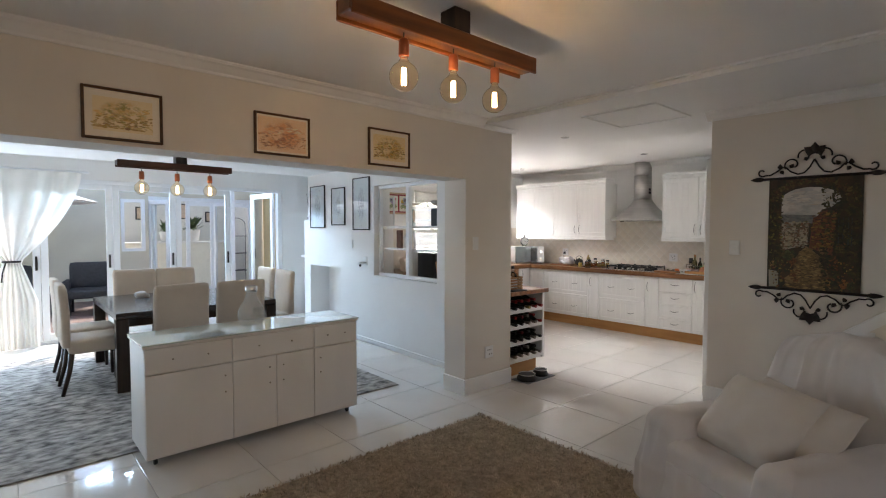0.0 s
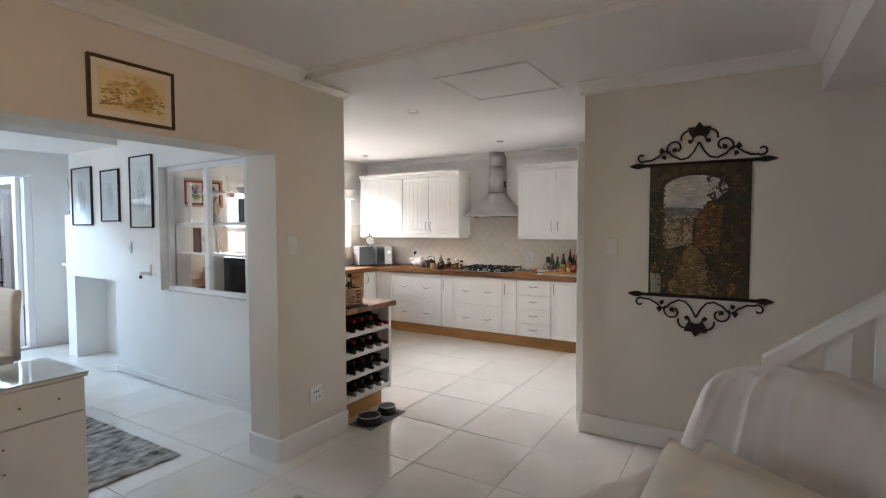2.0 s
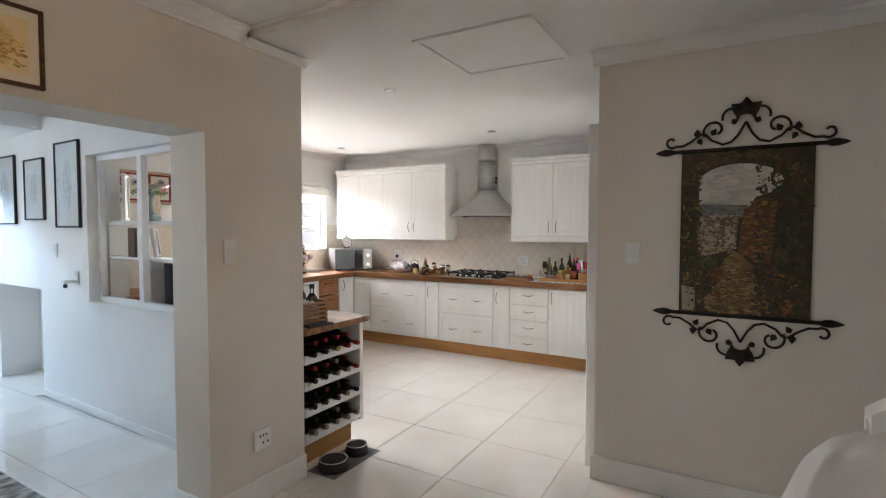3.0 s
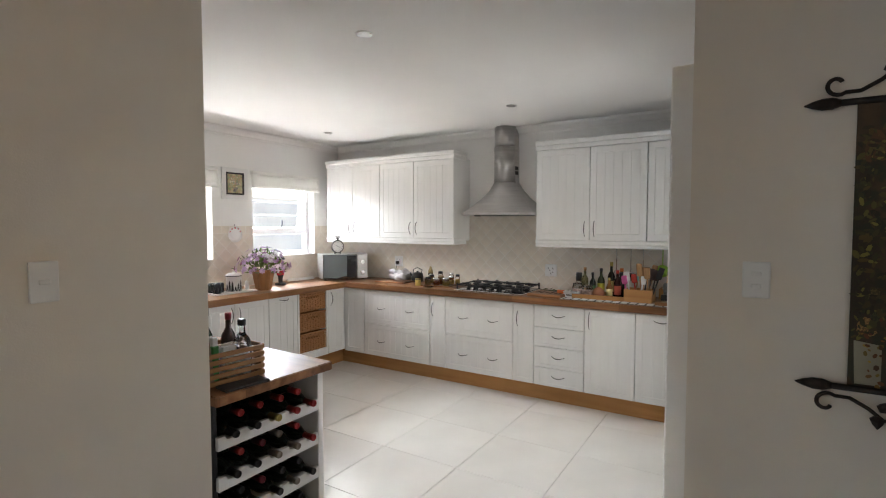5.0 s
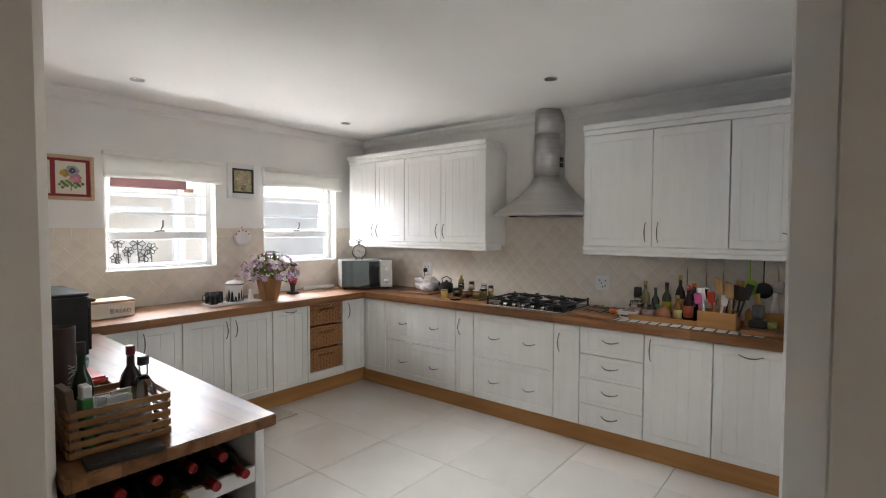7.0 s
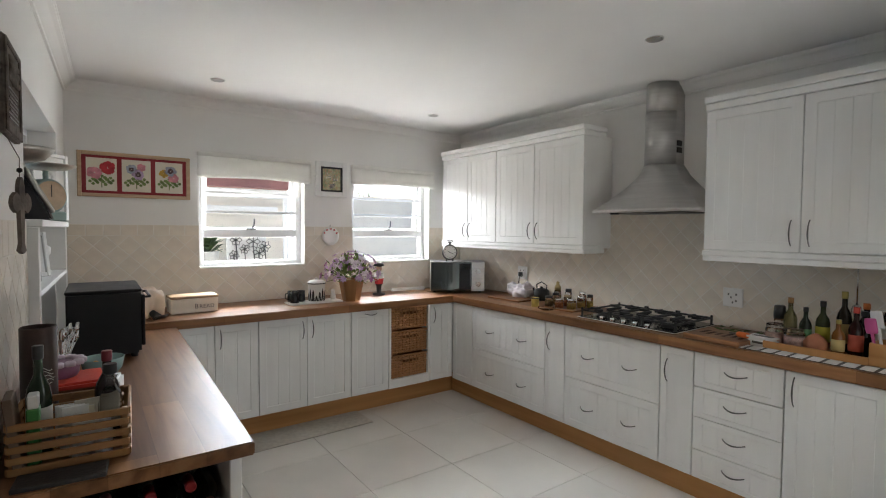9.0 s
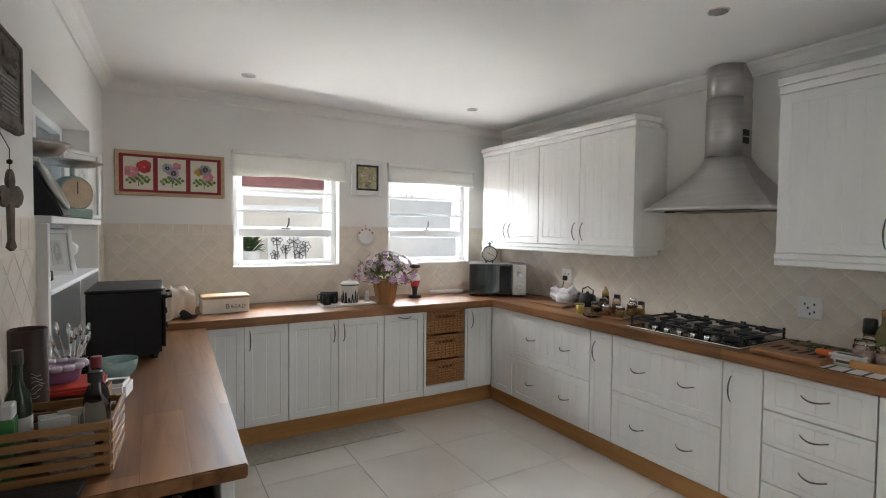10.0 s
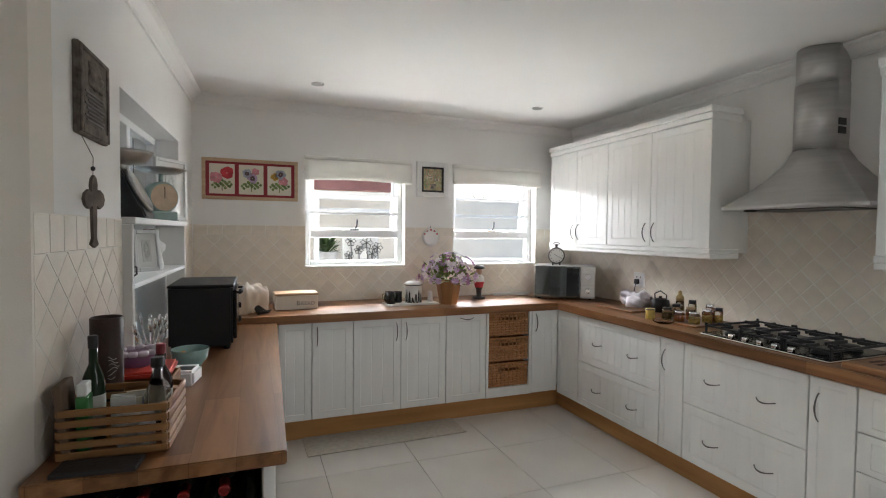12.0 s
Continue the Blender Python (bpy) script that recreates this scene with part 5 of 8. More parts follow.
def flat(pts, y, m, name):
    bm = bmesh.new()
    a = [bm.verts.new((x, y, z)) for x, z in pts]
    b = [bm.verts.new((x, y + 0.001, z)) for x, z in pts]
    bm.faces.new(a)
    bm.faces.new(list(reversed(b)))
    for i in range(len(pts)):
        j = (i + 1) % len(pts)
        bm.faces.new((a[i], a[j], b[j], b[i]))
    bmesh.ops.recalc_face_normals(bm, faces=bm.faces[:])
    part(name, bm, m, tap)


SKYP = art("painted_sky", (0.36, 0.35, 0.32), (0.60, 0.56, 0.50), (0.46, 0.42, 0.37), 2.5, 9.0, fade=False)
arch = [(-0.20, 0.12), (0.02, 0.12), (0.05, 0.18), (0.11, 0.20), (0.165, 0.255)]
arch += [(-0.02 + 0.185 * math.cos(a), 0.255 + 0.095 * math.sin(a)) for a in [math.pi * k / 12 for k in range(1, 12)]] + [(-0.20, 0.25)]
flat(arch, -0.0135, SKYP, "painted_sky")
flat([(-0.20, 0.08), (0.02, 0.08), (0.02, 0.14), (-0.20, 0.15)], -0.014, art("painted_sea", (0.13, 0.135, 0.13), (0.20, 0.19, 0.175), (0.10, 0.10, 0.09), 4, 1.5, fade=False), "painted_sea")
flat([(-0.20, -0.13), (-0.03, -0.08), (-0.02, 0.085), (-0.20, 0.09)], -0.0145, art("painted_village", (0.10, 0.075, 0.04), (0.34, 0.30, 0.24), (0.17, 0.075, 0.035), 5, 2.5, 0.5, 0.56, fade=False), "painted_village")
flat([(-0.175, -0.10), (-0.12, -0.09), (-0.11, 0.02), (-0.17, 0.03)], -0.015, mat("painted_house", (0.36, 0.29, 0.19), 0.6, var=0.1), "painted_house")
flat([(-0.08, -0.06), (-0.035, -0.05), (-0.035, 0.045), (-0.08, 0.045)], -0.015, mat("painted_house_far", (0.40, 0.33, 0.23), 0.6, var=0.1), "painted_house")
flat([(-0.02, -0.10), (0.12, -0.16), (0.14, 0.18), (0.06, 0.17), (0.0, 0.11)], -0.015, art("painted_red_wall", (0.11, 0.032, 0.016), (0.18, 0.06, 0.025), (0.06, 0.025, 0.014), 5, 4.5, fade=False), "painted_wall")
flat([(-0.16, -0.40), (-0.05, -0.42), (0.10, -0.40), (0.13, -0.33), (0.07, -0.25), (0.055, -0.17), (0.0, -0.12), (-0.035, -0.09), (-0.07, -0.13), (-0.115, -0.20), (-0.11, -0.29), (-0.17, -0.34)], -0.0145, art("painted_path", (0.075, 0.046, 0.018), (0.25, 0.155, 0.065), (0.10, 0.06, 0.025), 6, 6.5, fade=False), "painted_path")
flat([(-0.27, -0.41), (-0.21, -0.41), (-0.21, -0.29), (-0.275, -0.28)], -0.015, mat("painted_plinth", (0.34, 0.32, 0.24), 0.6, var=0.15), "painted_plinth")
for x, z, r, c in ((-0.245, -0.24, 0.03, (0.30, 0.17, 0.06)), (0.19, -0.36, 0.035, (0.24, 0.09, 0.02)), (0.10, -0.35, 0.025, (0.26, 0.14, 0.03)), (-0.22, 0.29, 0.03, (0.16, 0.12, 0.025)), (0.06, -0.12, 0.035, (0.22, 0.12, 0.05)), (-0.15, -0.16, 0.04, (0.08, 0.09, 0.03))):
    rr = random.Random(int(x * 1000))
    flat([(x + r * rr.uniform(0.5, 1.1) * math.cos(a), z + r * rr.uniform(0.5, 1.1) * math.sin(a)) for a in [k * 0.4488 for k in range(14)]], -0.0155, art("painted_flowers", c, tuple(q * 0.4 for q in c), tuple(min(1, q * 1.5) for q in c), 7, x, fade=False), "painted_flowers")


rq = random.Random(21)
GREENS = [art("painted_foliage", (0.030, 0.032, 0.012), (0.07, 0.075, 0.022), (0.018, 0.016, 0.008), 9, 2.0, fade=False),
          art("painted_olive_foliage", (0.055, 0.045, 0.014), (0.13, 0.10, 0.028), (0.03, 0.024, 0.01), 9, 5.0, fade=False),
          art("painted_rust_foliage", (0.09, 0.035, 0.012), (0.20, 0.08, 0.02), (0.05, 0.02, 0.01), 9, 8.0, fade=False)]
for k in range(34):
    x, z = (rq.uniform(0.06, 0.25), rq.uniform(-0.40, 0.05)) if k % 3 else (rq.uniform(-0.25, -0.08), rq.uniform(-0.38, -0.12))
    r = rq.uniform(0.015, 0.038)
    flat([(x + r * rq.uniform(0.45, 1.1) * math.cos(a), z + r * rq.uniform(0.45, 1.1) * math.sin(a)) for a in [j * 0.5712 for j in range(11)]], -0.0157 - 0.00003 * k, GREENS[rq.randrange(3)], "painted_shrub")
for x in (0.15, 0.175, 0.205, 0.225):
    flat([(x, -0.08), (x + 0.007, -0.08), (x + 0.005, 0.12), (x + 0.001, 0.12)], -0.0166, mat("painted_blue_shutter", (0.05, 0.055, 0.05), 0.7, var=0.3, scale=40), "painted_shutter")


DARKS = [(0.018, 0.014, 0.007), (0.05, 0.045, 0.014), (0.028, 0.020, 0.010), (0.085, 0.06, 0.016), (0.03, 0.034, 0.014)]
RUSTS = [(0.10, 0.032, 0.014), (0.20, 0.075, 0.02), (0.06, 0.028, 0.012), (0.30, 0.15, 0.03), (0.13, 0.10, 0.025)]
dabs(tap, "brushwork_sky", lambda r: (lambda a, q: (-0.02 + 0.17 * q * math.cos(a), 0.22 + 0.11 * q * math.sin(a)))(r.uniform(0.1, 3.04), math.sqrt(r.random())), 150, 0.012, 0.034, -0.0143, brush_mat("sky_strokes", [(0.34, 0.33, 0.30), (0.52, 0.48, 0.42), (0.42, 0.41, 0.39), (0.60, 0.55, 0.48), (0.46, 0.38, 0.30)]), 1, 0.25, 0.3)
dabs(tap, "brushwork_village", lambda r: (r.uniform(-0.2, -0.03), r.uniform(-0.1, 0.1)), 190, 0.005, 0.014, -0.0170, brush_mat("village_strokes", [(0.36, 0.30, 0.21), (0.16, 0.07, 0.035), (0.09, 0.085, 0.04), (0.44, 0.38, 0.28), (0.12, 0.11, 0.08)]), 2, 0.4, 0.6)
dabs(tap, "brushwork_path", lambda r: (lambda k: (-0.03 + 0.06 * k * (r.random() - 0.4) + r.uniform(-1, 1) * (0.03 + 0.09 * k), -0.11 - 0.30 * k))(r.random()), 320, 0.006, 0.020, -0.0170, brush_mat("path_strokes", [(0.11, 0.065, 0.022), (0.26, 0.16, 0.055), (0.07, 0.045, 0.016), (0.36, 0.24, 0.09), (0.15, 0.085, 0.03)]), 3, 0.35, 0.35)
dabs(tap, "brushwork_shade", lambda r: (r.uniform(0.05, 0.278), r.uniform(-0.41, 0.36)), 520, 0.006, 0.018, -0.0172, brush_mat("shade_strokes", DARKS), 4, 3.2, 0.5)
dabs(tap, "brushwork_wall", lambda r: (r.uniform(-0.005, 0.13), r.uniform(-0.10, 0.16)), 170, 0.006, 0.018, -0.0174, brush_mat("wall_strokes", RUSTS), 5, 0.5, 0.5)
dabs(tap, "brushwork_arch", lambda r: (lambda a: (-0.01 + (0.205 + 0.06 * r.random()) * math.cos(a), 0.25 + (0.125 + 0.045 * r.random()) * math.sin(a)))(r.uniform(0.0, 3.14)), 260, 0.007, 0.018, -0.0172, brush_mat("arch_strokes", [(0.05, 0.026, 0.012), (0.10, 0.05, 0.02), (0.03, 0.02, 0.01), (0.12, 0.10, 0.03), (0.07, 0.03, 0.014)]), 6, 3.2, 0.5)
dabs(tap, "brushwork_leaves", lambda r: (r.uniform(-0.278, -0.19), r.uniform(-0.27, 0.36)), 260, 0.005, 0.016, -0.0172, brush_mat("leaf_strokes", DARKS + [(0.20, 0.17, 0.035)]), 7, 3.2, 0.5)
dabs(tap, "brushwork_flowers", lambda r: (r.choice((r.uniform(0.07, 0.26), r.uniform(-0.26, -0.12))), r.uniform(-0.415, -0.2)), 110, 0.004, 0.010, -0.0180, brush_mat("flower_strokes", RUSTS + [(0.40, 0.26, 0.05)]), 8, 3.2, 0.7)


def rod(z):
    prof = []
    part("rod", tube([(-0.33, -0.018, z), (0.33, -0.018, z)], 0.010, 8), IRON, tap)
    for s in (-1, 1):
        part("finial", tube([(s * 0.325, -0.018, z), (s * 0.345, -0.018, z), (s * 0.37, -0.018, z), (s * 0.395, -0.018, z), (s * 0.415, -0.018, z)], 0.018, 8, taper=[0.6, 1.0, 1.0, 0.6, 0.1]), IRON, tap)


rod(0.425)
rod(-0.425)


def spiral(cx, cz, r0, r1, a0, a1, n=26):
    return [(cx + (r0 + (r1 - r0) * k / n) * math.cos(a0 + (a1 - a0) * k / n), -0.018, cz + (r0 + (r1 - r0) * k / n) * math.sin(a0 + (a1 - a0) * k / n)) for k in range(n + 1)]


def leafy(x, z, r, rot):
    bm = bmesh.new()
    pts = [(0, 0), (0.5, 0.35), (0.35, 0.75), (0, 1.2), (-0.35, 0.75), (-0.5, 0.35)]
    c, s = math.cos(rot), math.sin(rot)
    a = [bm.verts.new((x + r * (u * c - v * s), -0.026, z + r * (u * s + v * c))) for u, v in pts]
    b = [bm.verts.new((x + r * (u * c - v * s), -0.014, z + r * (u * s + v * c))) for u, v in pts]
    m0 = bm.verts.new((x + r * (-0.5 * s), -0.034, z + r * 0.5 * c))
    for i in range(6):
        j = (i + 1) % 6
        bm.faces.new((a[i], a[j], m0))
        bm.faces.new((a[i], b[i], b[j], a[j]))
    bm.faces.new(b)
    bmesh.ops.recalc_face_normals(bm, faces=bm.faces[:])
    return bm


for up in (1, -1):
    z0 = 0.425 * up
    for s in (-1, 1):
        R = lambda pts: [(s * x, y, z0 + up * z) for x, y, z in pts]
        part("scroll", tube(R([(0.0, -0.018, 0.13), (0.03, -0.018, 0.07), (0.06, -0.018, 0.035), (0.10, -0.018, 0.025), (0.15, -0.018, 0.05), (0.175, -0.018, 0.08)]), 0.006, 6), IRON, tap)
        part("scroll", tube(R(spiral(0.135, 0.10, 0.055, 0.022, -0.6, 4.2)), 0.006, 6), IRON, tap)
        part("scroll", tube(R(spiral(0.055, 0.165, 0.05, 0.02, -0.4, 4.0)), 0.006, 6), IRON, tap)
        part("scroll", tube(R([(0.175, -0.018, 0.08), (0.20, -0.018, 0.085), (0.235, -0.018, 0.055), (0.28, -0.018, 0.03), (0.315, -0.018, 0.03)] + spiral(0.335, 0.055, 0.032, 0.012, -1.9, 2.6, 14)), 0.006, 6), IRON, tap)
        for x, z, r, a in ((0.15, 0.075, 0.032, 0.6), (0.065, 0.13, 0.03, 1.2), (0.215, 0.07, 0.035, 0.0), (0.21, 0.06, 0.03, 2.6)):
            part("leaf", leafy(s * x, z0 + up * z, r, s * a if up > 0 else math.pi - s * a), IRON, tap)
    for a in (-0.9, 0.0, 0.9):
        part("leaf", leafy(0, z0 + up * 0.17, 0.07, a if up > 0 else math.pi + a), IRON, tap)


# ---- switches and sockets ----
def plate(name, at, rz, w, h, label, holes=(), rockers=()):
    p = thing(name, at, label, "socket" if holes else "switch", rz=rz)
    part("plate", boxes((-w / 2, w / 2, -0.011, 0, -h / 2, h / 2), bev=0.003), SWITCH, p)
    for x, z in holes:
        part("socket_hole", boxes((x - 0.004, x + 0.004, -0.0125, -0.0105, z - 0.006, z + 0.006)), BLACK, p)
    for x, z in rockers:
        part("rocker", boxes((x - 0.014, x + 0.014, -0.016, -0.011, z - 0.007, z + 0.007), bev=0.002), SWITCH, p)
    return p


plate("light_switch", (TAP_X, 2.47, 1.335), -90, 0.078, 0.118, "white double light switch on the cream wall", rockers=((0, 0.02), (0, -0.02)))
plate("light_switch", (5.112, LINTEL_Y0, 1.355), 0, 0.07, 0.115, "white light switch on the pillar", rockers=((0, 0.0),))
plate("wall_socket", (5.295, LINTEL_Y0, 0.342), 0, 0.11, 0.11, "white double wall socket on the pillar", holes=((-0.02, 0.02), (0.0, 0.02), (0.02, 0.02), (0.0, -0.02), (0.03, -0.02)))
plate("light_switch", (dx_(6.88) - 0.001, 6.88, 1.28), -90 - 1.6, 0.06, 0.115, "white light switch below the sketches", rockers=((0, 0.0),))
dev = plate("wall_device", (dx_(6.53) - 0.001, 6.53, 1.07), -90 - 1.6, 0.09, 0.11, "white wall plate with a small projecting device", rockers=((0, 0.03),))
part("bracket", boxes((-0.03, 0.03, -0.10, -0.011, -0.04, -0.015), bev=0.004), SWITCH, dev)
part("knob", lathe([(0.012, -0.075), (0.016, -0.06), (0.01, -0.045)], 10, at=(0.0, -0.08, 0)), BLACK, dev)
plate("wall_socket", (HOB_X - 0.008, 5.913, 1.105), -90, 0.115, 0.115, "white wall socket above the worktop", holes=((-0.02, 0.02), (0.02, 0.02), (0.0, -0.01)))
plate("wall_socket", (HOB_X - 0.008, 4.103, 1.086), -90, 0.115, 0.115, "white double socket beside the hob", holes=((-0.025, 0.02), (-0.01, 0.0), (0.02, 0.02), (0.02, -0.02), (0.0, -0.03)))


# ---- ceiling details ----
def downlight(x, y):
    d = thing("downlight", (x, y, CEILING), "small recessed steel downlight, switched off", "downlight", "kitchen downlights")
    part("ring", lathe([(0.03, -0.004), (0.042, -0.005), (0.045, 0.0), (0.03, 0.0)], 22), CHROME, d)
    part("lamp", lathe([(0.03, -0.002), (0.001, -0.003)], 18), BLACK_GLOSS, d)


for x, y in ((6.581, 6.253), (8.293, 6.225), (8.225, 4.142), (6.469, 4.156)):
    downlight(x, y)
lh = thing("loft_hatch", (6.085, 3.16, CEILING), "white ceiling loft hatch with a thin frame", "hatch")
part("hatch_frame", boxes((-0.335, -0.305, -0.335, 0.335, -0.014, 0), (0.305, 0.335, -0.335, 0.335, -0.014, 0), (-0.305, 0.305, -0.335, -0.305, -0.014, 0), (-0.305, 0.305, 0.305, 0.335, -0.014, 0), bev=0.003), TRIM, lh)
part("hatch_panel", boxes((-0.30, 0.30, -0.30, 0.30, -0.006, 0)), CEIL, lh)

# ---- stairs ----
st = tagged(thing("staircase", (5.54, 1.61, 0), "white painted balustrade of a staircase beside the cream wall", "staircase"))
SL = 0.357 / 0.463


def sloped(y0, y1, z_at0, h, x0, x1, bm):
    v = []
    for y in (y0, y1):
        for x in (x0, x1):
            for dz in (0, h):
                v.append(bm.verts.new((x, y, z_at0 - SL * y + dz)))
    for q in ((0, 1, 3, 2), (4, 6, 7, 5), (0, 4, 5, 1), (2, 3, 7, 6), (0, 2, 6, 4), (1, 5, 7, 3)):
        bm.faces.new([v[i] for i in q])
    bmesh.ops.recalc_face_normals(bm, faces=bm.faces[:])


bm = bmesh.new()
sloped(0.0, -1.5, 0.86, 0.03, -0.045, 0.045, bm)
sloped(0.0, -1.5, 0.82, 0.04, -0.045, -0.025, bm)
sloped(0.0, -1.5, 0.82, 0.04, 0.025, 0.045, bm)
part("handrail", bm, TRIM, st)
for i in range(9):
    y = -0.10 - i * 0.165
    part("baluster", boxes((-0.012, 0.012, y - 0.045, y + 0.045, max(0.0, -0.25 - SL * y), 0.83 - SL * y)), TRIM, st)
bm = bmesh.new()
sloped(-0.0, -1.5, -0.20, 0.24, -0.02, 0.02, bm)
part("string", bm, TRIM, st)
for i in range(8):
    part("step", boxes((0.02, 0.88, -0.24 * (i + 1) - 0.05, -0.24 * i - 0.05, 0.0 if i == 0 else 0.18 * i - 0.02, 0.18 * (i + 1))), TRIM, st)


# ---- hatch shelves and what stands on them ----
def hatch_shelf():
    y0, y1 = 5.065, 6.325
    ym = (y0 + y1) / 2
    s = thing("hatch_shelf", (5.595, ym, 0.89), "white wooden shelf unit built into the serving hatch", "shelf", rz=SKEW_DEG)
    h = (y1 - y0) / 2
    d = 0.145
    part("shelf_board", boxes((0.0, d + 0.012, -h, h, 0.60, 0.628), bev=0.003), TRIM, s)
    part("shelf_board", boxes((0.0, d, -h + 0.03, h - 0.03, 0.335, 0.355), bev=0.003), TRIM, s)
    part("side_panel", boxes((0.0, d, -h, -h + 0.025, -0.012, 0.60), bev=0.003), TRIM, s)
    part("side_panel", boxes((0.0, d, h - 0.025, h, -0.012, 0.60), bev=0.003), TRIM, s)
    part("divider", boxes((0.0, d - 0.01, 0.06, 0.08, 0.0, 0.335)), TRIM, s)


hatch_shelf()
TEAL = mat("pale_teal_enamel", (0.30, 0.40, 0.38), 0.35, var=0.08, scale=12)
DIAL = mat("aged_dial_paper", (0.58, 0.44, 0.31), 0.6, var=0.12, scale=20)
STEEL_PAN = mat("worn_steel_pan", (0.50, 0.48, 0.45), 0.3, 1.0, var=0.15, scale=12)
ZS = 0.89 + 0.628


def scale_teal():
    s = thing("kitchen_scale", (5.70, 5.84, ZS), "old teal kitchen scale with a round dial and steel pan", "scale", rz=38)
    part("body", lathe([(0.075, -0.035), (0.085, -0.025), (0.085, 0.025), (0.075, 0.035)], 28, at=(0, 0, 0.125), axis="Y"), TEAL, s)
    part("foot", boxes((-0.075, 0.075, -0.04, 0.04, 0, 0.05), bev=0.008), TEAL, s)
    part("dial", lathe([(0.073, -0.0365), (0.073, -0.034), (0.001, -0.034)], 28, at=(0, 0, 0.125), axis="Y"), DIAL, s, "cream paper dial")
    part("needle", boxes((-0.002, 0.002, -0.0385, -0.0375, 0.12, 0.18)), BLACK, s)
    part("stem", tube([(0, 0, 0.20), (0, 0, 0.255)], 0.012), TEAL, s)
    part("pan", lathe([(0.03, 0.25), (0.09, 0.258), (0.125, 0.275), (0.128, 0.28), (0.118, 0.276), (0.03, 0.258), (0.001, 0.256)], 28), STEEL_PAN, s)


scale_teal()


def scale_black():
    s = thing("balance_scale", (5.60, 5.25, ZS), "black iron shop scale with a sloping dial and steel bowl", "scale")
    bm = prism([(0.0, 0.0), (0.15, 0.0), (0.14, 0.03), (0.055, 0.20), (0.0, 0.20)], -0.10, 0.10, bev=0.006)
    bmesh.ops.rotate(bm, verts=bm.verts[:], matrix=Matrix.Rotation(radians(90), 3, "X"))
    part("body", bm, BLACK, s)
    part("stem", tube([(0.045, 0, 0.20), (0.045, 0, 0.235)], 0.022, 10), STEEL_PAN, s)
    part("bowl", lathe([(0.02, 0.225), (0.08, 0.24), (0.105, 0.27), (0.112, 0.285), (0.10, 0.272), (0.07, 0.246), (0.001, 0.235)], 26, at=(0.05, 0, 0)), STEEL_PAN, s)
    pl = part("dial", lathe([(0.098, 0.0), (0.10, 0.012), (0.092, 0.016), (0.09, 0.010), (0.001, 0.010)], 28), STEEL_PAN, s, "round steel-rimmed dial")
    pl.matrix_basis = pose(0.1, 0, 0.115, 0, 63, 0)


scale_black()
W_FR = mat("white_photo_frame", (0.72, 0.72, 0.71), 0.4, var=0.02)
PHOTO = art("pale_print", (0.62, 0.62, 0.60), (0.45, 0.46, 0.45), (0.34, 0.34, 0.33), 4, 3.0)
picture("photo_frame", (kx(6.22) - 0.03, 6.205, ZS + 0.195), 55, 0.25, 0.37, 0.06, 0.022, W_FR, WHITE_MOUNT, PHOTO, "large white photo frame leaning in the hatch", group="frames in the hatch", cat="photo frame", rx=0)
picture("photo_frame", (kx(5.75) - 0.06, 5.72, 0.89 + 0.355 + 0.112), 48, 0.15, 0.215, 0.03, 0.02, W_FR, WHITE_MOUNT, PHOTO, "small white photo frame leaning on a shelf", group="frames in the hatch", cat="photo frame", rx=-7)
BROWN_BOOK = mat("brown_wood_block", (0.13, 0.05, 0.03), 0.5, var=0.2, scale=15)
bk = thing("wooden_plaque", (kx(5.95) - 0.09, 5.97, 0.89 + 0.355), "dark reddish wooden plaque leaning in the shelf", "plaque", rz=80)
part("board", boxes((-0.07, 0.07, -0.01, 0.01, 0, 0.225), bev=0.004), BROWN_BOOK, bk)
orn = thing("white_ornament", (kx(5.92) - 0.04, 5.90, 0.89 + 0.355), "white porcelain ornament on a shelf", "ornament")
part("body", lathe([(0.03, 0), (0.035, 0.02), (0.022, 0.09), (0.04, 0.11), (0.042, 0.14), (0.02, 0.16), (0.001, 0.165)], 18), NAPK, orn)
orn2 = thing("pewter_jug", (kx(5.16) - 0.02, 5.16, 0.89 + 0.355), "small dark pewter jug on a shelf", "jug")
part("body", lathe([(0.028, 0), (0.036, 0.02), (0.034, 0.05), (0.02, 0.07), (0.024, 0.085), (0.018, 0.08)], 16), PEWTER, orn2)
part("handle", tube([(0.02, 0, 0.075), (0.05, 0, 0.065), (0.05, 0, 0.035), (0.034, 0, 0.025)], 0.004, 6), PEWTER, orn2)

# ---- wall pieces of the kitchen ----
STONE = mat("carved_grey_plaque", (0.15, 0.125, 0.105), 0.8, var=0.3, scale=30, bump=0.1, fine=60)
pq = thing("carved_plaque", (kx(4.705), 4.705, 1.90), "grey brown carved plaque with raised lettering lines", "plaque", rz=90 + SKEW_DEG)
part("board", boxes((-0.135, 0.135, -0.02, 0, -0.14, 0.14), bev=0.004), STONE, pq)
part("relief_border", boxes((-0.135, -0.118, -0.026, -0.02, -0.135, 0.135), (0.118, 0.135, -0.026, -0.02, -0.135, 0.135), (-0.118, 0.118, -0.026, -0.02, 0.118, 0.135), (-0.118, 0.118, -0.026, -0.02, -0.135, -0.105), bev=0.003), STONE, pq)
for i in range(8):
    w = 0.09 - 0.012 * (i % 3)
    part("text_bar", boxes((-w, w, -0.0225, -0.0195, 0.0 - i * 0.0125 - 0.003, 0.0 - i * 0.0125 + 0.003)), PEWTER, pq)
part("relief_figure", softbox(0.06, 0.008, 0.04, 0.007, 8, 0.012, 4, (40, 40, 40), at=(0.0, -0.02, 0.06)), STONE, pq)
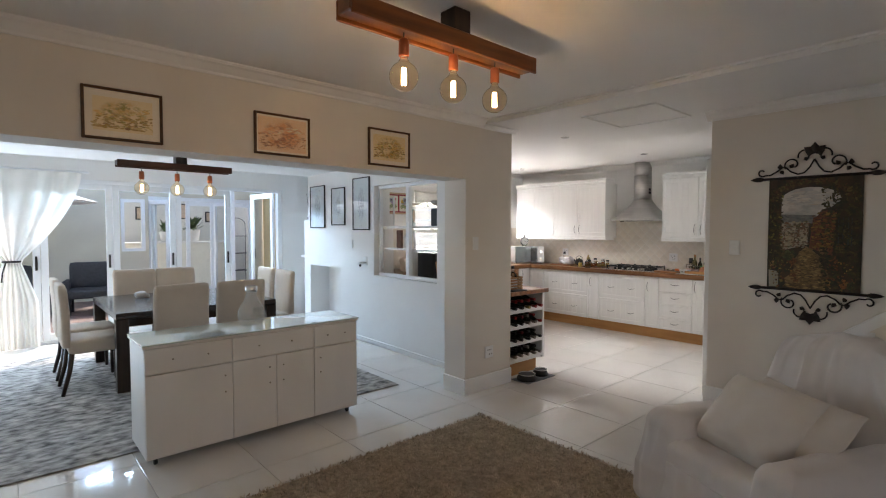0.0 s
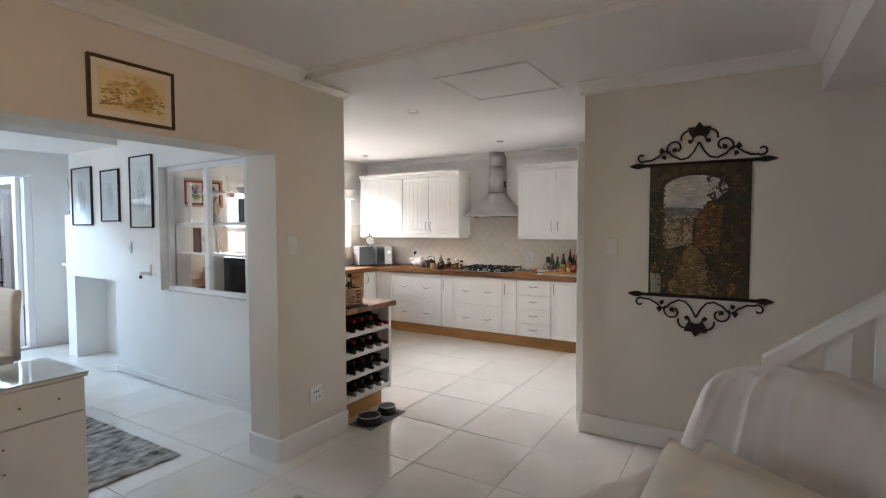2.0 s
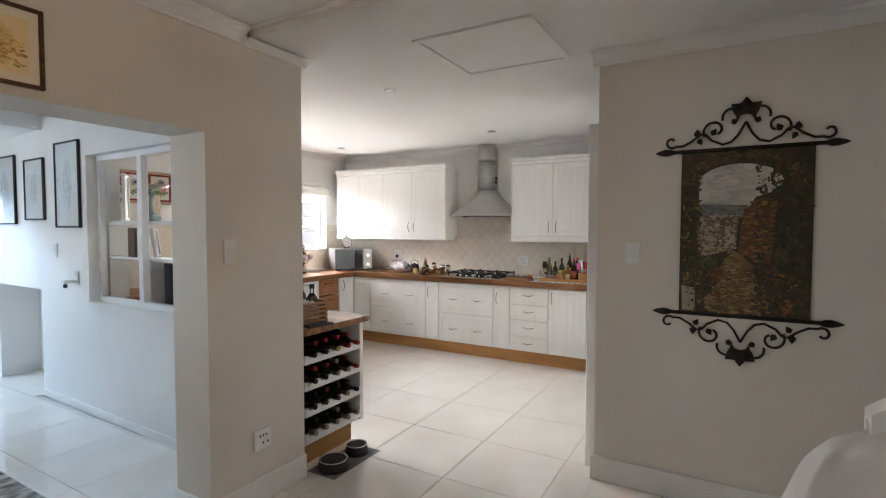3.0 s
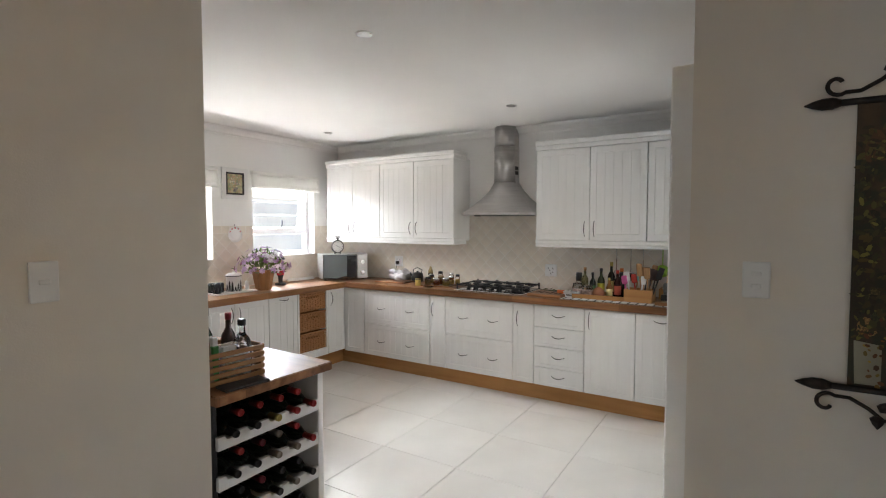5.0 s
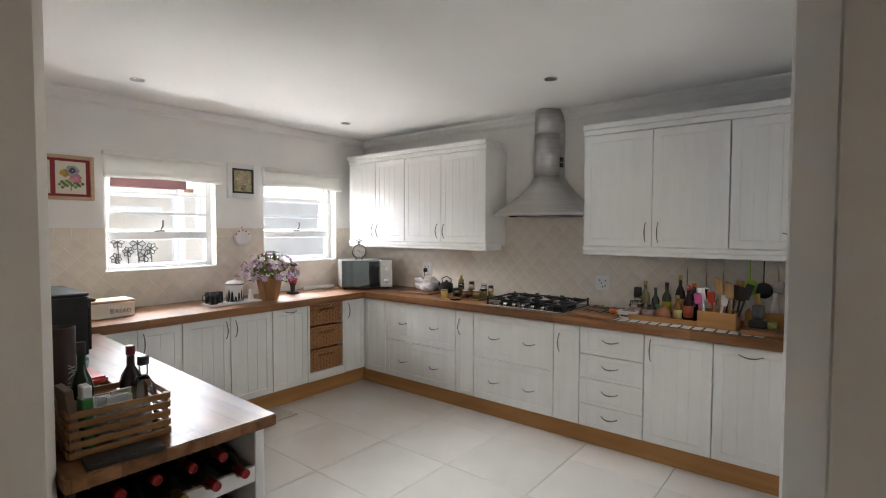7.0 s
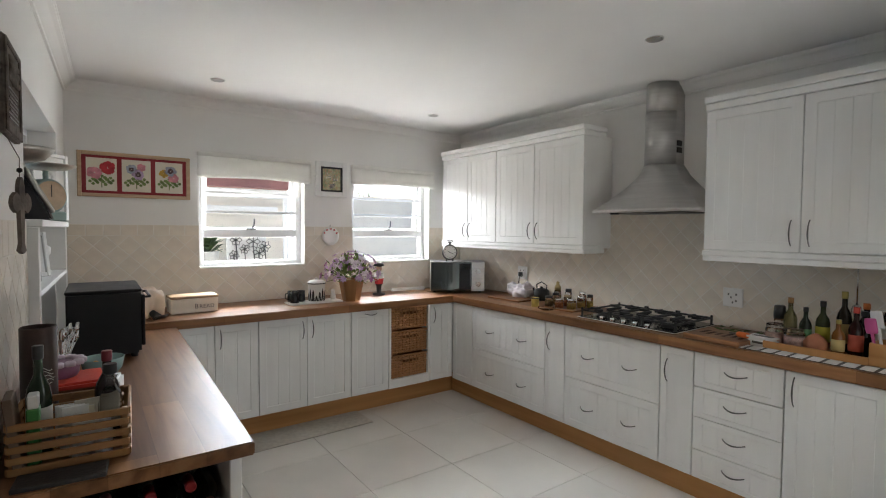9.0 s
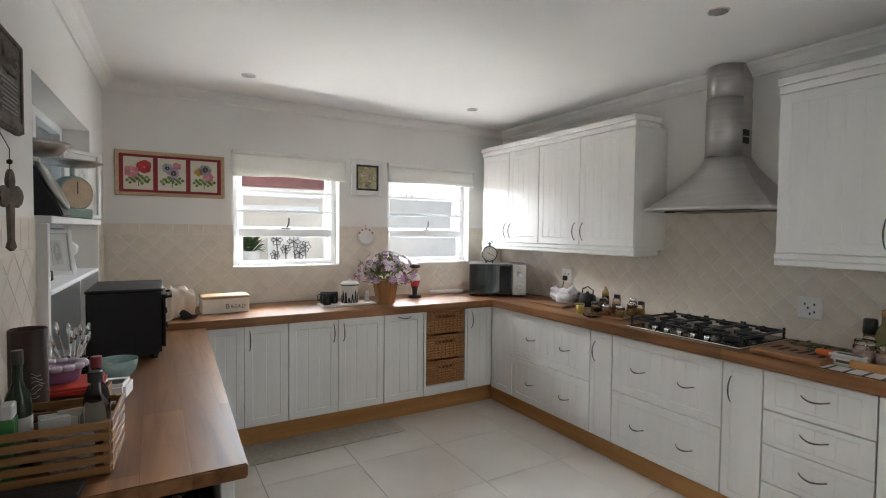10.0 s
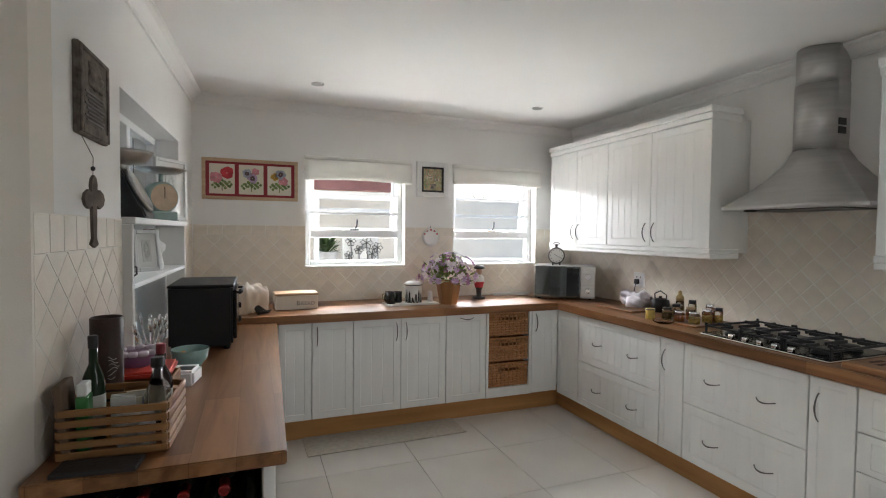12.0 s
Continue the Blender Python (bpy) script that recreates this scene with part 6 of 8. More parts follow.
CROSSW = mat("weathered_grey_wood", (0.20, 0.165, 0.14), 0.75, var=0.25, scale=20, bump=0.05)
cr = thing("hanging_cross", (kx(4.60) + 0.036, 4.60, 1.53), "weathered wooden cross hanging from a beaded string", "cross", rz=55)
pts = [(0.018, -0.11), (0.008, -0.09), (0.012, 0.01), (0.03, 0.0), (0.048, 0.012), (0.055, 0.03), (0.048, 0.048), (0.03, 0.06), (0.014, 0.05), (0.016, 0.075), (0.010, 0.095)]
outl = [(0, -0.12)] + pts + [(0, 0.105)] + [(-x, z) for x, z in reversed(pts)]
bm = bmesh.new()
a = [bm.verts.new((x, -0.016, z)) for x, z in outl]
b = [bm.verts.new((x, -0.003, z)) for x, z in outl]
bm.faces.new(a)
bm.faces.new(list(reversed(b)))
for i in range(len(outl)):
    j = (i + 1) % len(outl)
    bm.faces.new((a[i], a[j], b[j], b[i]))
bmesh.ops.recalc_face_normals(bm, faces=bm.faces[:])
part("cross", bm, CROSSW, cr)
cr.scale = (0.62, 1.0, 1.0)
part("string", tube([(0, -0.009, 0.10), (0.004, -0.008, 0.16), (-0.03, 0.02, 0.24)], 0.0015, 5), CROSSW, cr)
part("bead", lathe([(0.001, -0.008), (0.008, -0.004), (0.008, 0.004), (0.001, 0.008)], 10, at=(0.001, -0.009, 0.125)), BLACK, cr)

# three flower prints in one frame
RED_MOUNT = mat("dark_red_mount", (0.25, 0.018, 0.025), 0.6, var=0.06)
LIGHT_FRAME = wood("light_wood_frame", (0.44, 0.30, 0.19), (0.58, 0.42, 0.28), "X", 0, 1, 0.5, 30)
PAPER = mat("cream_paper", (0.66, 0.62, 0.52), 0.8, var=0.03)
fp = thing("flower_print", (6.158, WIN_Y, 1.855), "three flower prints on a red mount in a light wood frame", "picture")
part("picture_frame", boxes((-0.343, -0.318, -0.02, 0, -0.155, 0.155), (0.318, 0.343, -0.02, 0, -0.155, 0.155), (-0.318, 0.318, -0.02, 0, 0.130, 0.155), (-0.318, 0.318, -0.02, 0, -0.155, -0.130), bev=0.003), LIGHT_FRAME, fp)
part("mount", boxes((-0.318, 0.318, -0.010, -0.001, -0.13, 0.13)), RED_MOUNT, fp)
FL = {"red": mat("red_petals", (0.50, 0.04, 0.05), 0.7, var=0.2, scale=30), "pink": mat("pink_petals", (0.62, 0.24, 0.28), 0.7, var=0.2, scale=30),
      "mauve": mat("mauve_petals", (0.42, 0.30, 0.46), 0.7, var=0.2, scale=30), "blue": mat("blue_grey_petals", (0.34, 0.36, 0.44), 0.7, var=0.2, scale=30),
      "yellow": mat("yellow_petals", (0.60, 0.36, 0.06), 0.7, var=0.2, scale=30), "leaf": mat("print_leaves", (0.16, 0.22, 0.07), 0.7, var=0.3, scale=30), "dark": mat("dark_flower_heart", (0.10, 0.06, 0.07), 0.7)}


def bloom(parent, x, y, z, r, colour, n=9, seed=1, name="bloom"):
    bm = bmesh.new()
    q = random.Random(seed)
    for k in range(n):
        a = 6.283 * k / n + q.uniform(-0.2, 0.2)
        rr = r * q.uniform(0.8, 1.1)
        w = r * 0.42
        c, s = math.cos(a), math.sin(a)
        yy = y - 0.0002 * (k % 3)
        v = [bm.verts.new((x + u * c - w_ * s, yy, z + u * s + w_ * c)) for u, w_ in ((0.1 * r, 0), (rr * 0.6, w), (rr, w * 0.45), (rr, -w * 0.45), (rr * 0.6, -w))]
        bm.faces.new(v)
    part(name, bm, FL[colour], parent)


for i, (x, blooms) in enumerate(((-0.205, ((0.035, 0.045, 0.052, "red"), (-0.04, 0.01, 0.045, "pink"))), (0.0, ((-0.03, 0.045, 0.034, "blue"), (0.03, 0.06, 0.030, "pink"), (0.01, 0.01, 0.038, "mauve"))), (0.205, ((0.01, 0.05, 0.042, "blue"), (-0.035, 0.03, 0.030, "yellow"), (0.03, 0.0, 0.036, "pink"))))):
    pr = part("print", boxes((x - 0.088, x + 0.088, -0.012, -0.010, -0.112, 0.112)), PAPER, fp)
    for k in range(5):
        bloom(pr, x + (-0.05 + 0.025 * k), -0.0125, -0.05 + 0.012 * (k % 3), 0.028, "leaf", 4, k + i * 7, "leaf_spray")
    part("stem", boxes((x - 0.003, x + 0.003, -0.0127, -0.0122, -0.09, 0.03)), FL["leaf"], pr)
    for dx, dz, r, c in blooms:
        bloom(pr, x + dx, -0.013, dz, r, c, 10, int(r * 1000) + i)
        bloom(pr, x + dx, -0.0138, dz, r * 0.5, "dark" if c in ("blue", "mauve") else c, 7, int(r * 900) + i, "bloom_heart")

kp = picture("picture", (7.634, WIN_Y, 1.927), 0, 0.292, 0.308, 0.0, 0.045, W_FR, FRAME_BLACK, art("flower_painting", (0.20, 0.24, 0.12), (0.44, 0.42, 0.26), (0.50, 0.28, 0.16), 7, 4.4, fade=False), "small flower still life in a wide pale frame")
part("inner_frame", boxes((-0.101, -0.085, -0.02, -0.0115, -0.109, 0.109), (0.085, 0.101, -0.02, -0.0115, -0.109, 0.109), (-0.085, 0.085, -0.02, -0.0115, 0.093, 0.109), (-0.085, 0.085, -0.02, -0.0115, -0.109, -0.093)), FRAME_BLACK, kp)
dabs(kp, "bouquet_strokes", lambda r: (lambda a, q: (0.058 * q * math.cos(a), 0.018 + 0.055 * q * math.sin(a)))(r.uniform(0, 6.28), math.sqrt(r.random())), 150, 0.004, 0.012, -0.0122, brush_mat("bouquet_strokes", [(0.50, 0.30, 0.12), (0.24, 0.28, 0.12), (0.62, 0.55, 0.40), (0.40, 0.16, 0.12), (0.34, 0.36, 0.22), (0.20, 0.18, 0.22)]), 41, 3.2, 0.6)
dabs(kp, "vase_strokes", lambda r: (r.gauss(0.004, 0.012), r.uniform(-0.075, -0.04)), 40, 0.005, 0.012, -0.0124, brush_mat("vase_strokes", [(0.16, 0.14, 0.13), (0.30, 0.26, 0.22), (0.10, 0.09, 0.09)]), 42, 3.2, 0.7)
wp = thing("wall_plate", (7.618, WIN_Y - 0.010, 1.425), "round decorated china plate hung on the tiles", "plate")
part("plate", lathe([(0.045, 0.0), (0.05, -0.006), (0.078, -0.014), (0.08, -0.017), (0.048, -0.009), (0.001, -0.008)], 30, axis="Y"), NAPK, wp)
for k in range(5):
    a = math.pi / 2 + (k - 2) * 0.55
    bloom(wp, 0.064 * math.cos(a), -0.0175, 0.064 * math.sin(a), 0.010, "red", 5, k)
part("hanger", tube([(0, -0.004, 0.078), (0.0, -0.004, 0.095), (0.004, -0.003, 0.10)], 0.002, 5), PEWTER, wp)


# ---- things on the worktops ----
def bottle(x, y, z, h, r, col, cap, label, rz=0.0, label_col=None, square=False, trans=0.0, group="bottles on the worktop"):
    """A shouldered bottle of height h; neck and cap are parts."""
    b = thing("bottle", (x, y, z), label, "bottle", group, rz)
    m = mat("bottle_glass", col, 0.08, var=0.0, bump=0, trans=trans, ior=1.4)
    seg = 4 if square else 16
    nr = r * 0.38
    body = lathe([(r * 0.96, 0), (r, 0.006), (r, h * 0.55), (r * 0.85, h * 0.63), (nr, h * 0.74), (nr * 0.95, h * 0.9)], seg, smooth=not square)
    part("body", body, m, b)
    part("cap", lathe([(nr * 1.05, h * 0.88), (nr * 1.15, h * 0.89), (nr * 1.15, h * 0.995), (nr, h)], 14), cap, b)
    if label_col:
        part("label", lathe([(r * 1.012, h * 0.14), (r * 1.012, h * 0.46)], seg, smooth=not square), mat("bottle_label", label_col, 0.6, var=0.08), b)
    return b


def jar(x, y, z, h, r, lid, content, label):
    j = thing("jar", (x, y, z), label, "jar", "jars on the worktop")
    part("glass", lathe([(r * 0.95, 0), (r, 0.004), (r, h * 0.75), (r * 0.85, h * 0.82)], 18), GLASS, j)
    part("contents", lathe([(r * 0.88, 0.004), (r * 0.9, h * 0.5), (0.001, h * 0.52)], 14), content, j)
    part("lid", lathe([(r * 0.88, h * 0.8), (r * 0.9, h * 0.82), (r * 0.9, h * 0.98), (r * 0.8, h)], 18), lid, j)
    return j


RED = mat("red_plastic", (0.55, 0.05, 0.03), 0.35, var=0.05)
GREEN = mat("green_plastic", (0.05, 0.22, 0.06), 0.4, var=0.08)
PURPLE = mat("purple_plastic", (0.20, 0.09, 0.17), 0.4, var=0.08)
BROWN = mat("dark_brown_leather", (0.045, 0.022, 0.016), 0.5, var=0.2, scale=14)
PAPERW = mat("white_paper", (0.72, 0.72, 0.70), 0.7, var=0.04)
TERRA = mat("terracotta", (0.42, 0.17, 0.09), 0.75, var=0.12, scale=14, bump=0.05)
HERB = mat("dried_herbs", (0.22, 0.15, 0.06), 0.9, var=0.4, scale=60)
CZ = 0.861


def crate():
    c = thing("slatted_crate", (5.822, 4.41, CZ), "small slatted pine crate holding bottles on the counter", "crate", rz=-4)
    for s in (-1, 1):
        for i in range(5):
            z = 0.004 + i * 0.028
            part("slat", boxes((-0.13, 0.13, s * 0.115 - 0.004, s * 0.115 + 0.004, z, z + 0.019), bev=0.0015), PINE, c)
            part("slat", boxes((s * 0.13 - 0.004 + (0.008 if s > 0 else -0.008) * 0, s * 0.13 + 0.004, -0.111, 0.111, z, z + 0.019), bev=0.0015), PINE, c)
    for x in (-0.12, 0.12):
        for y in (-0.105, 0.105):
            part("corner_post", boxes((x - 0.006, x + 0.006, y - 0.006, y + 0.006, 0, 0.135)), PINE, c)
    part("base_board", boxes((-0.126, 0.126, -0.111, 0.111, 0.0, 0.005)), PINE, c)


crate()
CR0 = CZ + 0.005
bottle(5.745, 4.40, CR0, 0.305, 0.029, (0.02, 0.035, 0.02), BLACK, "dark green wine bottle standing in the crate", label_col=(0.55, 0.54, 0.5))
bottle(5.905, 4.385, CR0, 0.235, 0.040, (0.85, 0.87, 0.86), BLACK, "clear square spirit bottle in the crate", 40, None, True, 1.0)
bottle(5.90, 4.475, CR0, 0.255, 0.032, (0.03, 0.02, 0.02), mat("dark_red_cap", (0.2, 0.02, 0.03), 0.3), "dark bottle with a red cap in the crate", label_col=(0.4, 0.36, 0.28))
gb = thing("green_packet", (5.735, 4.345, CR0), "green and white packet standing in the crate", "packet")
part("packet", boxes((-0.012, 0.016, -0.025, 0.025, 0, 0.155), bev=0.003), GREEN, gb)
part("packet_top", boxes((-0.01, 0.014, -0.022, 0.022, 0.155, 0.19), bev=0.003), PAPERW, gb)
nb1 = thing("notebook", (5.708, 4.35, CR0), "brown notebook standing in the crate", "notebook", ry=-6)
part("cover", boxes((-0.010, 0.010, -0.05, 0.05, 0, 0.195), bev=0.002), mat("brown_card", (0.17, 0.11, 0.07), 0.7, var=0.15), nb1)
pps = thing("paper_bundle", (5.82, 4.40, CR0), "bundle of papers and sachets in the crate", "papers")
for i in range(7):
    p = part("sachet", boxes((-0.03, 0.03, -0.003, 0.003, 0, 0.12 + 0.008 * (i % 3)), bev=0.001), [PAPERW, PAPER, PAPERW, FL["blue"]][i % 4], pps)
    p.matrix_basis = pose(random.uniform(-0.02, 0.03), -0.06 + i * 0.018, 0.0, random.uniform(-12, 12), 0, random.uniform(-15, 15))
wc = thing("white_pill_bottle", (5.885, 4.335, CR0), "small white plastic bottle in the crate", "bottle")
part("body", lathe([(0.02, 0), (0.022, 0.004), (0.022, 0.08), (0.018, 0.085)], 16), SWITCH, wc)
part("cap", lathe([(0.018, 0.085), (0.019, 0.087), (0.019, 0.11), (0.016, 0.112)], 16), mat("clear_grey_cap", (0.6, 0.62, 0.63), 0.3, var=0.03), wc)

sb = thing("slate_board", (5.797, 4.232, CZ), "dark slate board lying on the counter", "board", rz=-6)
part("slab", boxes((-0.095, 0.095, -0.042, 0.042, 0, 0.012), bev=0.002), mat("dark_slate", (0.035, 0.033, 0.034), 0.6, var=0.2, scale=14, bump=0.05), sb)
tb = thing("bottle_tube", (5.735, 4.585, CZ), "dark brown cylindrical bottle tube with pale emblem lines", "tube")
part("tube", lathe([(0.044, 0), (0.045, 0.004), (0.045, 0.33), (0.042, 0.333), (0.041, 0.31), (0.001, 0.305)], 24), BROWN, tb)
for k in range(6):
    part("emblem_line", tube([(0.0455 * math.cos(a), 0.0455 * math.sin(a), 0.15 + 0.012 * k + 0.006 * math.sin(a * 7 + k)) for a in [-1.3 + 0.1 * q for q in range(int(8 - abs(k - 3)))]], 0.0012, 4), mat("emblem_cream", (0.5, 0.46, 0.38), 0.6), tb)

OVEN = mat("matt_black_enamel", (0.008, 0.008, 0.009), 0.55, var=0.2, scale=20, bump=0.01)
ov = thing("toaster_oven", (5.775, 5.5, CZ), "black worktop toaster oven seen from its plain side", "oven", rz=SKEW_DEG * 0.4)
part("body", boxes((0, 0.295, 0, 0.47, 0.018, 0.325), bev=0.012, seg=2), OVEN, ov)
part("top_cover", boxes((-0.004, 0.30, -0.004, 0.474, 0.318, 0.332), bev=0.005), OVEN, ov)
part("door", boxes((0.295, 0.312, 0.02, 0.33, 0.05, 0.30), bev=0.004), BLACK_GLOSS, ov)
for z in (0.25, 0.17, 0.09):
    part("knob", lathe([(0.018, 0.295), (0.016, 0.32), (0.001, 0.321)], 14, at=(0, 0.40, z), axis="X"), OVEN, ov)
part("door_handle", tube([(0.312, 0.05, 0.285), (0.335, 0.05, 0.287), (0.335, 0.30, 0.287), (0.312, 0.30, 0.285)], 0.006, 6), OVEN, ov)
for x in (0.03, 0.265):
    for y in (0.03, 0.44):
        part("foot", lathe([(0.014, 0), (0.016, 0.02)], 10, at=(x, y, 0)), OVEN, ov)

bw = thing("teal_bowl", (5.905, 5.19, CZ), "pale teal ceramic bowl on the counter", "bowl")
part("bowl", lathe([(0.045, 0), (0.05, 0.006), (0.082, 0.04), (0.092, 0.085), (0.088, 0.085), (0.078, 0.042), (0.045, 0.01), (0.001, 0.008)], 30), mat("teal_glaze", (0.28, 0.42, 0.40), 0.25, var=0.05), bw)
part("orange", lathe([(0.001, 0.012), (0.03, 0.024), (0.038, 0.045), (0.03, 0.066), (0.001, 0.078)], 16, at=(-0.03, -0.02, 0)), mat("orange_peel", (0.65, 0.30, 0.03), 0.5, var=0.08, bump=0.05), bw, "ripe orange")

bw.scale = (0.84, 0.84, 1.0)
bx2 = thing("pine_box", (5.80, 4.72, CZ), "low pine box behind the crate", "box", rz=-3)
part("side", boxes((-0.10, 0.11, -0.09, -0.082, 0, 0.10), bev=0.001), PINE, bx2)
part("side", boxes((-0.10, 0.11, 0.082, 0.09, 0, 0.10), bev=0.001), PINE, bx2)
part("side", boxes((-0.10, -0.092, -0.082, 0.082, 0, 0.10), bev=0.001), PINE, bx2)
part("side", boxes((0.102, 0.11, -0.082, 0.082, 0, 0.10), bev=0.001), PINE, bx2)
part("base_board", boxes((-0.092, 0.102, -0.082, 0.082, 0, 0.006)), PINE, bx2)
rt = thing("red_tray", (5.80, 4.76, CZ + 0.100), "orange red plastic tray lying on a box", "tray")
part("tray", boxes((-0.10, 0.10, -0.08, 0.10, 0, 0.022), bev=0.008, seg=2), RED, rt)
pt = thing("purple_tub", (5.775, 4.80, CZ + 0.122), "purple tub with a scalloped white rim", "tub")
part("tub", lathe([(0.05, 0), (0.055, 0.01), (0.06, 0.045), (0.055, 0.048)], 20), PURPLE, pt)
bm = bmesh.new()
for k in range(12):
    a = 6.283 * k / 12
    softbox(0.016, 0.016, 0.009, 0.008, 3, at=(0.062 * math.cos(a), 0.062 * math.sin(a), 0.05), bm=bm)
part("scalloped_rim", bm, mat("pale_lilac", (0.55, 0.48, 0.55), 0.5, var=0.05), pt)
wr_ = thing("white_radio", (5.91, 4.95, CZ), "white plastic gadget with a small screen", "gadget", rz=-10, rx=0)
part("case", boxes((-0.05, 0.05, -0.06, 0.06, 0, 0.06), bev=0.01, seg=2), SWITCH, wr_)
part("screen", boxes((-0.02, 0.035, -0.035, 0.02, 0.06, 0.0612)), BLACK, wr_)

cu = thing("cutlery_holder", (5.77, 5.13, CZ), "clear holder crowded with forks and whisks", "cutlery holder")
part("cup", lathe([(0.045, 0), (0.048, 0.004), (0.052, 0.12), (0.049, 0.12), (0.045, 0.008), (0.001, 0.006)], 18), GLASS, cu)
for k in range(14):
    a, t_ = k * 2.4, 0.012 + 0.03 * ((k * 7) % 5) / 5
    x0, y0 = t_ * math.cos(a), t_ * math.sin(a)
    x1, y1, z1 = x0 * 2.6, y0 * 2.6, 0.17 + 0.05 * ((k * 3) % 4) / 4
    f = part("fork", tube([(x0 * 0.4, y0 * 0.4, 0.01), (x0, y0, 0.10), (x1, y1, z1)], 0.003, 5), CHROME, cu)
    part("fork_head", tube([(x1, y1, z1), (x1 * 1.1, y1 * 1.1, z1 + 0.02), (x1 * 1.2, y1 * 1.2, z1 + 0.045)], 0.009, 6, taper=[0.4, 1, 0.5]), CHROME, f)
wk = thing("wooden_board", (kx(5.28) - 0.01, 5.26, CZ), "wooden board leaning in the hatch", "board", rz=75, rx=-8)
part("board", boxes((-0.06, 0.06, -0.008, 0.008, 0, 0.25), bev=0.003), PLINTH, wk)

# window side
bb = thing("bread_bin", (6.462, 6.56, WT), "white wooden bread bin with grey lettering", "bread bin", rz=2)
part("box", boxes((-0.148, 0.148, -0.09, 0.09, 0, 0.10), bev=0.004), mat("cream_wood_paint", (0.70, 0.66, 0.58), 0.6, var=0.04), bb)
part("lid", boxes((-0.152, 0.152, -0.094, 0.094, 0.101, 0.118), bev=0.004), LIGHT_FRAME, bb, "light wooden lid")
INK = mat("grey_lettering", (0.10, 0.10, 0.10), 0.7, var=0)
lettering("B", 0.047, INK, bb, pose(0.008, -0.0905, 0.03, 90, 0, 0), "letter")
lettering("READ", 0.037, INK, bb, pose(0.076, -0.0905, 0.03, 90, 0, 0), "letter", spacing=1.08)

pb = thing("bread_bag", (6.13, 6.42, WT), "crumpled white and red printed bread bag in the sun", "bag", rz=20)
BAG = mat("printed_bag", (0.80, 0.76, 0.70), 0.3, var=0.1, scale=7, bump=0.02, tint2=(0.80, 0.66, 0.54))
translucent(BAG, (0.9, 0.75, 0.6), 0.35)
part("bag", softbox(0.10, 0.085, 0.085, 0.04, 26, 0.030, 6, (13, 13, 6), at=(0, 0, 0.088), crease=0.03), BAG, pb)
ph = thing("phone_stand", (6.235, 6.34, WT), "dark tablet stand leaning on the worktop", "stand", rz=40, rx=-40)
part("plate", boxes((-0.05, 0.05, -0.004, 0.004, 0, 0.11), bev=0.003), BLACK, ph)
part("foot", boxes((-0.05, 0.05, -0.035, 0.004, 0.0, 0.008), bev=0.003), BLACK, ph)

tr_ = thing("serving_tray", (7.33, 6.49, WT), "white oblong serving tray on the worktop", "tray")
part("tray", boxes((-0.215, 0.215, -0.085, 0.085, 0, 0.012), bev=0.005, seg=2), NAPK, tr_)
can = thing("enamel_canister", (7.355, 6.50, WT + 0.012), "white enamel canister with a black skyline print", "canister")
part("body", lathe([(0.064, 0), (0.066, 0.004), (0.066, 0.135), (0.068, 0.138)], 28), NAPK, can)
part("lid", lathe([(0.069, 0.138), (0.070, 0.142), (0.07, 0.15), (0.05, 0.165), (0.012, 0.17), (0.011, 0.178), (0.015, 0.182), (0.001, 0.186)], 28), NAPK, can)
part("rim", lathe([(0.0705, 0.137), (0.0715, 0.141), (0.0705, 0.145)], 28), BLACK, can)
for k in range(16):
    a = 6.283 * k / 16
    h = 0.03 + 0.055 * abs(math.sin(k * 2.3))
    bm = bmesh.new()
    v = [bm.verts.new((0.0668 * math.cos(a + d), 0.0668 * math.sin(a + d), z)) for d, z in ((-0.19, 0.004), (0.19, 0.004), (0.10, h), (0.0, h * 1.25), (-0.1, h))]
    bm.faces.new(v)
    part("skyline_print", bm, BLACK, can)
for k, (x, y) in enumerate(((7.165, 6.47), (7.235, 6.53), (7.17, 6.545))):
    g = thing("dark_mug", (x, y, WT + 0.012), "black glass storage mug on the tray", "mug", "mugs on the tray")
    part("mug", lathe([(0.032, 0), (0.034, 0.004), (0.034, 0.085), (0.031, 0.085), (0.03, 0.01), (0.001, 0.008)], 18), BLACK_GLOSS, g)
    part("handle", tube([(-0.034, 0, 0.07), (-0.052, 0, 0.065), (-0.054, 0, 0.03), (-0.034, 0, 0.02)], 0.004, 6), BLACK_GLOSS, g)
    part("contents", lathe([(0.027, 0.078), (0.001, 0.082)], 12), [HERB, PAPERW, FL["yellow"]][k], g)
fp2 = thing("pepper_grinder_small", (7.50, 6.51, WT + 0.012), "small white ceramic shaker on the tray", "shaker")
part("body", lathe([(0.02, 0), (0.022, 0.02), (0.015, 0.06), (0.017, 0.075), (0.001, 0.085)], 14), NAPK, fp2)

pot = thing("flower_pot", (7.625, 6.43, WT), "tapered brown wooden pot with pale purple flowers", "flower pot")
POTW = wood("brown_pot_wood", (0.26, 0.12, 0.045), (0.40, 0.20, 0.08), "Z", 0, 1, 0.5, 14)
bm = bmesh.new()
n6 = [(math.cos(k * math.pi / 3 + 0.52), math.sin(k * math.pi / 3 + 0.52)) for k in range(6)]
lo = [bm.verts.new((0.062 * c, 0.062 * s, 0)) for c, s in n6]
hi = [bm.verts.new((0.092 * c, 0.092 * s, 0.16)) for c, s in n6]
hi2 = [bm.verts.new((0.082 * c, 0.082 * s, 0.16)) for c, s in n6]
dn = [bm.verts.new((0.078 * c, 0.078 * s, 0.14)) for c, s in n6]
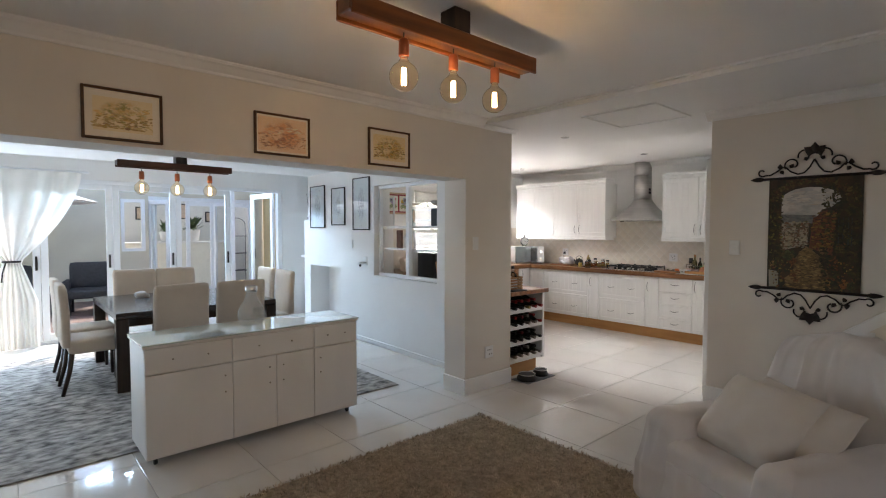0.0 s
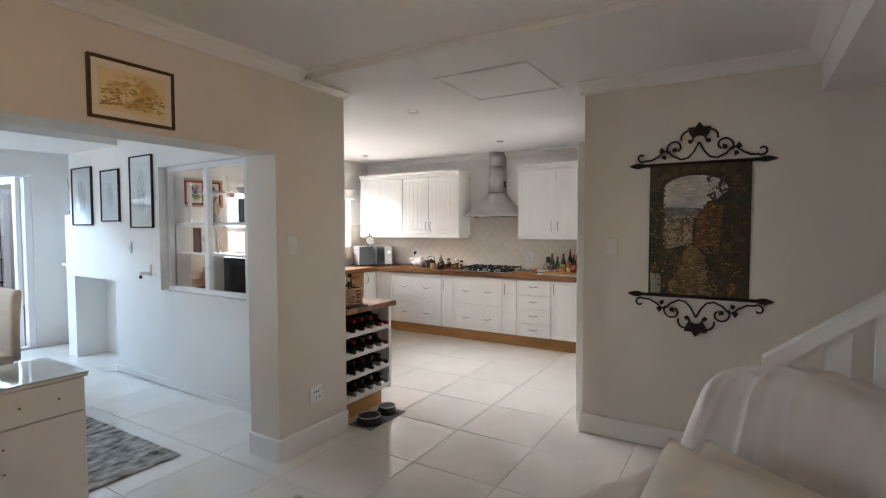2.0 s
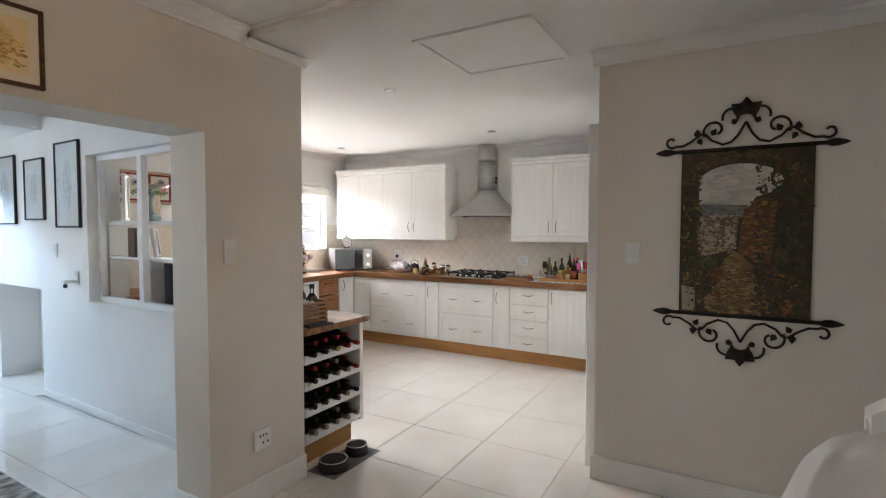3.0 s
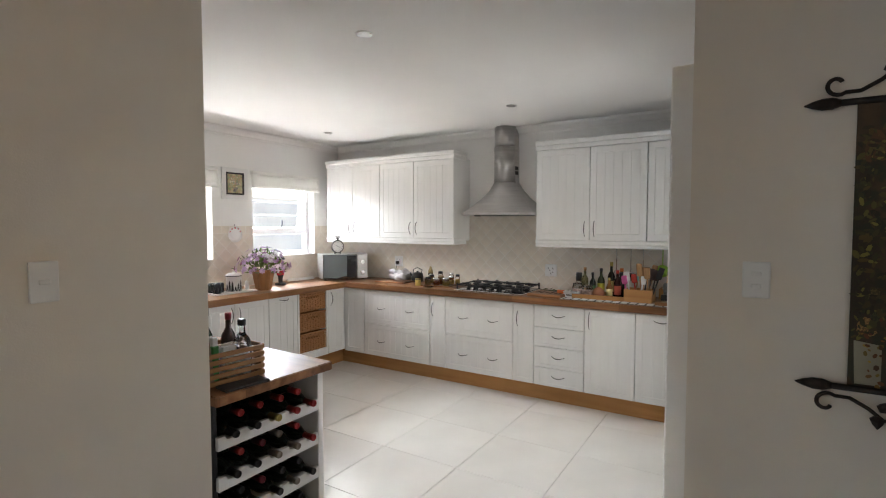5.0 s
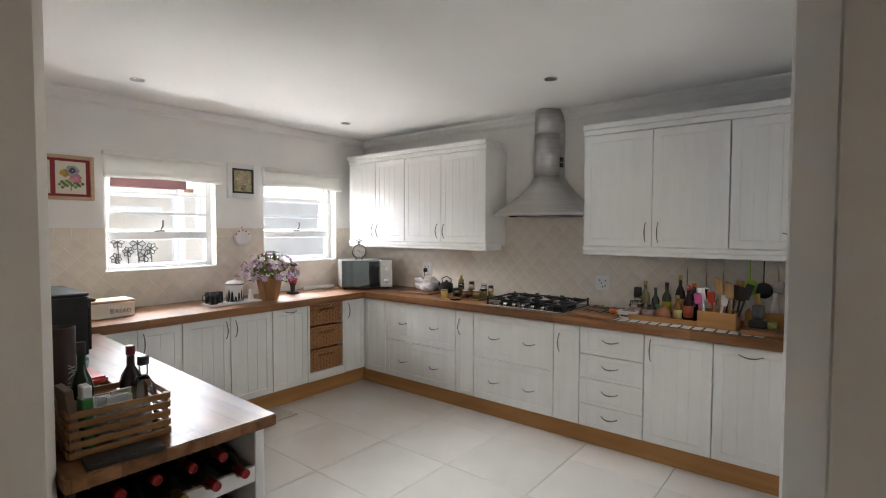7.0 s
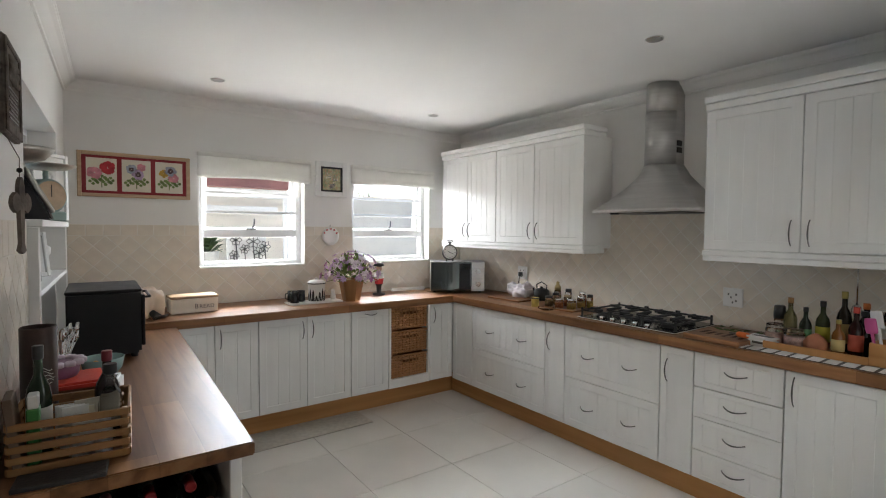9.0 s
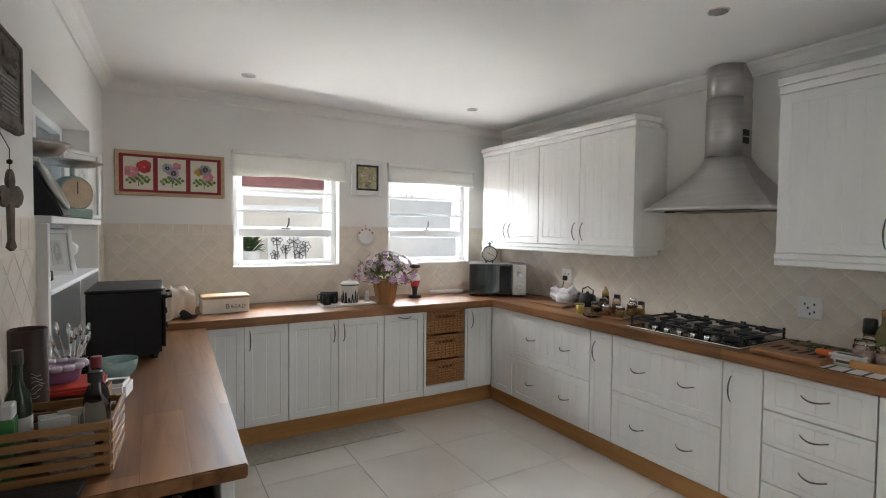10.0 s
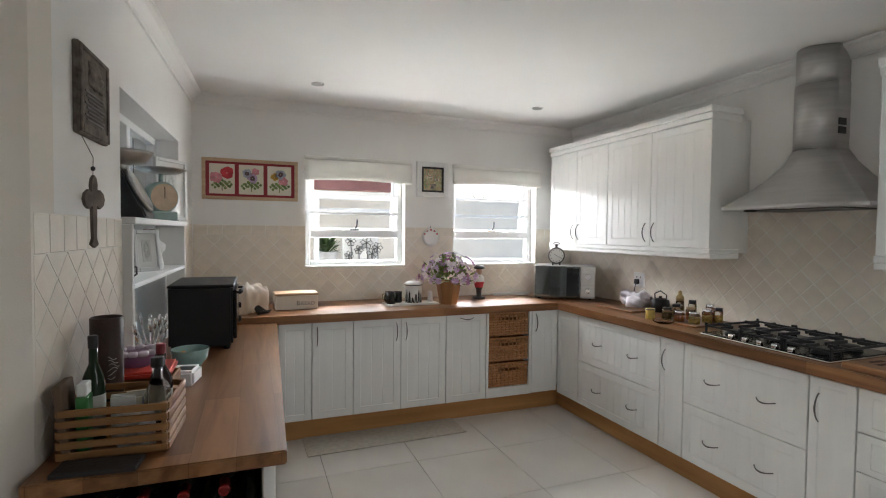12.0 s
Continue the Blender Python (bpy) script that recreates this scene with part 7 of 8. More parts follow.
for k in range(6):
    j = (k + 1) % 6
    for a, b in ((lo, hi), (hi, hi2), (hi2, dn)):
        bm.faces.new((a[k], a[j], b[j], b[k]))
bm.faces.new(list(reversed(lo)))
bm.faces.new(dn)
part("pot", bm, POTW, pot)
pot.scale = (1.14, 1.14, 1.14)
q = random.Random(11)
bm = bmesh.new()
for k in range(260):
    a, e, ln = q.uniform(0, 6.28), q.uniform(-0.1, 1.5), q.uniform(0.06, 0.19)
    base = Vector((q.gauss(0, 0.03), q.gauss(0, 0.03), 0.15))
    d = Vector((math.cos(a) * math.cos(e), math.sin(a) * math.cos(e), math.sin(e)))
    p = base + d * ln
    sd = d.cross(Vector((q.uniform(-1, 1), q.uniform(-1, 1), 1))).normalized() * 0.011
    v = [bm.verts.new(w) for w in (p - d * 0.022, p + sd, p + d * 0.03, p - sd)]
    bm.faces.new(v)
part("leaves", bm, mat("flower_leaves", (0.17, 0.24, 0.06), 0.6, var=0.4, scale=25), pot)
for name, colour, num in (("mauve_flower", (0.52, 0.36, 0.54), 70), ("pale_flower", (0.78, 0.70, 0.74), 52), ("magenta_flower", (0.38, 0.16, 0.31), 24)):
    fm = mat(name, colour, 0.7, var=0.15, scale=40)
    bm = bmesh.new()
    for k in range(num):
        a, e, ln = q.uniform(0, 6.28), q.uniform(0.0, 1.5), q.uniform(0.12, 0.225)
        d = Vector((math.cos(a) * math.cos(e) * 1.05, math.sin(a) * math.cos(e), math.sin(e) * 0.9))
        c = Vector((0, 0, 0.16)) + d * ln
        up = d.normalized()
        s1 = up.orthogonal().normalized()
        s2 = up.cross(s1)
        for m_ in range(7):
            t_ = 6.283 * m_ / 7
            o = (s1 * math.cos(t_) + s2 * math.sin(t_))
            t2 = (s1 * -math.sin(t_) + s2 * math.cos(t_)) * 0.007
            v = [bm.verts.new(w) for w in (c, c + o * 0.016 + t2 + up * 0.007, c + o * 0.026 + up * 0.004, c + o * 0.016 - t2 + up * 0.007)]
            bm.faces.new(v)
    tagged(part(name, bm, fm, pot), kind="stuff")

fig = thing("chef_figurine", (7.985, 6.62, WT), "small painted figurine in dark hat and checked trousers", "figurine")
bm = lathe([(0.055, 0), (0.055, 0.018), (0.02, 0.02), (0.024, 0.08), (0.034, 0.10), (0.046, 0.15), (0.04, 0.19), (0.02, 0.21), (0.027, 0.23), (0.024, 0.255), (0.05, 0.262), (0.045, 0.275), (0.03, 0.29), (0.001, 0.295)], 18)
fg = part("body", bm, BLACK, fig)
for m_ in (FL["red"], PAPERW, mat("painted_flesh", (0.5, 0.33, 0.24), 0.6, var=0.05)):
    fg.data.materials.append(m_)
for f in fg.data.polygons:
    z = f.center.z
    f.material_index = 0 if z < 0.1 or z > 0.258 else 1 if z < 0.145 else 2 if z < 0.2 else 3
lt = thing("long_tray", (8.38, 6.76, WT), "low white rolled tray against the tiles", "tray", rz=-6)
part("tray", boxes((-0.18, 0.18, -0.02, 0.02, 0, 0.028), bev=0.008, seg=2), NAPK, lt)

# microwave and clock
mw = thing("microwave", (8.462, 6.498, WT), "steel microwave oven with a mirrored black door", "microwave", rz=-33.7)
MWG = mat("mirrored_dark_glass", (0.20, 0.22, 0.22), 0.05, 1.0, var=0.02, bump=0)
part("body", boxes((0, 0.51, 0.012, 0.33, 0.012, 0.29), bev=0.005), STEEL, mw)
part("door", boxes((0.004, 0.385, -0.006, 0.012, 0.016, 0.286), bev=0.004), MWG, mw)
part("control_panel", boxes((0.388, 0.506, -0.004, 0.012, 0.016, 0.286), bev=0.003), STEEL, mw)
part("window_trim", boxes((0.27, 0.375, -0.0085, -0.006, 0.03, 0.272), bev=0.001), BLACK_GLOSS, mw)
part("knob", lathe([(0.022, -0.02), (0.024, -0.004)], 18, at=(0.447, 0, 0.08), axis="Y"), CHROME, mw)
part("knob", lathe([(0.022, -0.02), (0.024, -0.004)], 18, at=(0.447, 0, 0.20), axis="Y"), CHROME, mw)
for x in (0.04, 0.47):
    part("foot", lathe([(0.012, 0), (0.014, 0.012)], 8, at=(x, 0.05, 0)), BLACK, mw)
    part("foot", lathe([(0.012, 0), (0.014, 0.012)], 8, at=(x, 0.29, 0)), BLACK, mw)
ck = thing("alarm_clock", (8.655, 6.46, WT + 0.29), "round steel pocket-watch style clock on the microwave", "clock", rz=-30)
part("case", lathe([(0.062, -0.018), (0.072, -0.014), (0.074, 0.01), (0.066, 0.018)], 28, at=(0, 0, 0.085), axis="Y"), PEWTER, ck)
part("face", lathe([(0.061, -0.0195), (0.061, -0.0175), (0.001, -0.0175)], 28, at=(0, 0, 0.085), axis="Y"), NAPK, ck, "white clock face")
for k in range(12):
    a = k * math.pi / 6
    part("hour_mark", boxes((0.05 * math.cos(a) - 0.003, 0.05 * math.cos(a) + 0.003, -0.0208, -0.0196, 0.085 + 0.05 * math.sin(a) - 0.003, 0.085 + 0.05 * math.sin(a) + 0.003)), BLACK, ck)
part("clock_hand", tube([(0, -0.0215, 0.085), (-0.022, -0.0215, 0.10)], 0.0022, 5), BLACK, ck)
part("clock_hand", tube([(0, -0.0215, 0.085), (0.036, -0.0215, 0.068)], 0.0018, 5), BLACK, ck)
part("crown", lathe([(0.012, 0.157), (0.009, 0.165), (0.009, 0.172), (0.018, 0.174), (0.018, 0.186), (0.001, 0.188)], 14), PEWTER, ck)
part("bow_ring", tube([(0.032 * math.cos(a), 0, 0.176 + 0.026 * math.sin(a)) for a in [0.25 + 2.64 * k / 12 for k in range(13)]], 0.004, 6), PEWTER, ck)
for x in (-0.03, 0.03):
    part("foot", lathe([(0.006, 0), (0.009, 0.02)], 8, at=(x, 0, 0)), PEWTER, ck)

# hob side, from the corner outwards
cb = thing("chopping_board", (8.82, 5.78, WT), "flat wooden chopping board under a cloth", "chopping board", rz=2)
part("board", boxes((-0.13, 0.12, -0.20, 0.17, 0, 0.014), bev=0.004), TOP_Y, cb)
cl = thing("dish_cloth", (8.95, 5.80, WT + 0.014), "crumpled white dish cloth with pale stripes", "cloth")
part("cloth", softbox(0.085, 0.12, 0.055, 0.045, 14, 0.04, 9, (14, 14, 14), at=(0, 0, 0.048)), mat("washed_cotton", (0.62, 0.58, 0.60), 0.9, var=0.12, scale=20, bump=0.04), cl)
pg = thing("plug", (9.068, 5.915, 1.09), "black plug in the wall socket with a hanging cord", "plug")
part("body", boxes((-0.03, 0.0, -0.018, 0.018, -0.02, 0.02), bev=0.005), BLACK, pg)
part("cord", tube([(-0.025, 0, -0.015), (-0.03, 0.01, -0.08), (-0.05, 0.03, -0.14)], 0.003, 6), BLACK, pg)
tp = thing("black_teapot", (8.965, 5.575, WT), "small black cast iron teapot", "teapot")
part("body", lathe([(0.052, 0), (0.062, 0.008), (0.065, 0.05), (0.060, 0.088), (0.035, 0.10), (0.012, 0.104), (0.012, 0.115), (0.001, 0.118)], 22), BLACK, tp)
part("spout", tube([(0.0, 0.055, 0.05), (0.0, 0.085, 0.075), (0.0, 0.095, 0.095)], 0.010, 8, taper=[1.2, 0.9, 0.7]), BLACK, tp)
part("handle", tube([(-0.0, -0.05, 0.08), (0, -0.06, 0.13), (0, 0.0, 0.155), (0, 0.055, 0.13), (0, 0.05, 0.085)], 0.005, 6), BLACK, tp)
mg = thing("grinder", (8.99, 5.42, WT), "brass topped glass pepper grinder", "grinder")
part("glass", lathe([(0.028, 0), (0.03, 0.06), (0.026, 0.10)], 16), GLASS, mg)
part("contents", lathe([(0.024, 0.004), (0.025, 0.06), (0.001, 0.065)], 12), HERB, mg)
part("top", lathe([(0.027, 0.10), (0.026, 0.13), (0.012, 0.15), (0.014, 0.165), (0.001, 0.175)], 16), mat("aged_brass", (0.40, 0.30, 0.14), 0.35, 0.9, var=0.15), mg)
sbd = thing("spice_board", (8.79, 5.19, WT), "small wooden board holding spice jars", "board", rz=3)
part("board", boxes((-0.13, 0.16, -0.18, 0.14, 0, 0.012), bev=0.003), TOP_Y, sbd)
LIDS = [BLACK, CHROME, CHROME, BLACK, mat("cork_lid", (0.42, 0.30, 0.18), 0.8, var=0.15), CHROME, BLACK, CHROME, BLACK]
for k, (x, y, h, r) in enumerate(((8.73, 5.28, 0.075, 0.03), (8.72, 5.17, 0.07, 0.032), (8.75, 5.08, 0.075, 0.034), (8.83, 5.30, 0.09, 0.028), (8.84, 5.19, 0.085, 0.03), (8.86, 5.08, 0.085, 0.03), (8.92, 5.25, 0.12, 0.026), (8.93, 5.12, 0.11, 0.027), (8.90, 5.03, 0.10, 0.024))):
    jar(x, y, WT + 0.012, h, r, LIDS[k], [HERB, mat("red_spice", (0.35, 0.12, 0.04), 0.9, var=0.3, scale=60), mat("yellow_spice", (0.50, 0.34, 0.10), 0.9, var=0.3, scale=60)][k % 3], ["glass spice jar with dark herbs", "glass jar of red spice", "glass jar of yellow spice"][k % 3])
tea = thing("tea_tin", (8.665, 5.36, WT), "small yellow tin with a dark rim", "tin")
part("tin", lathe([(0.028, 0), (0.03, 0.004), (0.03, 0.07), (0.028, 0.072)], 18), mat("yellow_tin", (0.50, 0.38, 0.10), 0.4, 0.2, var=0.2, scale=30), tea)
part("rim", lathe([(0.0305, 0.062), (0.0315, 0.066), (0.0305, 0.07)], 18), PEWTER, tea)
lg = thing("glass_dish", (8.62, 5.20, WT), "shallow clear glass dish on the worktop", "dish")
part("dish", lathe([(0.04, 0), (0.062, 0.012), (0.065, 0.018), (0.06, 0.016), (0.04, 0.005), (0.001, 0.004)], 22), GLASS, lg)

cb2 = thing("carved_board", (8.66, 3.97, WT), "thick wooden board with dark carved letter shapes", "chopping board", rz=-4)
part("board", boxes((-0.13, 0.13, -0.15, 0.15, 0, 0.028), bev=0.005), TOP_Y, cb2)
for k in range(6):
    part("carved_bar", boxes((-0.05 + 0.02 * (k % 2), 0.03 + 0.015 * (k % 3), -0.12 + k * 0.042, -0.098 + k * 0.042, 0.0279, 0.0288), bev=0.0), mat("burnt_wood", (0.06, 0.03, 0.02), 0.8), cb2)
tub = thing("plastic_tub", (8.675, 3.775, WT + 0.001), "white lidded plastic tub with grey printed bars", "tub", rz=-4)
bm = bmesh.new()
for z0_, z1_, x_, y_ in ((0.0, 0.042, 0.038, 0.062), (0.0425, 0.052, 0.044, 0.068)):
    cube(bm, -x_, x_, -y_, y_, z0_, z1_, bev=0.007, seg=2)
part("tub", bm, SWITCH, tub)
part("print_bar", boxes((-0.0392, -0.038, -0.045, 0.035, 0.016, 0.028)), PEWTER, tub)
part("print_bar", boxes((-0.02, 0.012, -0.05, 0.045, 0.0518, 0.0526)), PEWTER, tub)
lgt = thing("gas_lighter", (8.66, 3.865, WT + 0.029), "orange gas lighter lying beside a tub", "lighter", rz=80)
part("body", softbox(0.035, 0.016, 0.015, 0.013, 6, 0.0, at=(0, 0, 0.016)), mat("orange_plastic", (0.70, 0.16, 0.03), 0.4, var=0.03), lgt)
part("nozzle", tube([(0.03, 0, 0.016), (0.075, 0.0, 0.014)], 0.005, 8), PEWTER, lgt)
pg2 = thing("herb_sprigs", (8.87, 3.93, WT), "scattered green herb sprigs beside the hob", "herbs")
bm = bmesh.new()
for k in range(60):
    p = Vector((q.gauss(0, 0.04), q.gauss(0, 0.07), q.uniform(0.004, 0.03)))
    d = Vector((q.uniform(-1, 1), q.uniform(-1, 1), q.uniform(-0.2, 0.5))).normalized() * 0.025
    s = d.orthogonal().normalized() * 0.007
    v = [bm.verts.new(w) for w in (p - d, p + s, p + d, p - s)]
    bm.faces.new(v)
tagged(part("leaves", bm, LEAF, pg2), kind="stuff")

runner = thing("table_runner", (8.57, 3.42, WT + 0.001), "black and white striped runner along the worktop edge", "runner")
part("cloth", boxes((-0.04, 0.06, -0.45, 0.45, 0, 0.003)), BLACK, runner)
for k in range(14):
    part("stripe", boxes((-0.041, 0.055, -0.44 + k * 0.064, -0.392 + k * 0.064, 0.003, 0.0045)), PAPERW, runner)
bt = thing("wooden_tray", (8.75, 3.56, WT + 0.004), "low wooden tray crowded with oils and sauces", "tray")
for bx_ in ((-0.12, -0.11, -0.22, 0.20, 0, 0.035), (0.14, 0.15, -0.22, 0.20, 0, 0.035), (-0.11, 0.14, -0.22, -0.21, 0, 0.035), (-0.11, 0.14, 0.19, 0.20, 0, 0.035)):
    part("side", boxes(bx_, bev=0.002), PLINTH_Y, bt)
part("base_board", boxes((-0.11, 0.14, -0.21, 0.19, 0, 0.008)), PLINTH_Y, bt)
BZ = WT + 0.012
GB = "oils and sauces in the tray"
for x, y, h, r, col, cap, lc, tr2, lab in ((8.80, 3.70, 0.24, 0.030, (0.55, 0.5, 0.2), PINE, None, 0.7, "glass oil bottle with a cork stopper"), (8.79, 3.63, 0.20, 0.026, (0.02, 0.03, 0.015), BLACK, (0.08, 0.2, 0.08), 0.0, "dark oil bottle with a black cap"),
                                           (8.83, 3.57, 0.235, 0.03, (0.08, 0.10, 0.04), BLACK, (0.55, 0.50, 0.06), 0.0, "green oil bottle with a yellow label"), (8.85, 3.49, 0.29, 0.031, (0.03, 0.022, 0.012), CAPS[2], (0.4, 0.3, 0.1), 0.0, "tall dark bottle with a gold cap"),
                                           (8.70, 3.47, 0.17, 0.026, (0.35, 0.14, 0.03), CAPS[2], (0.55, 0.45, 0.2), 0.0, "small sauce bottle with a gold cap"), (8.72, 3.41, 0.235, 0.029, (0.05, 0.012, 0.01), RED, (0.5, 0.1, 0.06), 0.0, "dark sauce bottle with a red cap"),
                                           (8.80, 3.40, 0.21, 0.033, (0.03, 0.012, 0.01), BLACK, None, 0.0, "black soy sauce bottle"), (8.87, 3.41, 0.24, 0.034, (0.04, 0.015, 0.01), mat("orange_cap", (0.6, 0.16, 0.03), 0.4), (0.3, 0.06, 0.03), 0.0, "brown sauce bottle with a wide orange cap")):
    bottle(x, y, BZ, h, r, tuple(c * 0.55 for c in col), cap, lab, 0, lc, False, tr2, GB)
for x, y, h, r in ((8.72, 3.74, 0.11, 0.042), (8.71, 3.65, 0.10, 0.045)):
    jar(x, y, BZ, h, r, GLASS, mat("pink_salt", (0.60, 0.40, 0.34), 0.8, var=0.2, scale=60), "round clip-top glass jar of pink salt")
pgd = thing("pepper_mill", (8.83, 3.76, BZ), "black topped glass pepper mill", "grinder")
part("glass", lathe([(0.024, 0), (0.026, 0.10), (0.024, 0.12)], 16), GLASS, pgd)
part("top", lathe([(0.027, 0.12), (0.028, 0.15), (0.026, 0.185), (0.022, 0.19), (0.001, 0.19)], 16), BLACK, pgd)
gp = thing("clay_garlic_pot", (8.71, 3.56, BZ), "small terracotta garlic pot", "pot")
part("pot", lathe([(0.04, 0), (0.05, 0.02), (0.05, 0.045), (0.035, 0.07), (0.014, 0.085), (0.001, 0.09)], 20), TERRA, gp)

ub = thing("utensil_box", (8.71, 3.235, WT + 0.005), "wooden box full of spatulas and wooden spoons", "utensil box", rz=-3)
for bx_ in ((-0.075, -0.067, -0.105, 0.105, 0, 0.10), (0.067, 0.075, -0.105, 0.105, 0, 0.10), (-0.067, 0.067, -0.105, -0.097, 0, 0.10), (-0.067, 0.067, 0.097, 0.105, 0, 0.10)):
    part("side", boxes(bx_, bev=0.002), PLINTH_Y, ub)
part("base_board", boxes((-0.067, 0.067, -0.097, 0.097, 0, 0.006)), PLINTH_Y, ub)
PINKP = mat("pink_silicone", (0.55, 0.10, 0.28), 0.5, var=0.04)
MINT = mat("mint_silicone", (0.25, 0.52, 0.46), 0.5, var=0.04)
YEL = mat("yellow_silicone", (0.62, 0.52, 0.05), 0.5, var=0.04)
SPOONW = wood("spoon_wood", (0.30, 0.16, 0.07), (0.46, 0.28, 0.13), "Z", 0, 1, 0.6, 25)
for k, (y, m_, lean, h) in enumerate(((0.085, PINKP, 0.04, 0.20), (0.065, SWITCH, 0.05, 0.23), (0.045, MINT, -0.05, 0.24), (0.03, RED, 0.03, 0.21), (0.01, YEL, -0.03, 0.22), (-0.005, SWITCH, -0.05, 0.20), (-0.02, SPOONW, 0.02, 0.30), (-0.035, BLACK, -0.02, 0.27), (-0.05, SPOONW, -0.06, 0.29), (-0.06, BROWN, -0.03, 0.26), (-0.07, SPOONW, 0.01, 0.27), (-0.085, BLACK, -0.09, 0.28), (-0.02, SPOONW, -0.02, 0.27), (-0.08, BROWN, -0.05, 0.25))):
    x = -0.04 + 0.02 * (k % 5)
    e = thing("cooking_utensil", (0, 0, 0), "cooking utensil standing in the wooden box", "utensil", "utensils in the box")
    e.matrix_basis = ub.matrix_basis @ pose(x, y, 0.008, math.degrees(-lean * 3.2), (k % 3 - 1) * 5, 0)
    part("handle", tube([(0, 0, 0), (0, 0, h * 0.68)], 0.006, 6), SPOONW if m_ in (MINT, YEL) else m_, e)
    part("head", softbox(0.004 if k % 2 else 0.008, 0.022, h * 0.17, 0.0035 if k % 2 else 0.007, 5, 0.0, at=(0, 0, h * 0.83)), m_, e)

hr = thing("utensil_rail", (9.055, 3.10, 1.325), "steel rail with utensils under the wall unit", "rail")
part("bar", tube([(0, -0.38, 0), (0, 0.42, 0)], 0.005, 6), CHROME, hr)
for y in (-0.36, 0.40):
    part("bracket", boxes((-0.004, 0.03, y - 0.006, y + 0.006, -0.006, 0.012)), CHROME, hr)
LIME = mat("lime_silicone", (0.32, 0.55, 0.05), 0.45, var=0.04)
for y, m_, kind, ln in ((3.49, CHROME, "whisk", 0.20), (3.37, CHROME, "spoon", 0.22), (3.27, CHROME, "spoon", 0.19), (3.115, LIME, "ladle", 0.15), (3.04, BLACK, "ladle", 0.165), (2.96, STEEL_PAN, "spoon", 0.15), (2.88, mat("blue_orange_print", (0.08, 0.2, 0.5), 0.5, var=0.3, scale=30), "ladle", 0.12)):
    e = thing("hanging_utensil", (9.035, y, 1.325), "kitchen utensil hanging from a steel rail", "utensil", "hanging utensils")
    part("handle", tube([(0.018, 0, 0.004), (0.0, 0, 0.0), (0.0, 0, -ln)], 0.004, 6), m_, e)
    if kind == "ladle":
        part("cup", lathe([(0.02, -0.02), (0.045, -0.005), (0.052, 0.0), (0.045, 0.002), (0.02, -0.012), (0.001, -0.012)], 20, at=(0, 0, -ln - 0.045), axis="X"), m_, e)
    elif kind == "whisk":
        for k in range(4):
            a = k * math.pi / 4
            part("wire", tube([(0.024 * math.cos(a) * math.sin(t_), 0.024 * math.sin(a) * math.sin(t_), -ln - 0.09 * (1 - math.cos(t_)) / 2) for t_ in [6.283 * i / 16 for i in range(17)]], 0.0015, 4), m_, e)
    else:
        part("head", softbox(0.006, 0.028, 0.04, 0.005, 5, 0.0, at=(0, 0, -ln - 0.035)), m_, e)
cb3 = thing("bread_board", (8.66, 2.93, WT + 0.005), "thick wooden bread board on a striped runner", "chopping board")
part("board", boxes((-0.11, 0.13, -0.22, 0.17, 0, 0.024), bev=0.004), TOP_Y, cb3)
sp = thing("sponge_holder", (8.70, 3.03, WT + 0.029), "dark dish brush set with a green sponge", "sponge holder")
part("holder", boxes((-0.03, 0.03, -0.045, 0.045, 0, 0.045), bev=0.006), BLACK, sp)
part("sponge", boxes((-0.028, 0.028, -0.10, -0.05, 0.0, 0.04), bev=0.006), mat("green_sponge", (0.30, 0.30, 0.10), 0.9, var=0.2, scale=60, bump=0.1), sp)
part("brush", softbox(0.018, 0.03, 0.045, 0.015, 6, 0.004, 2, at=(0.0, 0.0, 0.09)), PEWTER, sp)
bottle(8.72, 2.845, WT + 0.029, 0.12, 0.018, (0.7, 0.7, 0.7), SWITCH, "small white dropper bottle")
wbx = thing("wooden_crate_box", (8.93, 3.0, WT + 0.005), "wooden storage box at the back of the worktop", "box")
part("front", boxes((-0.05, -0.042, -0.16, 0.12, 0, 0.09), bev=0.002), PLINTH_Y, wbx)
part("side", boxes((-0.042, 0.1, -0.16, -0.152, 0, 0.09), (-0.042, 0.1, 0.112, 0.12, 0, 0.09), bev=0.002), PLINTH_Y, wbx)
part("base_board", boxes((-0.042, 0.1, -0.152, 0.112, 0, 0.006)), PLINTH_Y, wbx)
bottle(8.95, 3.06, WT + 0.011, 0.19, 0.025, (0.62, 0.3, 0.06), YEL, "yellow bottle in the storage box")
bottle(8.95, 2.97, WT + 0.011, 0.20, 0.025, (0.65, 0.62, 0.58), SWITCH, "white bottle in the storage box")

# floor mat
fm = thing("floor_mat", (7.06, 6.205, 0), "thin beige fabric mat in front of the units", "mat", rz=1.5)
part("mat", boxes((-0.57, 0.57, -0.165, 0.165, 0.001, 0.007), bev=0.002), mat("beige_mat", (0.50, 0.46, 0.40), 0.95, var=0.08, scale=30, bump=0.08, fine=300), fm)

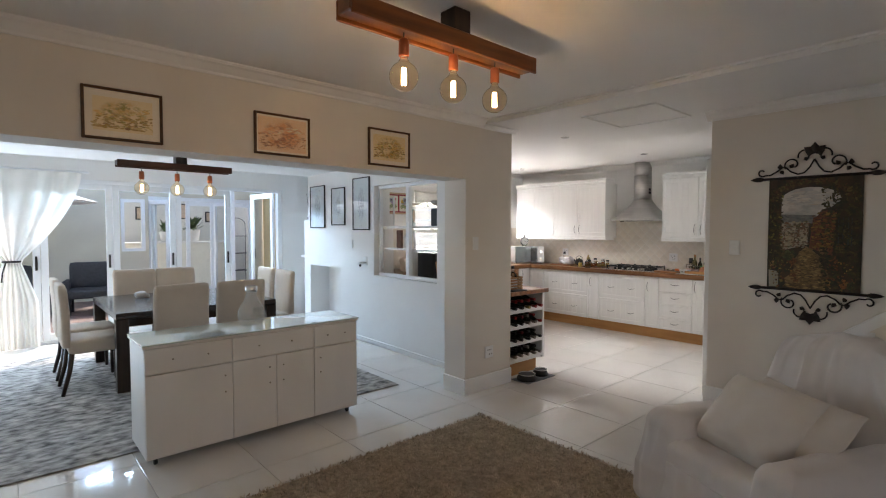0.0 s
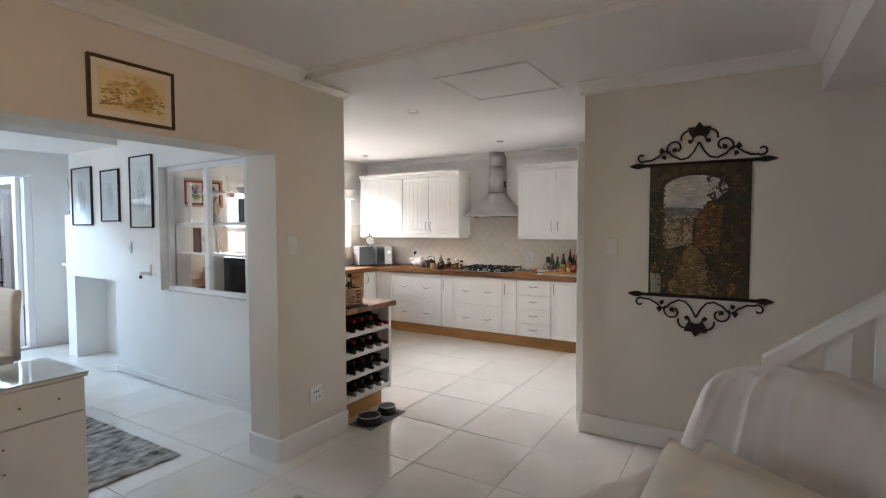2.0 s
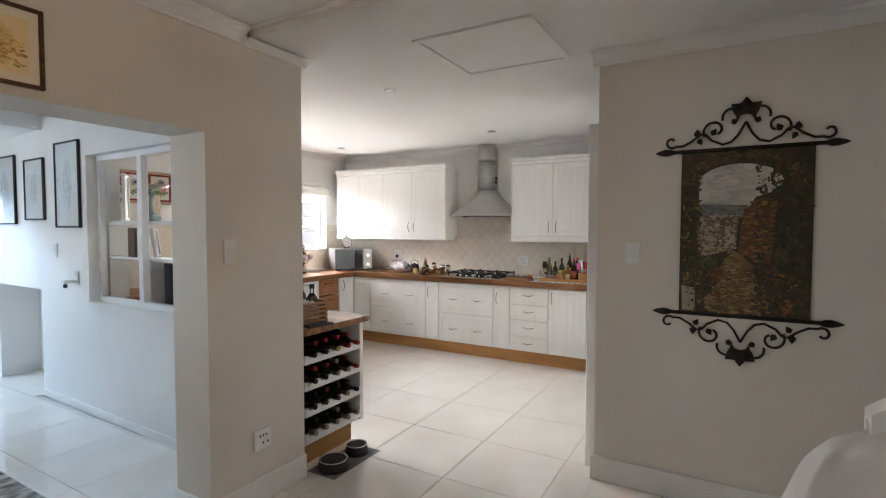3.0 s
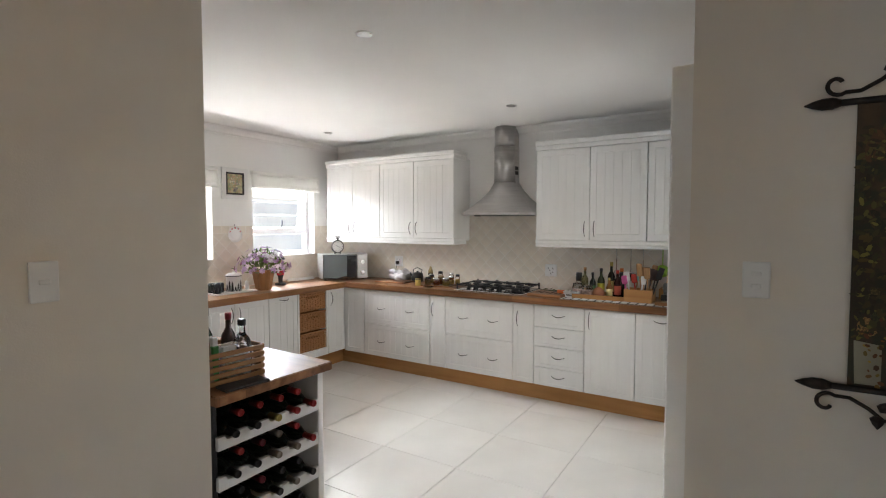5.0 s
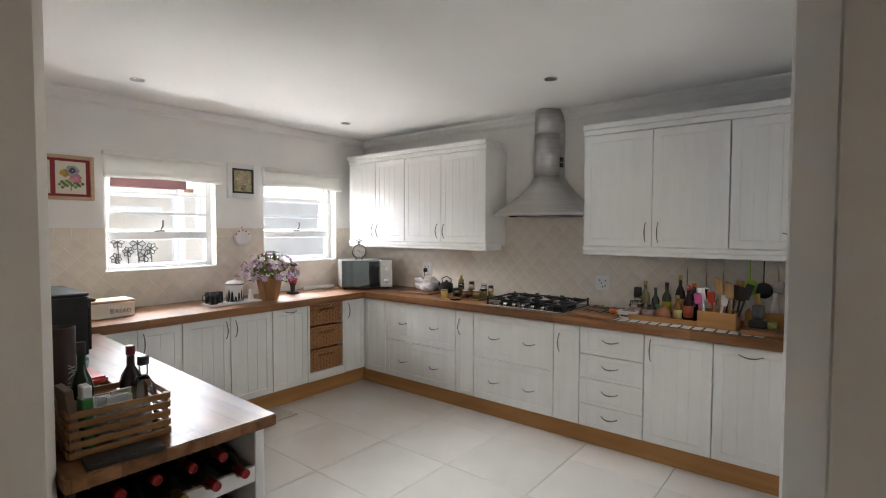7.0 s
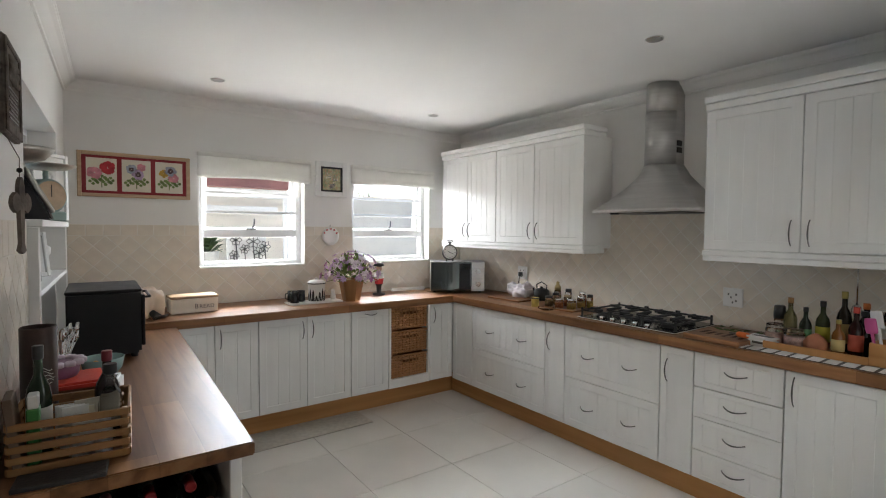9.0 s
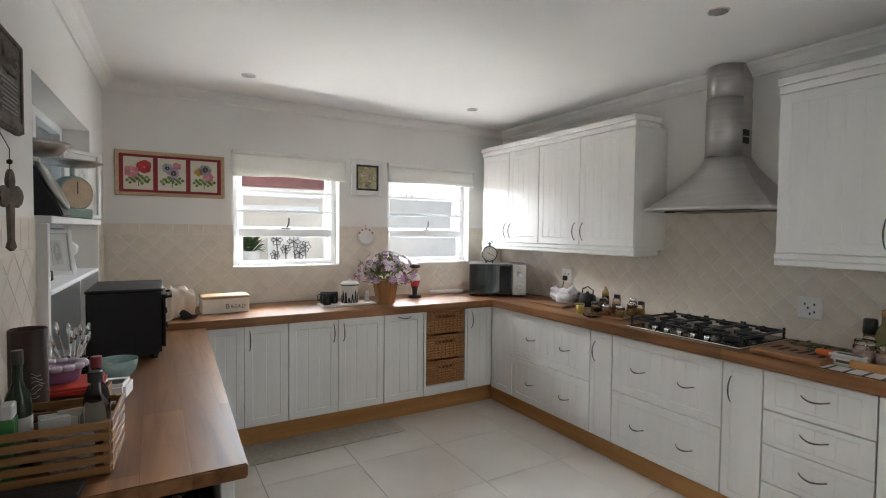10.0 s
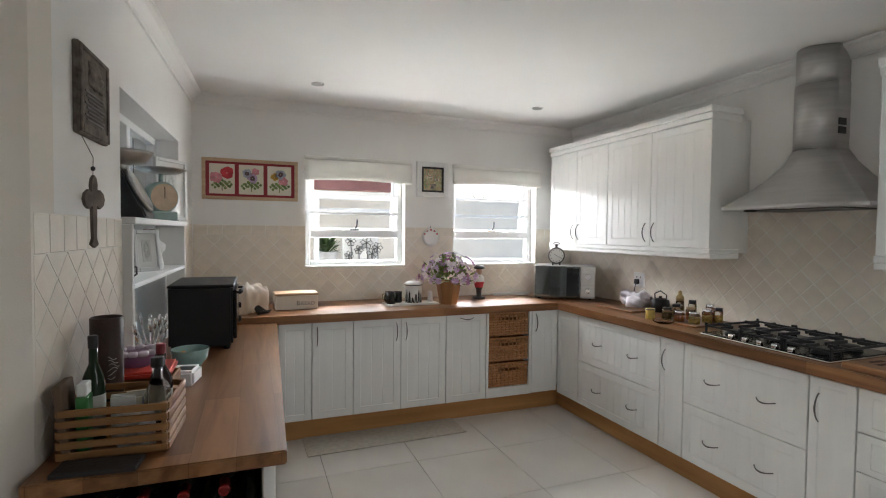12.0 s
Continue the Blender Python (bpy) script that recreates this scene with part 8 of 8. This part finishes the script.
# recess beside the chimney breast
ms = thing("mantel_shelf", (5.60, 8.37, 1.03), "small white painted shelf beside the chimney breast", "shelf")
part("board", boxes((-0.06, 0.10, 0.0, 0.14, 0, 0.03), bev=0.003), TRIM, ms)
rb = thing("wood_blocks", (5.70, 8.56, 0), "stack of pale wooden logs on the floor", "logs")
for k, (x, y, h) in enumerate(((0, 0, 0.30), (0.09, 0.03, 0.33), (0.04, 0.10, 0.28))):
    part("log", lathe([(0.045, 0), (0.046, h), (0.04, h + 0.004), (0.001, h + 0.004)], 10, at=(x, y, 0)), PINE, rb)
rtr = thing("wifi_router", (5.73, 8.57, 0.334), "black router with two upright aerials", "router")
part("case", boxes((-0.07, 0.09, -0.03, 0.06, 0, 0.13), bev=0.01, seg=2), BLACK, rtr)
for x in (-0.05, 0.07):
    part("aerial", tube([(x, 0.0, 0.12), (x, 0.0, 0.36)], 0.007, 6), BLACK, rtr)
tw = thing("bird_ornament", (5.60, 8.30, 1.62), "dark twig and bird ornament on the ledge", "ornament")
part("bird", softbox(0.05, 0.035, 0.03, 0.025, 6, 0.008, 3, at=(0, 0, 0.035)), BLACK, tw)
part("twig", tube([(0, 0, 0.03), (-0.02, 0.02, 0.2), (-0.05, 0.03, 0.42)], 0.005, 6, taper=[1, 0.8, 0.3]), BROWN, tw)
part("twig", tube([(0.01, 0, 0.03), (0.03, 0.0, 0.16), (0.02, 0.02, 0.30)], 0.004, 6, taper=[1, 0.8, 0.3]), BROWN, tw)


# ---- outside ----
PAVE = mat("brick_red_paving", (0.22, 0.15, 0.125), 0.85, var=0.25, scale=8, bump=0.06)
RENDER = mat("white_rendered_wall", (0.70, 0.69, 0.67), 0.85, var=0.05, scale=2, bump=0.04)
YELLOW = mat("yellow_rendered_wall", (0.62, 0.50, 0.28), 0.85, var=0.06, scale=2, bump=0.04)
setting("ground", boxes((-60, 70, -60, 90, -0.5, -0.16)), mat("garden_ground", (0.13, 0.12, 0.075), 0.95, var=0.4, scale=0.8), "dry garden ground", "ground")
setting("pavement_patio", boxes((-6, 12, 9.27, 22, -0.158, -0.03)), PAVE, "reddish brick patio paving", "paving")
# unseen yard surface, made pale so that it throws light into the kitchen
setting("pavement_yard", boxes((6.15, 14, 7.062, 9.268, -0.158, -0.03)), mat("pale_bounce_paving", (0.52, 0.50, 0.46), 0.85, var=0.12, scale=3, bump=0.06), "unseen yard paving made pale to bounce light", "paving")


def wing():
    w = thing("house_wing", (3.5, 13.6, -0.03), "pale rendered house wing with white glazed doors across the patio", "house")
    ROOM = mat("cream_room_wall", (0.74, 0.71, 0.63), 0.9, var=0.03)
    part("wall", boxes((-6, 0.36, 0, 0.2, 0, 2.9), (0.82, 0.88, 0, 0.2, 0, 2.9), (3.24, 3.44, 0, 0.2, 0, 2.9), (0.36, 0.82, 0, 0.2, 0, 1.02), (0.36, 0.82, 0, 0.2, 2.16, 2.9), (0.88, 3.24, 0, 0.2, 2.24, 2.9)), CREAMREND, w)
    part("room_wall", boxes((0.2, 3.5, 2.4, 2.5, 0, 2.6), (0.1, 0.2, 0.2, 2.5, 0, 2.6), (3.44, 3.54, 0.2, 2.5, 0, 2.6)), ROOM, w)
    part("room_floor", boxes((0.2, 3.44, 0.2, 2.4, 0.0, 0.02)), FLOOR_TILE, w)
    part("roof", boxes((-6.2, 3.6, -0.35, 0.5, 2.9, 3.05)), mat("burgundy_roof", (0.14, 0.045, 0.04), 0.7, var=0.2), w)
    part("door_head", boxes((0.88, 3.24, 0.03, 0.13, 2.15, 2.238), bev=0.004), FRAME_WHITE, w)

    def leaf(x, y, a, lw=0.62):
        t = 0.085
        d = part("door", boxes((0, t, -0.03, 0.03, 0, 2.14), (lw - t, lw, -0.03, 0.03, 0, 2.14), (t, lw - t, -0.03, 0.03, 0, 0.14), (t, lw - t, -0.03, 0.03, 2.05, 2.14), bev=0.004), FRAME_WHITE, w)
        d.matrix_basis = pose(x, y, 0.002, 0, 0, a)
        part("pane", boxes((t, lw - t, -0.003, 0.003, 0.14, 2.05)), PANE, d).visible_shadow = False

    for x, y, a in ((0.90, 0.08, -62), (0.98, 0.08, -55), (1.66, 0.08, 0), (2.28, 0.06, -72), (2.57, 0.08, 0)):
        leaf(x, y, a)
    wf = part("window", boxes((0.36, 0.43, 0.02, 0.10, 1.02, 2.16), (0.75, 0.82, 0.02, 0.10, 1.02, 2.16), (0.43, 0.75, 0.02, 0.10, 1.02, 1.09), (0.43, 0.75, 0.02, 0.10, 2.09, 2.16)), FRAME_WHITE, w)
    part("pane", boxes((0.43, 0.75, 0.055, 0.06, 1.09, 2.09)), PANE, wf).visible_shadow = False
    part("inner_counter", boxes((0.4, 3.0, 1.0, 1.5, 0.02, 1.15)), ROOM, w)
    part("counter_top", boxes((0.35, 3.05, 0.95, 1.52, 1.15, 1.19), bev=0.005), RENDER, w)
    for x, z, pw, ph in ((1.05, 1.75, 0.22, 0.34), (1.95, 1.78, 0.34, 0.42), (2.75, 1.7, 0.26, 0.3)):
        fr = part("wall_picture", boxes((x, x + pw, 2.372, 2.398, z, z + ph), bev=0.004), FRAME_BLACK, w)
        part("print", boxes((x + 0.03, x + pw - 0.03, 2.369, 2.372, z + 0.03, z + ph - 0.03)), DIAL, fr)


CREAMREND = mat("cream_rendered_wall", (0.62, 0.57, 0.46), 0.85, var=0.06, scale=2, bump=0.04)
wing()
setting("wall_patio", boxes((6.95, 7.15, 9.92, 13.58, -0.03, 2.9)), YELLOW, "yellow rendered patio wall", "wall")
# unseen dark layer, added to soak up lamp light bouncing off the outer wall
setting("wall_kitchen_dark_skin", boxes((6.152, 6.56, 7.064, 7.075, -0.03, 2.75), (7.393, 7.839, 7.064, 7.075, -0.03, 2.75), (8.69, 9.29, 7.064, 7.075, -0.03, 2.75), (6.56, 7.393, 7.064, 7.075, -0.03, 1.177), (7.839, 8.69, 7.064, 7.075, -0.03, 1.177), (6.56, 7.393, 7.064, 7.075, 2.033, 2.75), (7.839, 8.69, 7.064, 7.075, 2.033, 2.75)), mat("unseen_dark_skin", (0.09, 0.08, 0.07), 0.9, var=0.3, scale=9, bump=0.1), "unseen dark skin added outside the kitchen against lamp bounce")
GREYREND = mat("pale_rendered_wall", (0.84, 0.77, 0.67), 0.85, var=0.06, scale=2, bump=0.04)
setting("wall_neighbour", boxes((6.2, 14, 9.7, 9.9, -0.03, 2.0)), GREYREND, "pale rendered boundary wall", "wall")
setting("trim_wall_coping", boxes((6.2, 8.5, 9.67, 9.93, 2.0, 2.05), bev=0.01), mat("terracotta_coping", (0.46, 0.24, 0.17), 0.85, var=0.15, scale=9, bump=0.05), "terracotta coping on the boundary wall", "coping")



def veranda():
    o = thing("veranda", (6.3, 8.6, -0.03), "open veranda with a burgundy fascia and white posts", "veranda")
    part("roof", boxes((-0.1, 1.6, 0.0, 0.75, 2.33, 2.38)), GREYREND, o)
    part("fascia", boxes((-0.1, 1.6, -0.05, 0.0, 1.98, 2.33), bev=0.004), mat("burgundy_fascia", (0.17, 0.07, 0.065), 0.5, var=0.1), o)
    part("beam", boxes((-0.1, 1.6, 0.10, 0.18, 1.88, 1.98), bev=0.004), FRAME_WHITE, o)
    part("beam", boxes((-0.1, 1.6, 0.62, 0.70, 1.74, 1.80), bev=0.004), FRAME_WHITE, o)
    for x in (0.0, 0.54, 1.52):
        part("post", boxes((x, x + 0.06, 0.11, 0.17, 0.0, 1.88), bev=0.004), FRAME_WHITE, o)
    part("roof_post", boxes((-0.08, -0.02, 0.02, 0.08, 0.0, 2.33), (1.54, 1.6, 0.02, 0.08, 0.0, 2.33)), FRAME_WHITE, o)


veranda()


def garden_screen():
    g = thing("garden_screen", (7.43, 8.95, -0.03), "pale garden panel with grey iron flowers", "garden screen")
    part("panel", boxes((-0.22, 0.24, 0.0, 0.02, 0.72, 1.48), bev=0.004), RENDER, g)
    for x in (-0.20, 0.20):
        part("leg", boxes((x - 0.02, x + 0.02, 0.0, 0.03, 0.0, 0.72)), DARKWICK, g)
    for k, (x, z, r) in enumerate(((-0.12, 1.38, 0.07), (0.08, 1.36, 0.085), (0.22, 1.30, 0.07), (-0.02, 1.27, 0.06), (0.15, 1.22, 0.08), (-0.14, 1.20, 0.06))):
        for q in range(6):
            a = q * math.pi / 3 + k
            c, d = math.cos(a), math.sin(a)
            part("petal", tube([(x, -0.02, z), (x + r * (0.6 * c - 0.35 * d), -0.025, z + r * (0.6 * d + 0.35 * c)), (x + r * c, -0.03, z + r * d), (x + r * (0.6 * c + 0.35 * d), -0.025, z + r * (0.6 * d - 0.35 * c)), (x, -0.02, z)], 0.006, 5), PEWTER, g)
        part("stem", tube([(x, -0.015, z), (x + 0.02, -0.015, (z + 0.75) / 2), (x * 0.6, -0.015, 0.75)], 0.006, 5), PEWTER, g)


DARKWICK = mat("dark_wicker_outdoor", (0.035, 0.035, 0.04), 0.7, var=0.3, scale=40, bump=0.08)
garden_screen()
bxs = thing("garden_chest", (7.05, 9.2, -0.03), "white garden chest by the boundary wall", "chest")
part("body", boxes((-0.2, 0.2, -0.15, 0.15, 0.0, 0.95), bev=0.01), RENDER, bxs)
part("lid", boxes((-0.22, 0.22, -0.17, 0.17, 0.952, 1.0), bev=0.01), RENDER, bxs)


def spiky_plant(x, y, z):
    p = thing("spiky_plant", (x, y, z), "pale spiky plant rising over the boundary wall", "plant")
    part("stem", tube([(0, 0, 0), (0.02, 0, 0.9), (0, 0, 1.95)], 0.05, 8, taper=[1, 0.8, 0.6]), BROWN, p)
    bm = bmesh.new()
    r = random.Random(17)
    for i in range(70):
        a, e, ln = r.uniform(0, 6.28), r.uniform(-0.2, 1.4), r.uniform(0.3, 0.55)
        d = Vector((math.cos(a) * math.cos(e), math.sin(a) * math.cos(e), math.sin(e)))
        base = Vector((0, 0, 1.93))
        sd = d.cross(Vector((0.1, 0.2, 1))).normalized() * 0.022
        bm.faces.new([bm.verts.new(v) for v in (base - sd * 0.5, base + d * ln * 0.4 - sd, base + d * ln, base + d * ln * 0.4 + sd)])
    part("leaves", bm, mat("pale_green_blades", (0.30, 0.34, 0.24), 0.5, var=0.3, scale=12), p)


spiky_plant(9.9, 10.6, -0.16)
pr = thing("patio_roof", (4.9, 10.2, 2.36), "dark timber patio roof over the paving", "patio roof")
part("deck", boxes((-0.2, 0.84, -0.92, 2.75, 0.06, 0.10)), DARK_WOOD, pr)
for k in range(3):
    part("rafter", boxes((-0.15 + k * 0.41, -0.09 + k * 0.41, -0.92, 2.75, 0.0, 0.06)), DARK_WOOD, pr)
part("post", boxes((0.72, 0.80, 1.8, 1.88, -2.39, 0.0)), FRAME_WHITE, pr)


def pot_plant(x, y, z, s, seed):
    p = thing("potted_plant", (x, y, z), "leafy green plant in a pale pot", "plant", "patio plants")
    part("pot", lathe([(0.10 * s, 0), (0.14 * s, 0.24 * s), (0.15 * s, 0.25 * s), (0.12 * s, 0.24 * s)], 16), RENDER, p)
    bm = bmesh.new()
    r = random.Random(seed)
    for i in range(46):
        a, e, ln = r.uniform(0, 6.28), r.uniform(0.2, 1.3), r.uniform(0.2, 0.45) * s
        base = Vector((0, 0, 0.22 * s))
        d = Vector((math.cos(a) * math.cos(e), math.sin(a) * math.cos(e), math.sin(e)))
        tip = base + d * ln + Vector((0, 0, -0.25 * ln * math.cos(e)))
        sd = d.cross(Vector((0, 0, 1))).normalized() * 0.03 * s
        m = base.lerp(tip, 0.55) + Vector((0, 0, 0.05 * s))
        q = [bm.verts.new(v) for v in (base, m + sd, tip, m - sd)]
        bm.faces.new(q)
    part("leaves", bm, LEAF, p)


pot_plant(4.98, 14.8, 1.16, 1.0, 1)
pot_plant(5.62, 14.85, 1.16, 1.25, 2)
pot_plant(7.05, 9.2, 0.972, 0.95, 3)



def outdoor_chair(x, y, rz):
    c = thing("patio_chair", (x, y, -0.03), "dark woven patio armchair on the paving", "chair", "patio chairs", rz=rz)
    part("seat", softbox(0.32, 0.32, 0.08, 0.05, 6, 0.004, 1, at=(0, 0, 0.36)), DARKWICK, c)
    part("backrest", softbox(0.32, 0.06, 0.28, 0.05, 6, 0.004, 2, at=(0, 0.3, 0.62)), DARKWICK, c)
    for s in (-1, 1):
        part("arm", softbox(0.05, 0.3, 0.26, 0.045, 6, 0.004, 3, at=(s * 0.34, 0, 0.34)), DARKWICK, c)
        for yy in (-0.26, 0.26):
            part("leg", tube([(s * 0.28, yy, 0.3), (s * 0.28, yy, 0.0)], 0.025), DARKWICK, c)


outdoor_chair(2.1, 11.4, 20)
outdoor_chair(3.1, 11.9, -10)
umb = thing("parasol", (2.0, 12.2, -0.03), "white patio parasol on a pole", "parasol")
part("pole", tube([(0, 0, 0), (0, 0, 2.35)], 0.025), FRAME_WHITE, umb)
part("canopy", lathe([(1.3, 2.0), (0.7, 2.2), (0.05, 2.42), (0.001, 2.43), (0.05, 2.40), (0.7, 2.17), (1.29, 1.97)], 8, smooth=False), LINEN, umb)
part("base", lathe([(0.25, 0), (0.25, 0.06), (0.04, 0.09), (0.03, 0.2)], 20), DARKWICK, umb)

shelf = thing("iron_plant_stand", (6.55, 14.35, -0.01), "black iron scroll plant stand behind the glazed doors", "plant stand")
for x in (-0.22, 0.22):
    part("post", tube([(x, 0, 0), (x, 0, 1.6)], 0.007), IRON, shelf)
for z in (0.4, 0.85, 1.3):
    part("shelf", boxes((-0.22, 0.22, -0.12, 0.12, z, z + 0.015)), IRON, shelf)
part("scroll", tube([(0.22 * math.cos(a), 0, 1.6 + 0.18 * math.sin(a)) for a in [math.pi * k / 12 for k in range(13)]], 0.007), IRON, shelf)


# ---- tiles: floor, then walls ----
def clip(poly, x0, x1, y0, y1):
    for ax, lim, sgn in ((0, x0, 1), (0, x1, -1), (1, y0, 1), (1, y1, -1)):
        out = []
        for i in range(len(poly)):
            a, b = poly[i], poly[(i + 1) % len(poly)]
            ia, ib = (a[ax] - lim) * sgn >= 0, (b[ax] - lim) * sgn >= 0
            if ia:
                out.append(a)
            if ia != ib:
                t = (lim - a[ax]) / (b[ax] - a[ax])
                out.append((a[0] + t * (b[0] - a[0]), a[1] + t * (b[1] - a[1])))
        poly = out
        if len(poly) < 3:
            return []
    return poly


def area(p):
    return abs(sum(p[i][0] * p[(i + 1) % len(p)][1] - p[(i + 1) % len(p)][0] * p[i][1] for i in range(len(p)))) / 2


def tile_mesh(name, poly, t, m, chamfer=0.0015):
    """A tile lying in xy, its face at z = 0, with a small chamfer."""
    bm = bmesh.new()
    cx, cy = sum(p[0] for p in poly) / len(poly), sum(p[1] for p in poly) / len(poly)
    a = [bm.verts.new((x, y, -t)) for x, y in poly]
    b = [bm.verts.new((x, y, -chamfer)) for x, y in poly]
    c = []
    for x, y in poly:
        d = math.hypot(x - cx, y - cy) or 1
        c.append(bm.verts.new((x - (x - cx) / d * chamfer * 1.4, y - (y - cy) / d * chamfer * 1.4, 0)))
    n = len(poly)
    for i in range(n):
        j = (i + 1) % n
        bm.faces.new((a[i], a[j], b[j], b[i]))
        bm.faces.new((b[i], b[j], c[j], c[i]))
    bm.faces.new(c)
    bmesh.ops.recalc_face_normals(bm, faces=bm.faces[:])
    return mesh_of(name, bm, m)


PITCH, G = 0.576, 0.0013
OX, OY = 7.15, 5.168
ROOMS = [(0.2, TAP_X, -1.5, SOUTH_Y), (0.2, 5.63, SOUTH_Y, 4.43), (5.63, HOB_X, SOUTH_Y, WIN_Y), (0.2, 5.44, 4.43, 9.07), (5.44, 5.97, 7.2, 9.07)]
full_floor = None
for i in range(-13, 5):
    for j in range(-12, 8):
        x, y = OX + i * PITCH, OY + j * PITCH
        sq = [(x + G, y + G), (x + PITCH - G, y + G), (x + PITCH - G, y + PITCH - G), (x + G, y + PITCH - G)]
        pieces = [q for q in (clip(sq, *r) for r in ROOMS) if len(q) > 2]
        tot = sum(area(q) for q in pieces)
        if tot < 0.002:
            continue
        if tot > area(sq) * 0.999:
            pieces = [sq]
        for q in pieces:
            if area(q) < 0.001:
                continue
            if q is sq:
                if full_floor is None:
                    h = PITCH / 2 - G
                    full_floor = tile_mesh("tile", [(-h, -h), (h, -h), (h, h), (-h, h)], 0.008, FLOOR_TILE, 0.0012)
                ob = new("tile", full_floor)
                ob.location = (x + PITCH / 2, y + PITCH / 2, 0)
            else:
                ob = new("tile", tile_mesh("tile", q, 0.008, FLOOR_TILE, 0.0008))
            ob.parent = floor


def tiled_wall(name, m, regions, label, top_row=None):
    """Glazed tiles set diagonally over pale grout; m maps wall (u, v) to the room; regions in (u0, u1, v0, v1)."""
    base = bmesh.new()
    allr = regions + ([top_row] if top_row else [])
    for u0, u1, v0, v1 in allr:
        cube(base, u0, u1, v0, v1, 0.0005, 0.004)
    g = setting(name, base, WALL_GROUT, label, "wall tiles")
    g.matrix_basis = m
    s, gap = 0.1, 0.0052
    hd = s / math.sqrt(2)
    k = hd - gap * 0.7
    diamond = [(k, 0), (0, k), (-k, 0), (0, -k)]
    shared = tile_mesh("tile", diamond, 0.004, WALL_TILE, 0.0012)
    U0, U1 = min(r[0] for r in regions), max(r[1] for r in regions)
    V0, V1 = min(r[2] for r in regions), max(r[3] for r in regions)
    for a in range(int((U1 - U0) / hd) + 3):
        for b in range(int((V1 - V0) / hd) + 3):
            if (a + b) % 2:
                continue
            cu, cv = U0 + a * hd, V1 - b * hd
            d = [(cu + x, cv + y) for x, y in diamond]
            ps = [q for q in (clip(d, *r) for r in regions) if len(q) > 2 and area(q) > 0.0001]
            tot = sum(area(q) for q in ps)
            if tot > area(d) * 0.99:
                ob = new("tile", shared)
                ob.location = (cu, cv, 0.0050)
                ob.parent = g
            else:
                for q in ps:
                    ob = new("tile", tile_mesh("tile", q, 0.0035, WALL_TILE, 0.0008))
                    ob.location = (0, 0, 0.0050)
                    ob.parent = g
    if top_row:
        u0, u1, v0, v1 = top_row
        n = max(1, round((u1 - u0) / 0.1))
        w = (u1 - u0) / n
        sq = tile_mesh("tile", [(-w / 2 + gap / 2, -(v1 - v0) / 2 + gap / 2), (w / 2 - gap / 2, -(v1 - v0) / 2 + gap / 2), (w / 2 - gap / 2, (v1 - v0) / 2 - gap / 2), (-w / 2 + gap / 2, (v1 - v0) / 2 - gap / 2)], 0.004, WALL_TILE, 0.0012)
        for i in range(n):
            ob = new("tile", sq)
            ob.location = (u0 + w * (i + 0.5), (v0 + v1) / 2, 0.0050)
            ob.parent = g


def wall_map(origin, u):
    """Local x runs along u, y up, z out of the wall."""
    u = Vector((*u, 0)).normalized()
    v = Vector((0, 0, 1))
    w = u.cross(v)
    return Matrix(((u.x, v.x, w.x, origin[0]), (u.y, v.y, w.y, origin[1]), (u.z, v.z, w.z, origin[2]), (0, 0, 0, 1)))


LOW, MID, TOPZ = 0.902, 1.432, 1.51
tiled_wall("wall_tiles_north", wall_map((kx(WIN_Y), WIN_Y, 0), (1, 0)),
           [(0.008, 0.815, LOW, MID), (0.815, 1.642, LOW, 1.178), (1.642, 2.094, LOW, MID), (2.094, 2.939, LOW, 1.178), (2.939, 3.335, LOW, MID)], "beige diagonal wall tiles under the windows")
for a, b in ((0.008, 0.815), (1.642, 2.094), (2.939, 3.335)):
    tiled_wall("wall_tiles_border", wall_map((kx(WIN_Y), WIN_Y, 0), (1, 0)), [(a, b, MID, MID + 0.001)], "straight beige border tiles", (a, b, MID + 0.0012, TOPZ))
tiled_wall("wall_tiles_east", wall_map((HOB_X, WIN_Y, 0), (0, -1)), [(0.008, WIN_Y - 4.995, LOW, 1.355), (WIN_Y - 4.995, WIN_Y - 4.135, LOW, 1.70), (WIN_Y - 4.135, WIN_Y - 2.672, LOW, 1.355)], "beige diagonal wall tiles behind the hob")
tiled_wall("wall_tiles_west", wall_map((kx(4.29), 4.29, 0), (SKEW, 1)), [(0.0, 0.765, 0.862, 1.40)], "beige diagonal wall tiles beside the counter", (0.0, 0.765, 1.40, 1.51))
tiled_wall("wall_tiles_corner", wall_map((kx(6.345), 6.345, 0), (SKEW, 1)), [(0.0, 0.50, LOW, MID)], "beige diagonal wall tiles in the corner", (0.0, 0.50, MID, TOPZ))
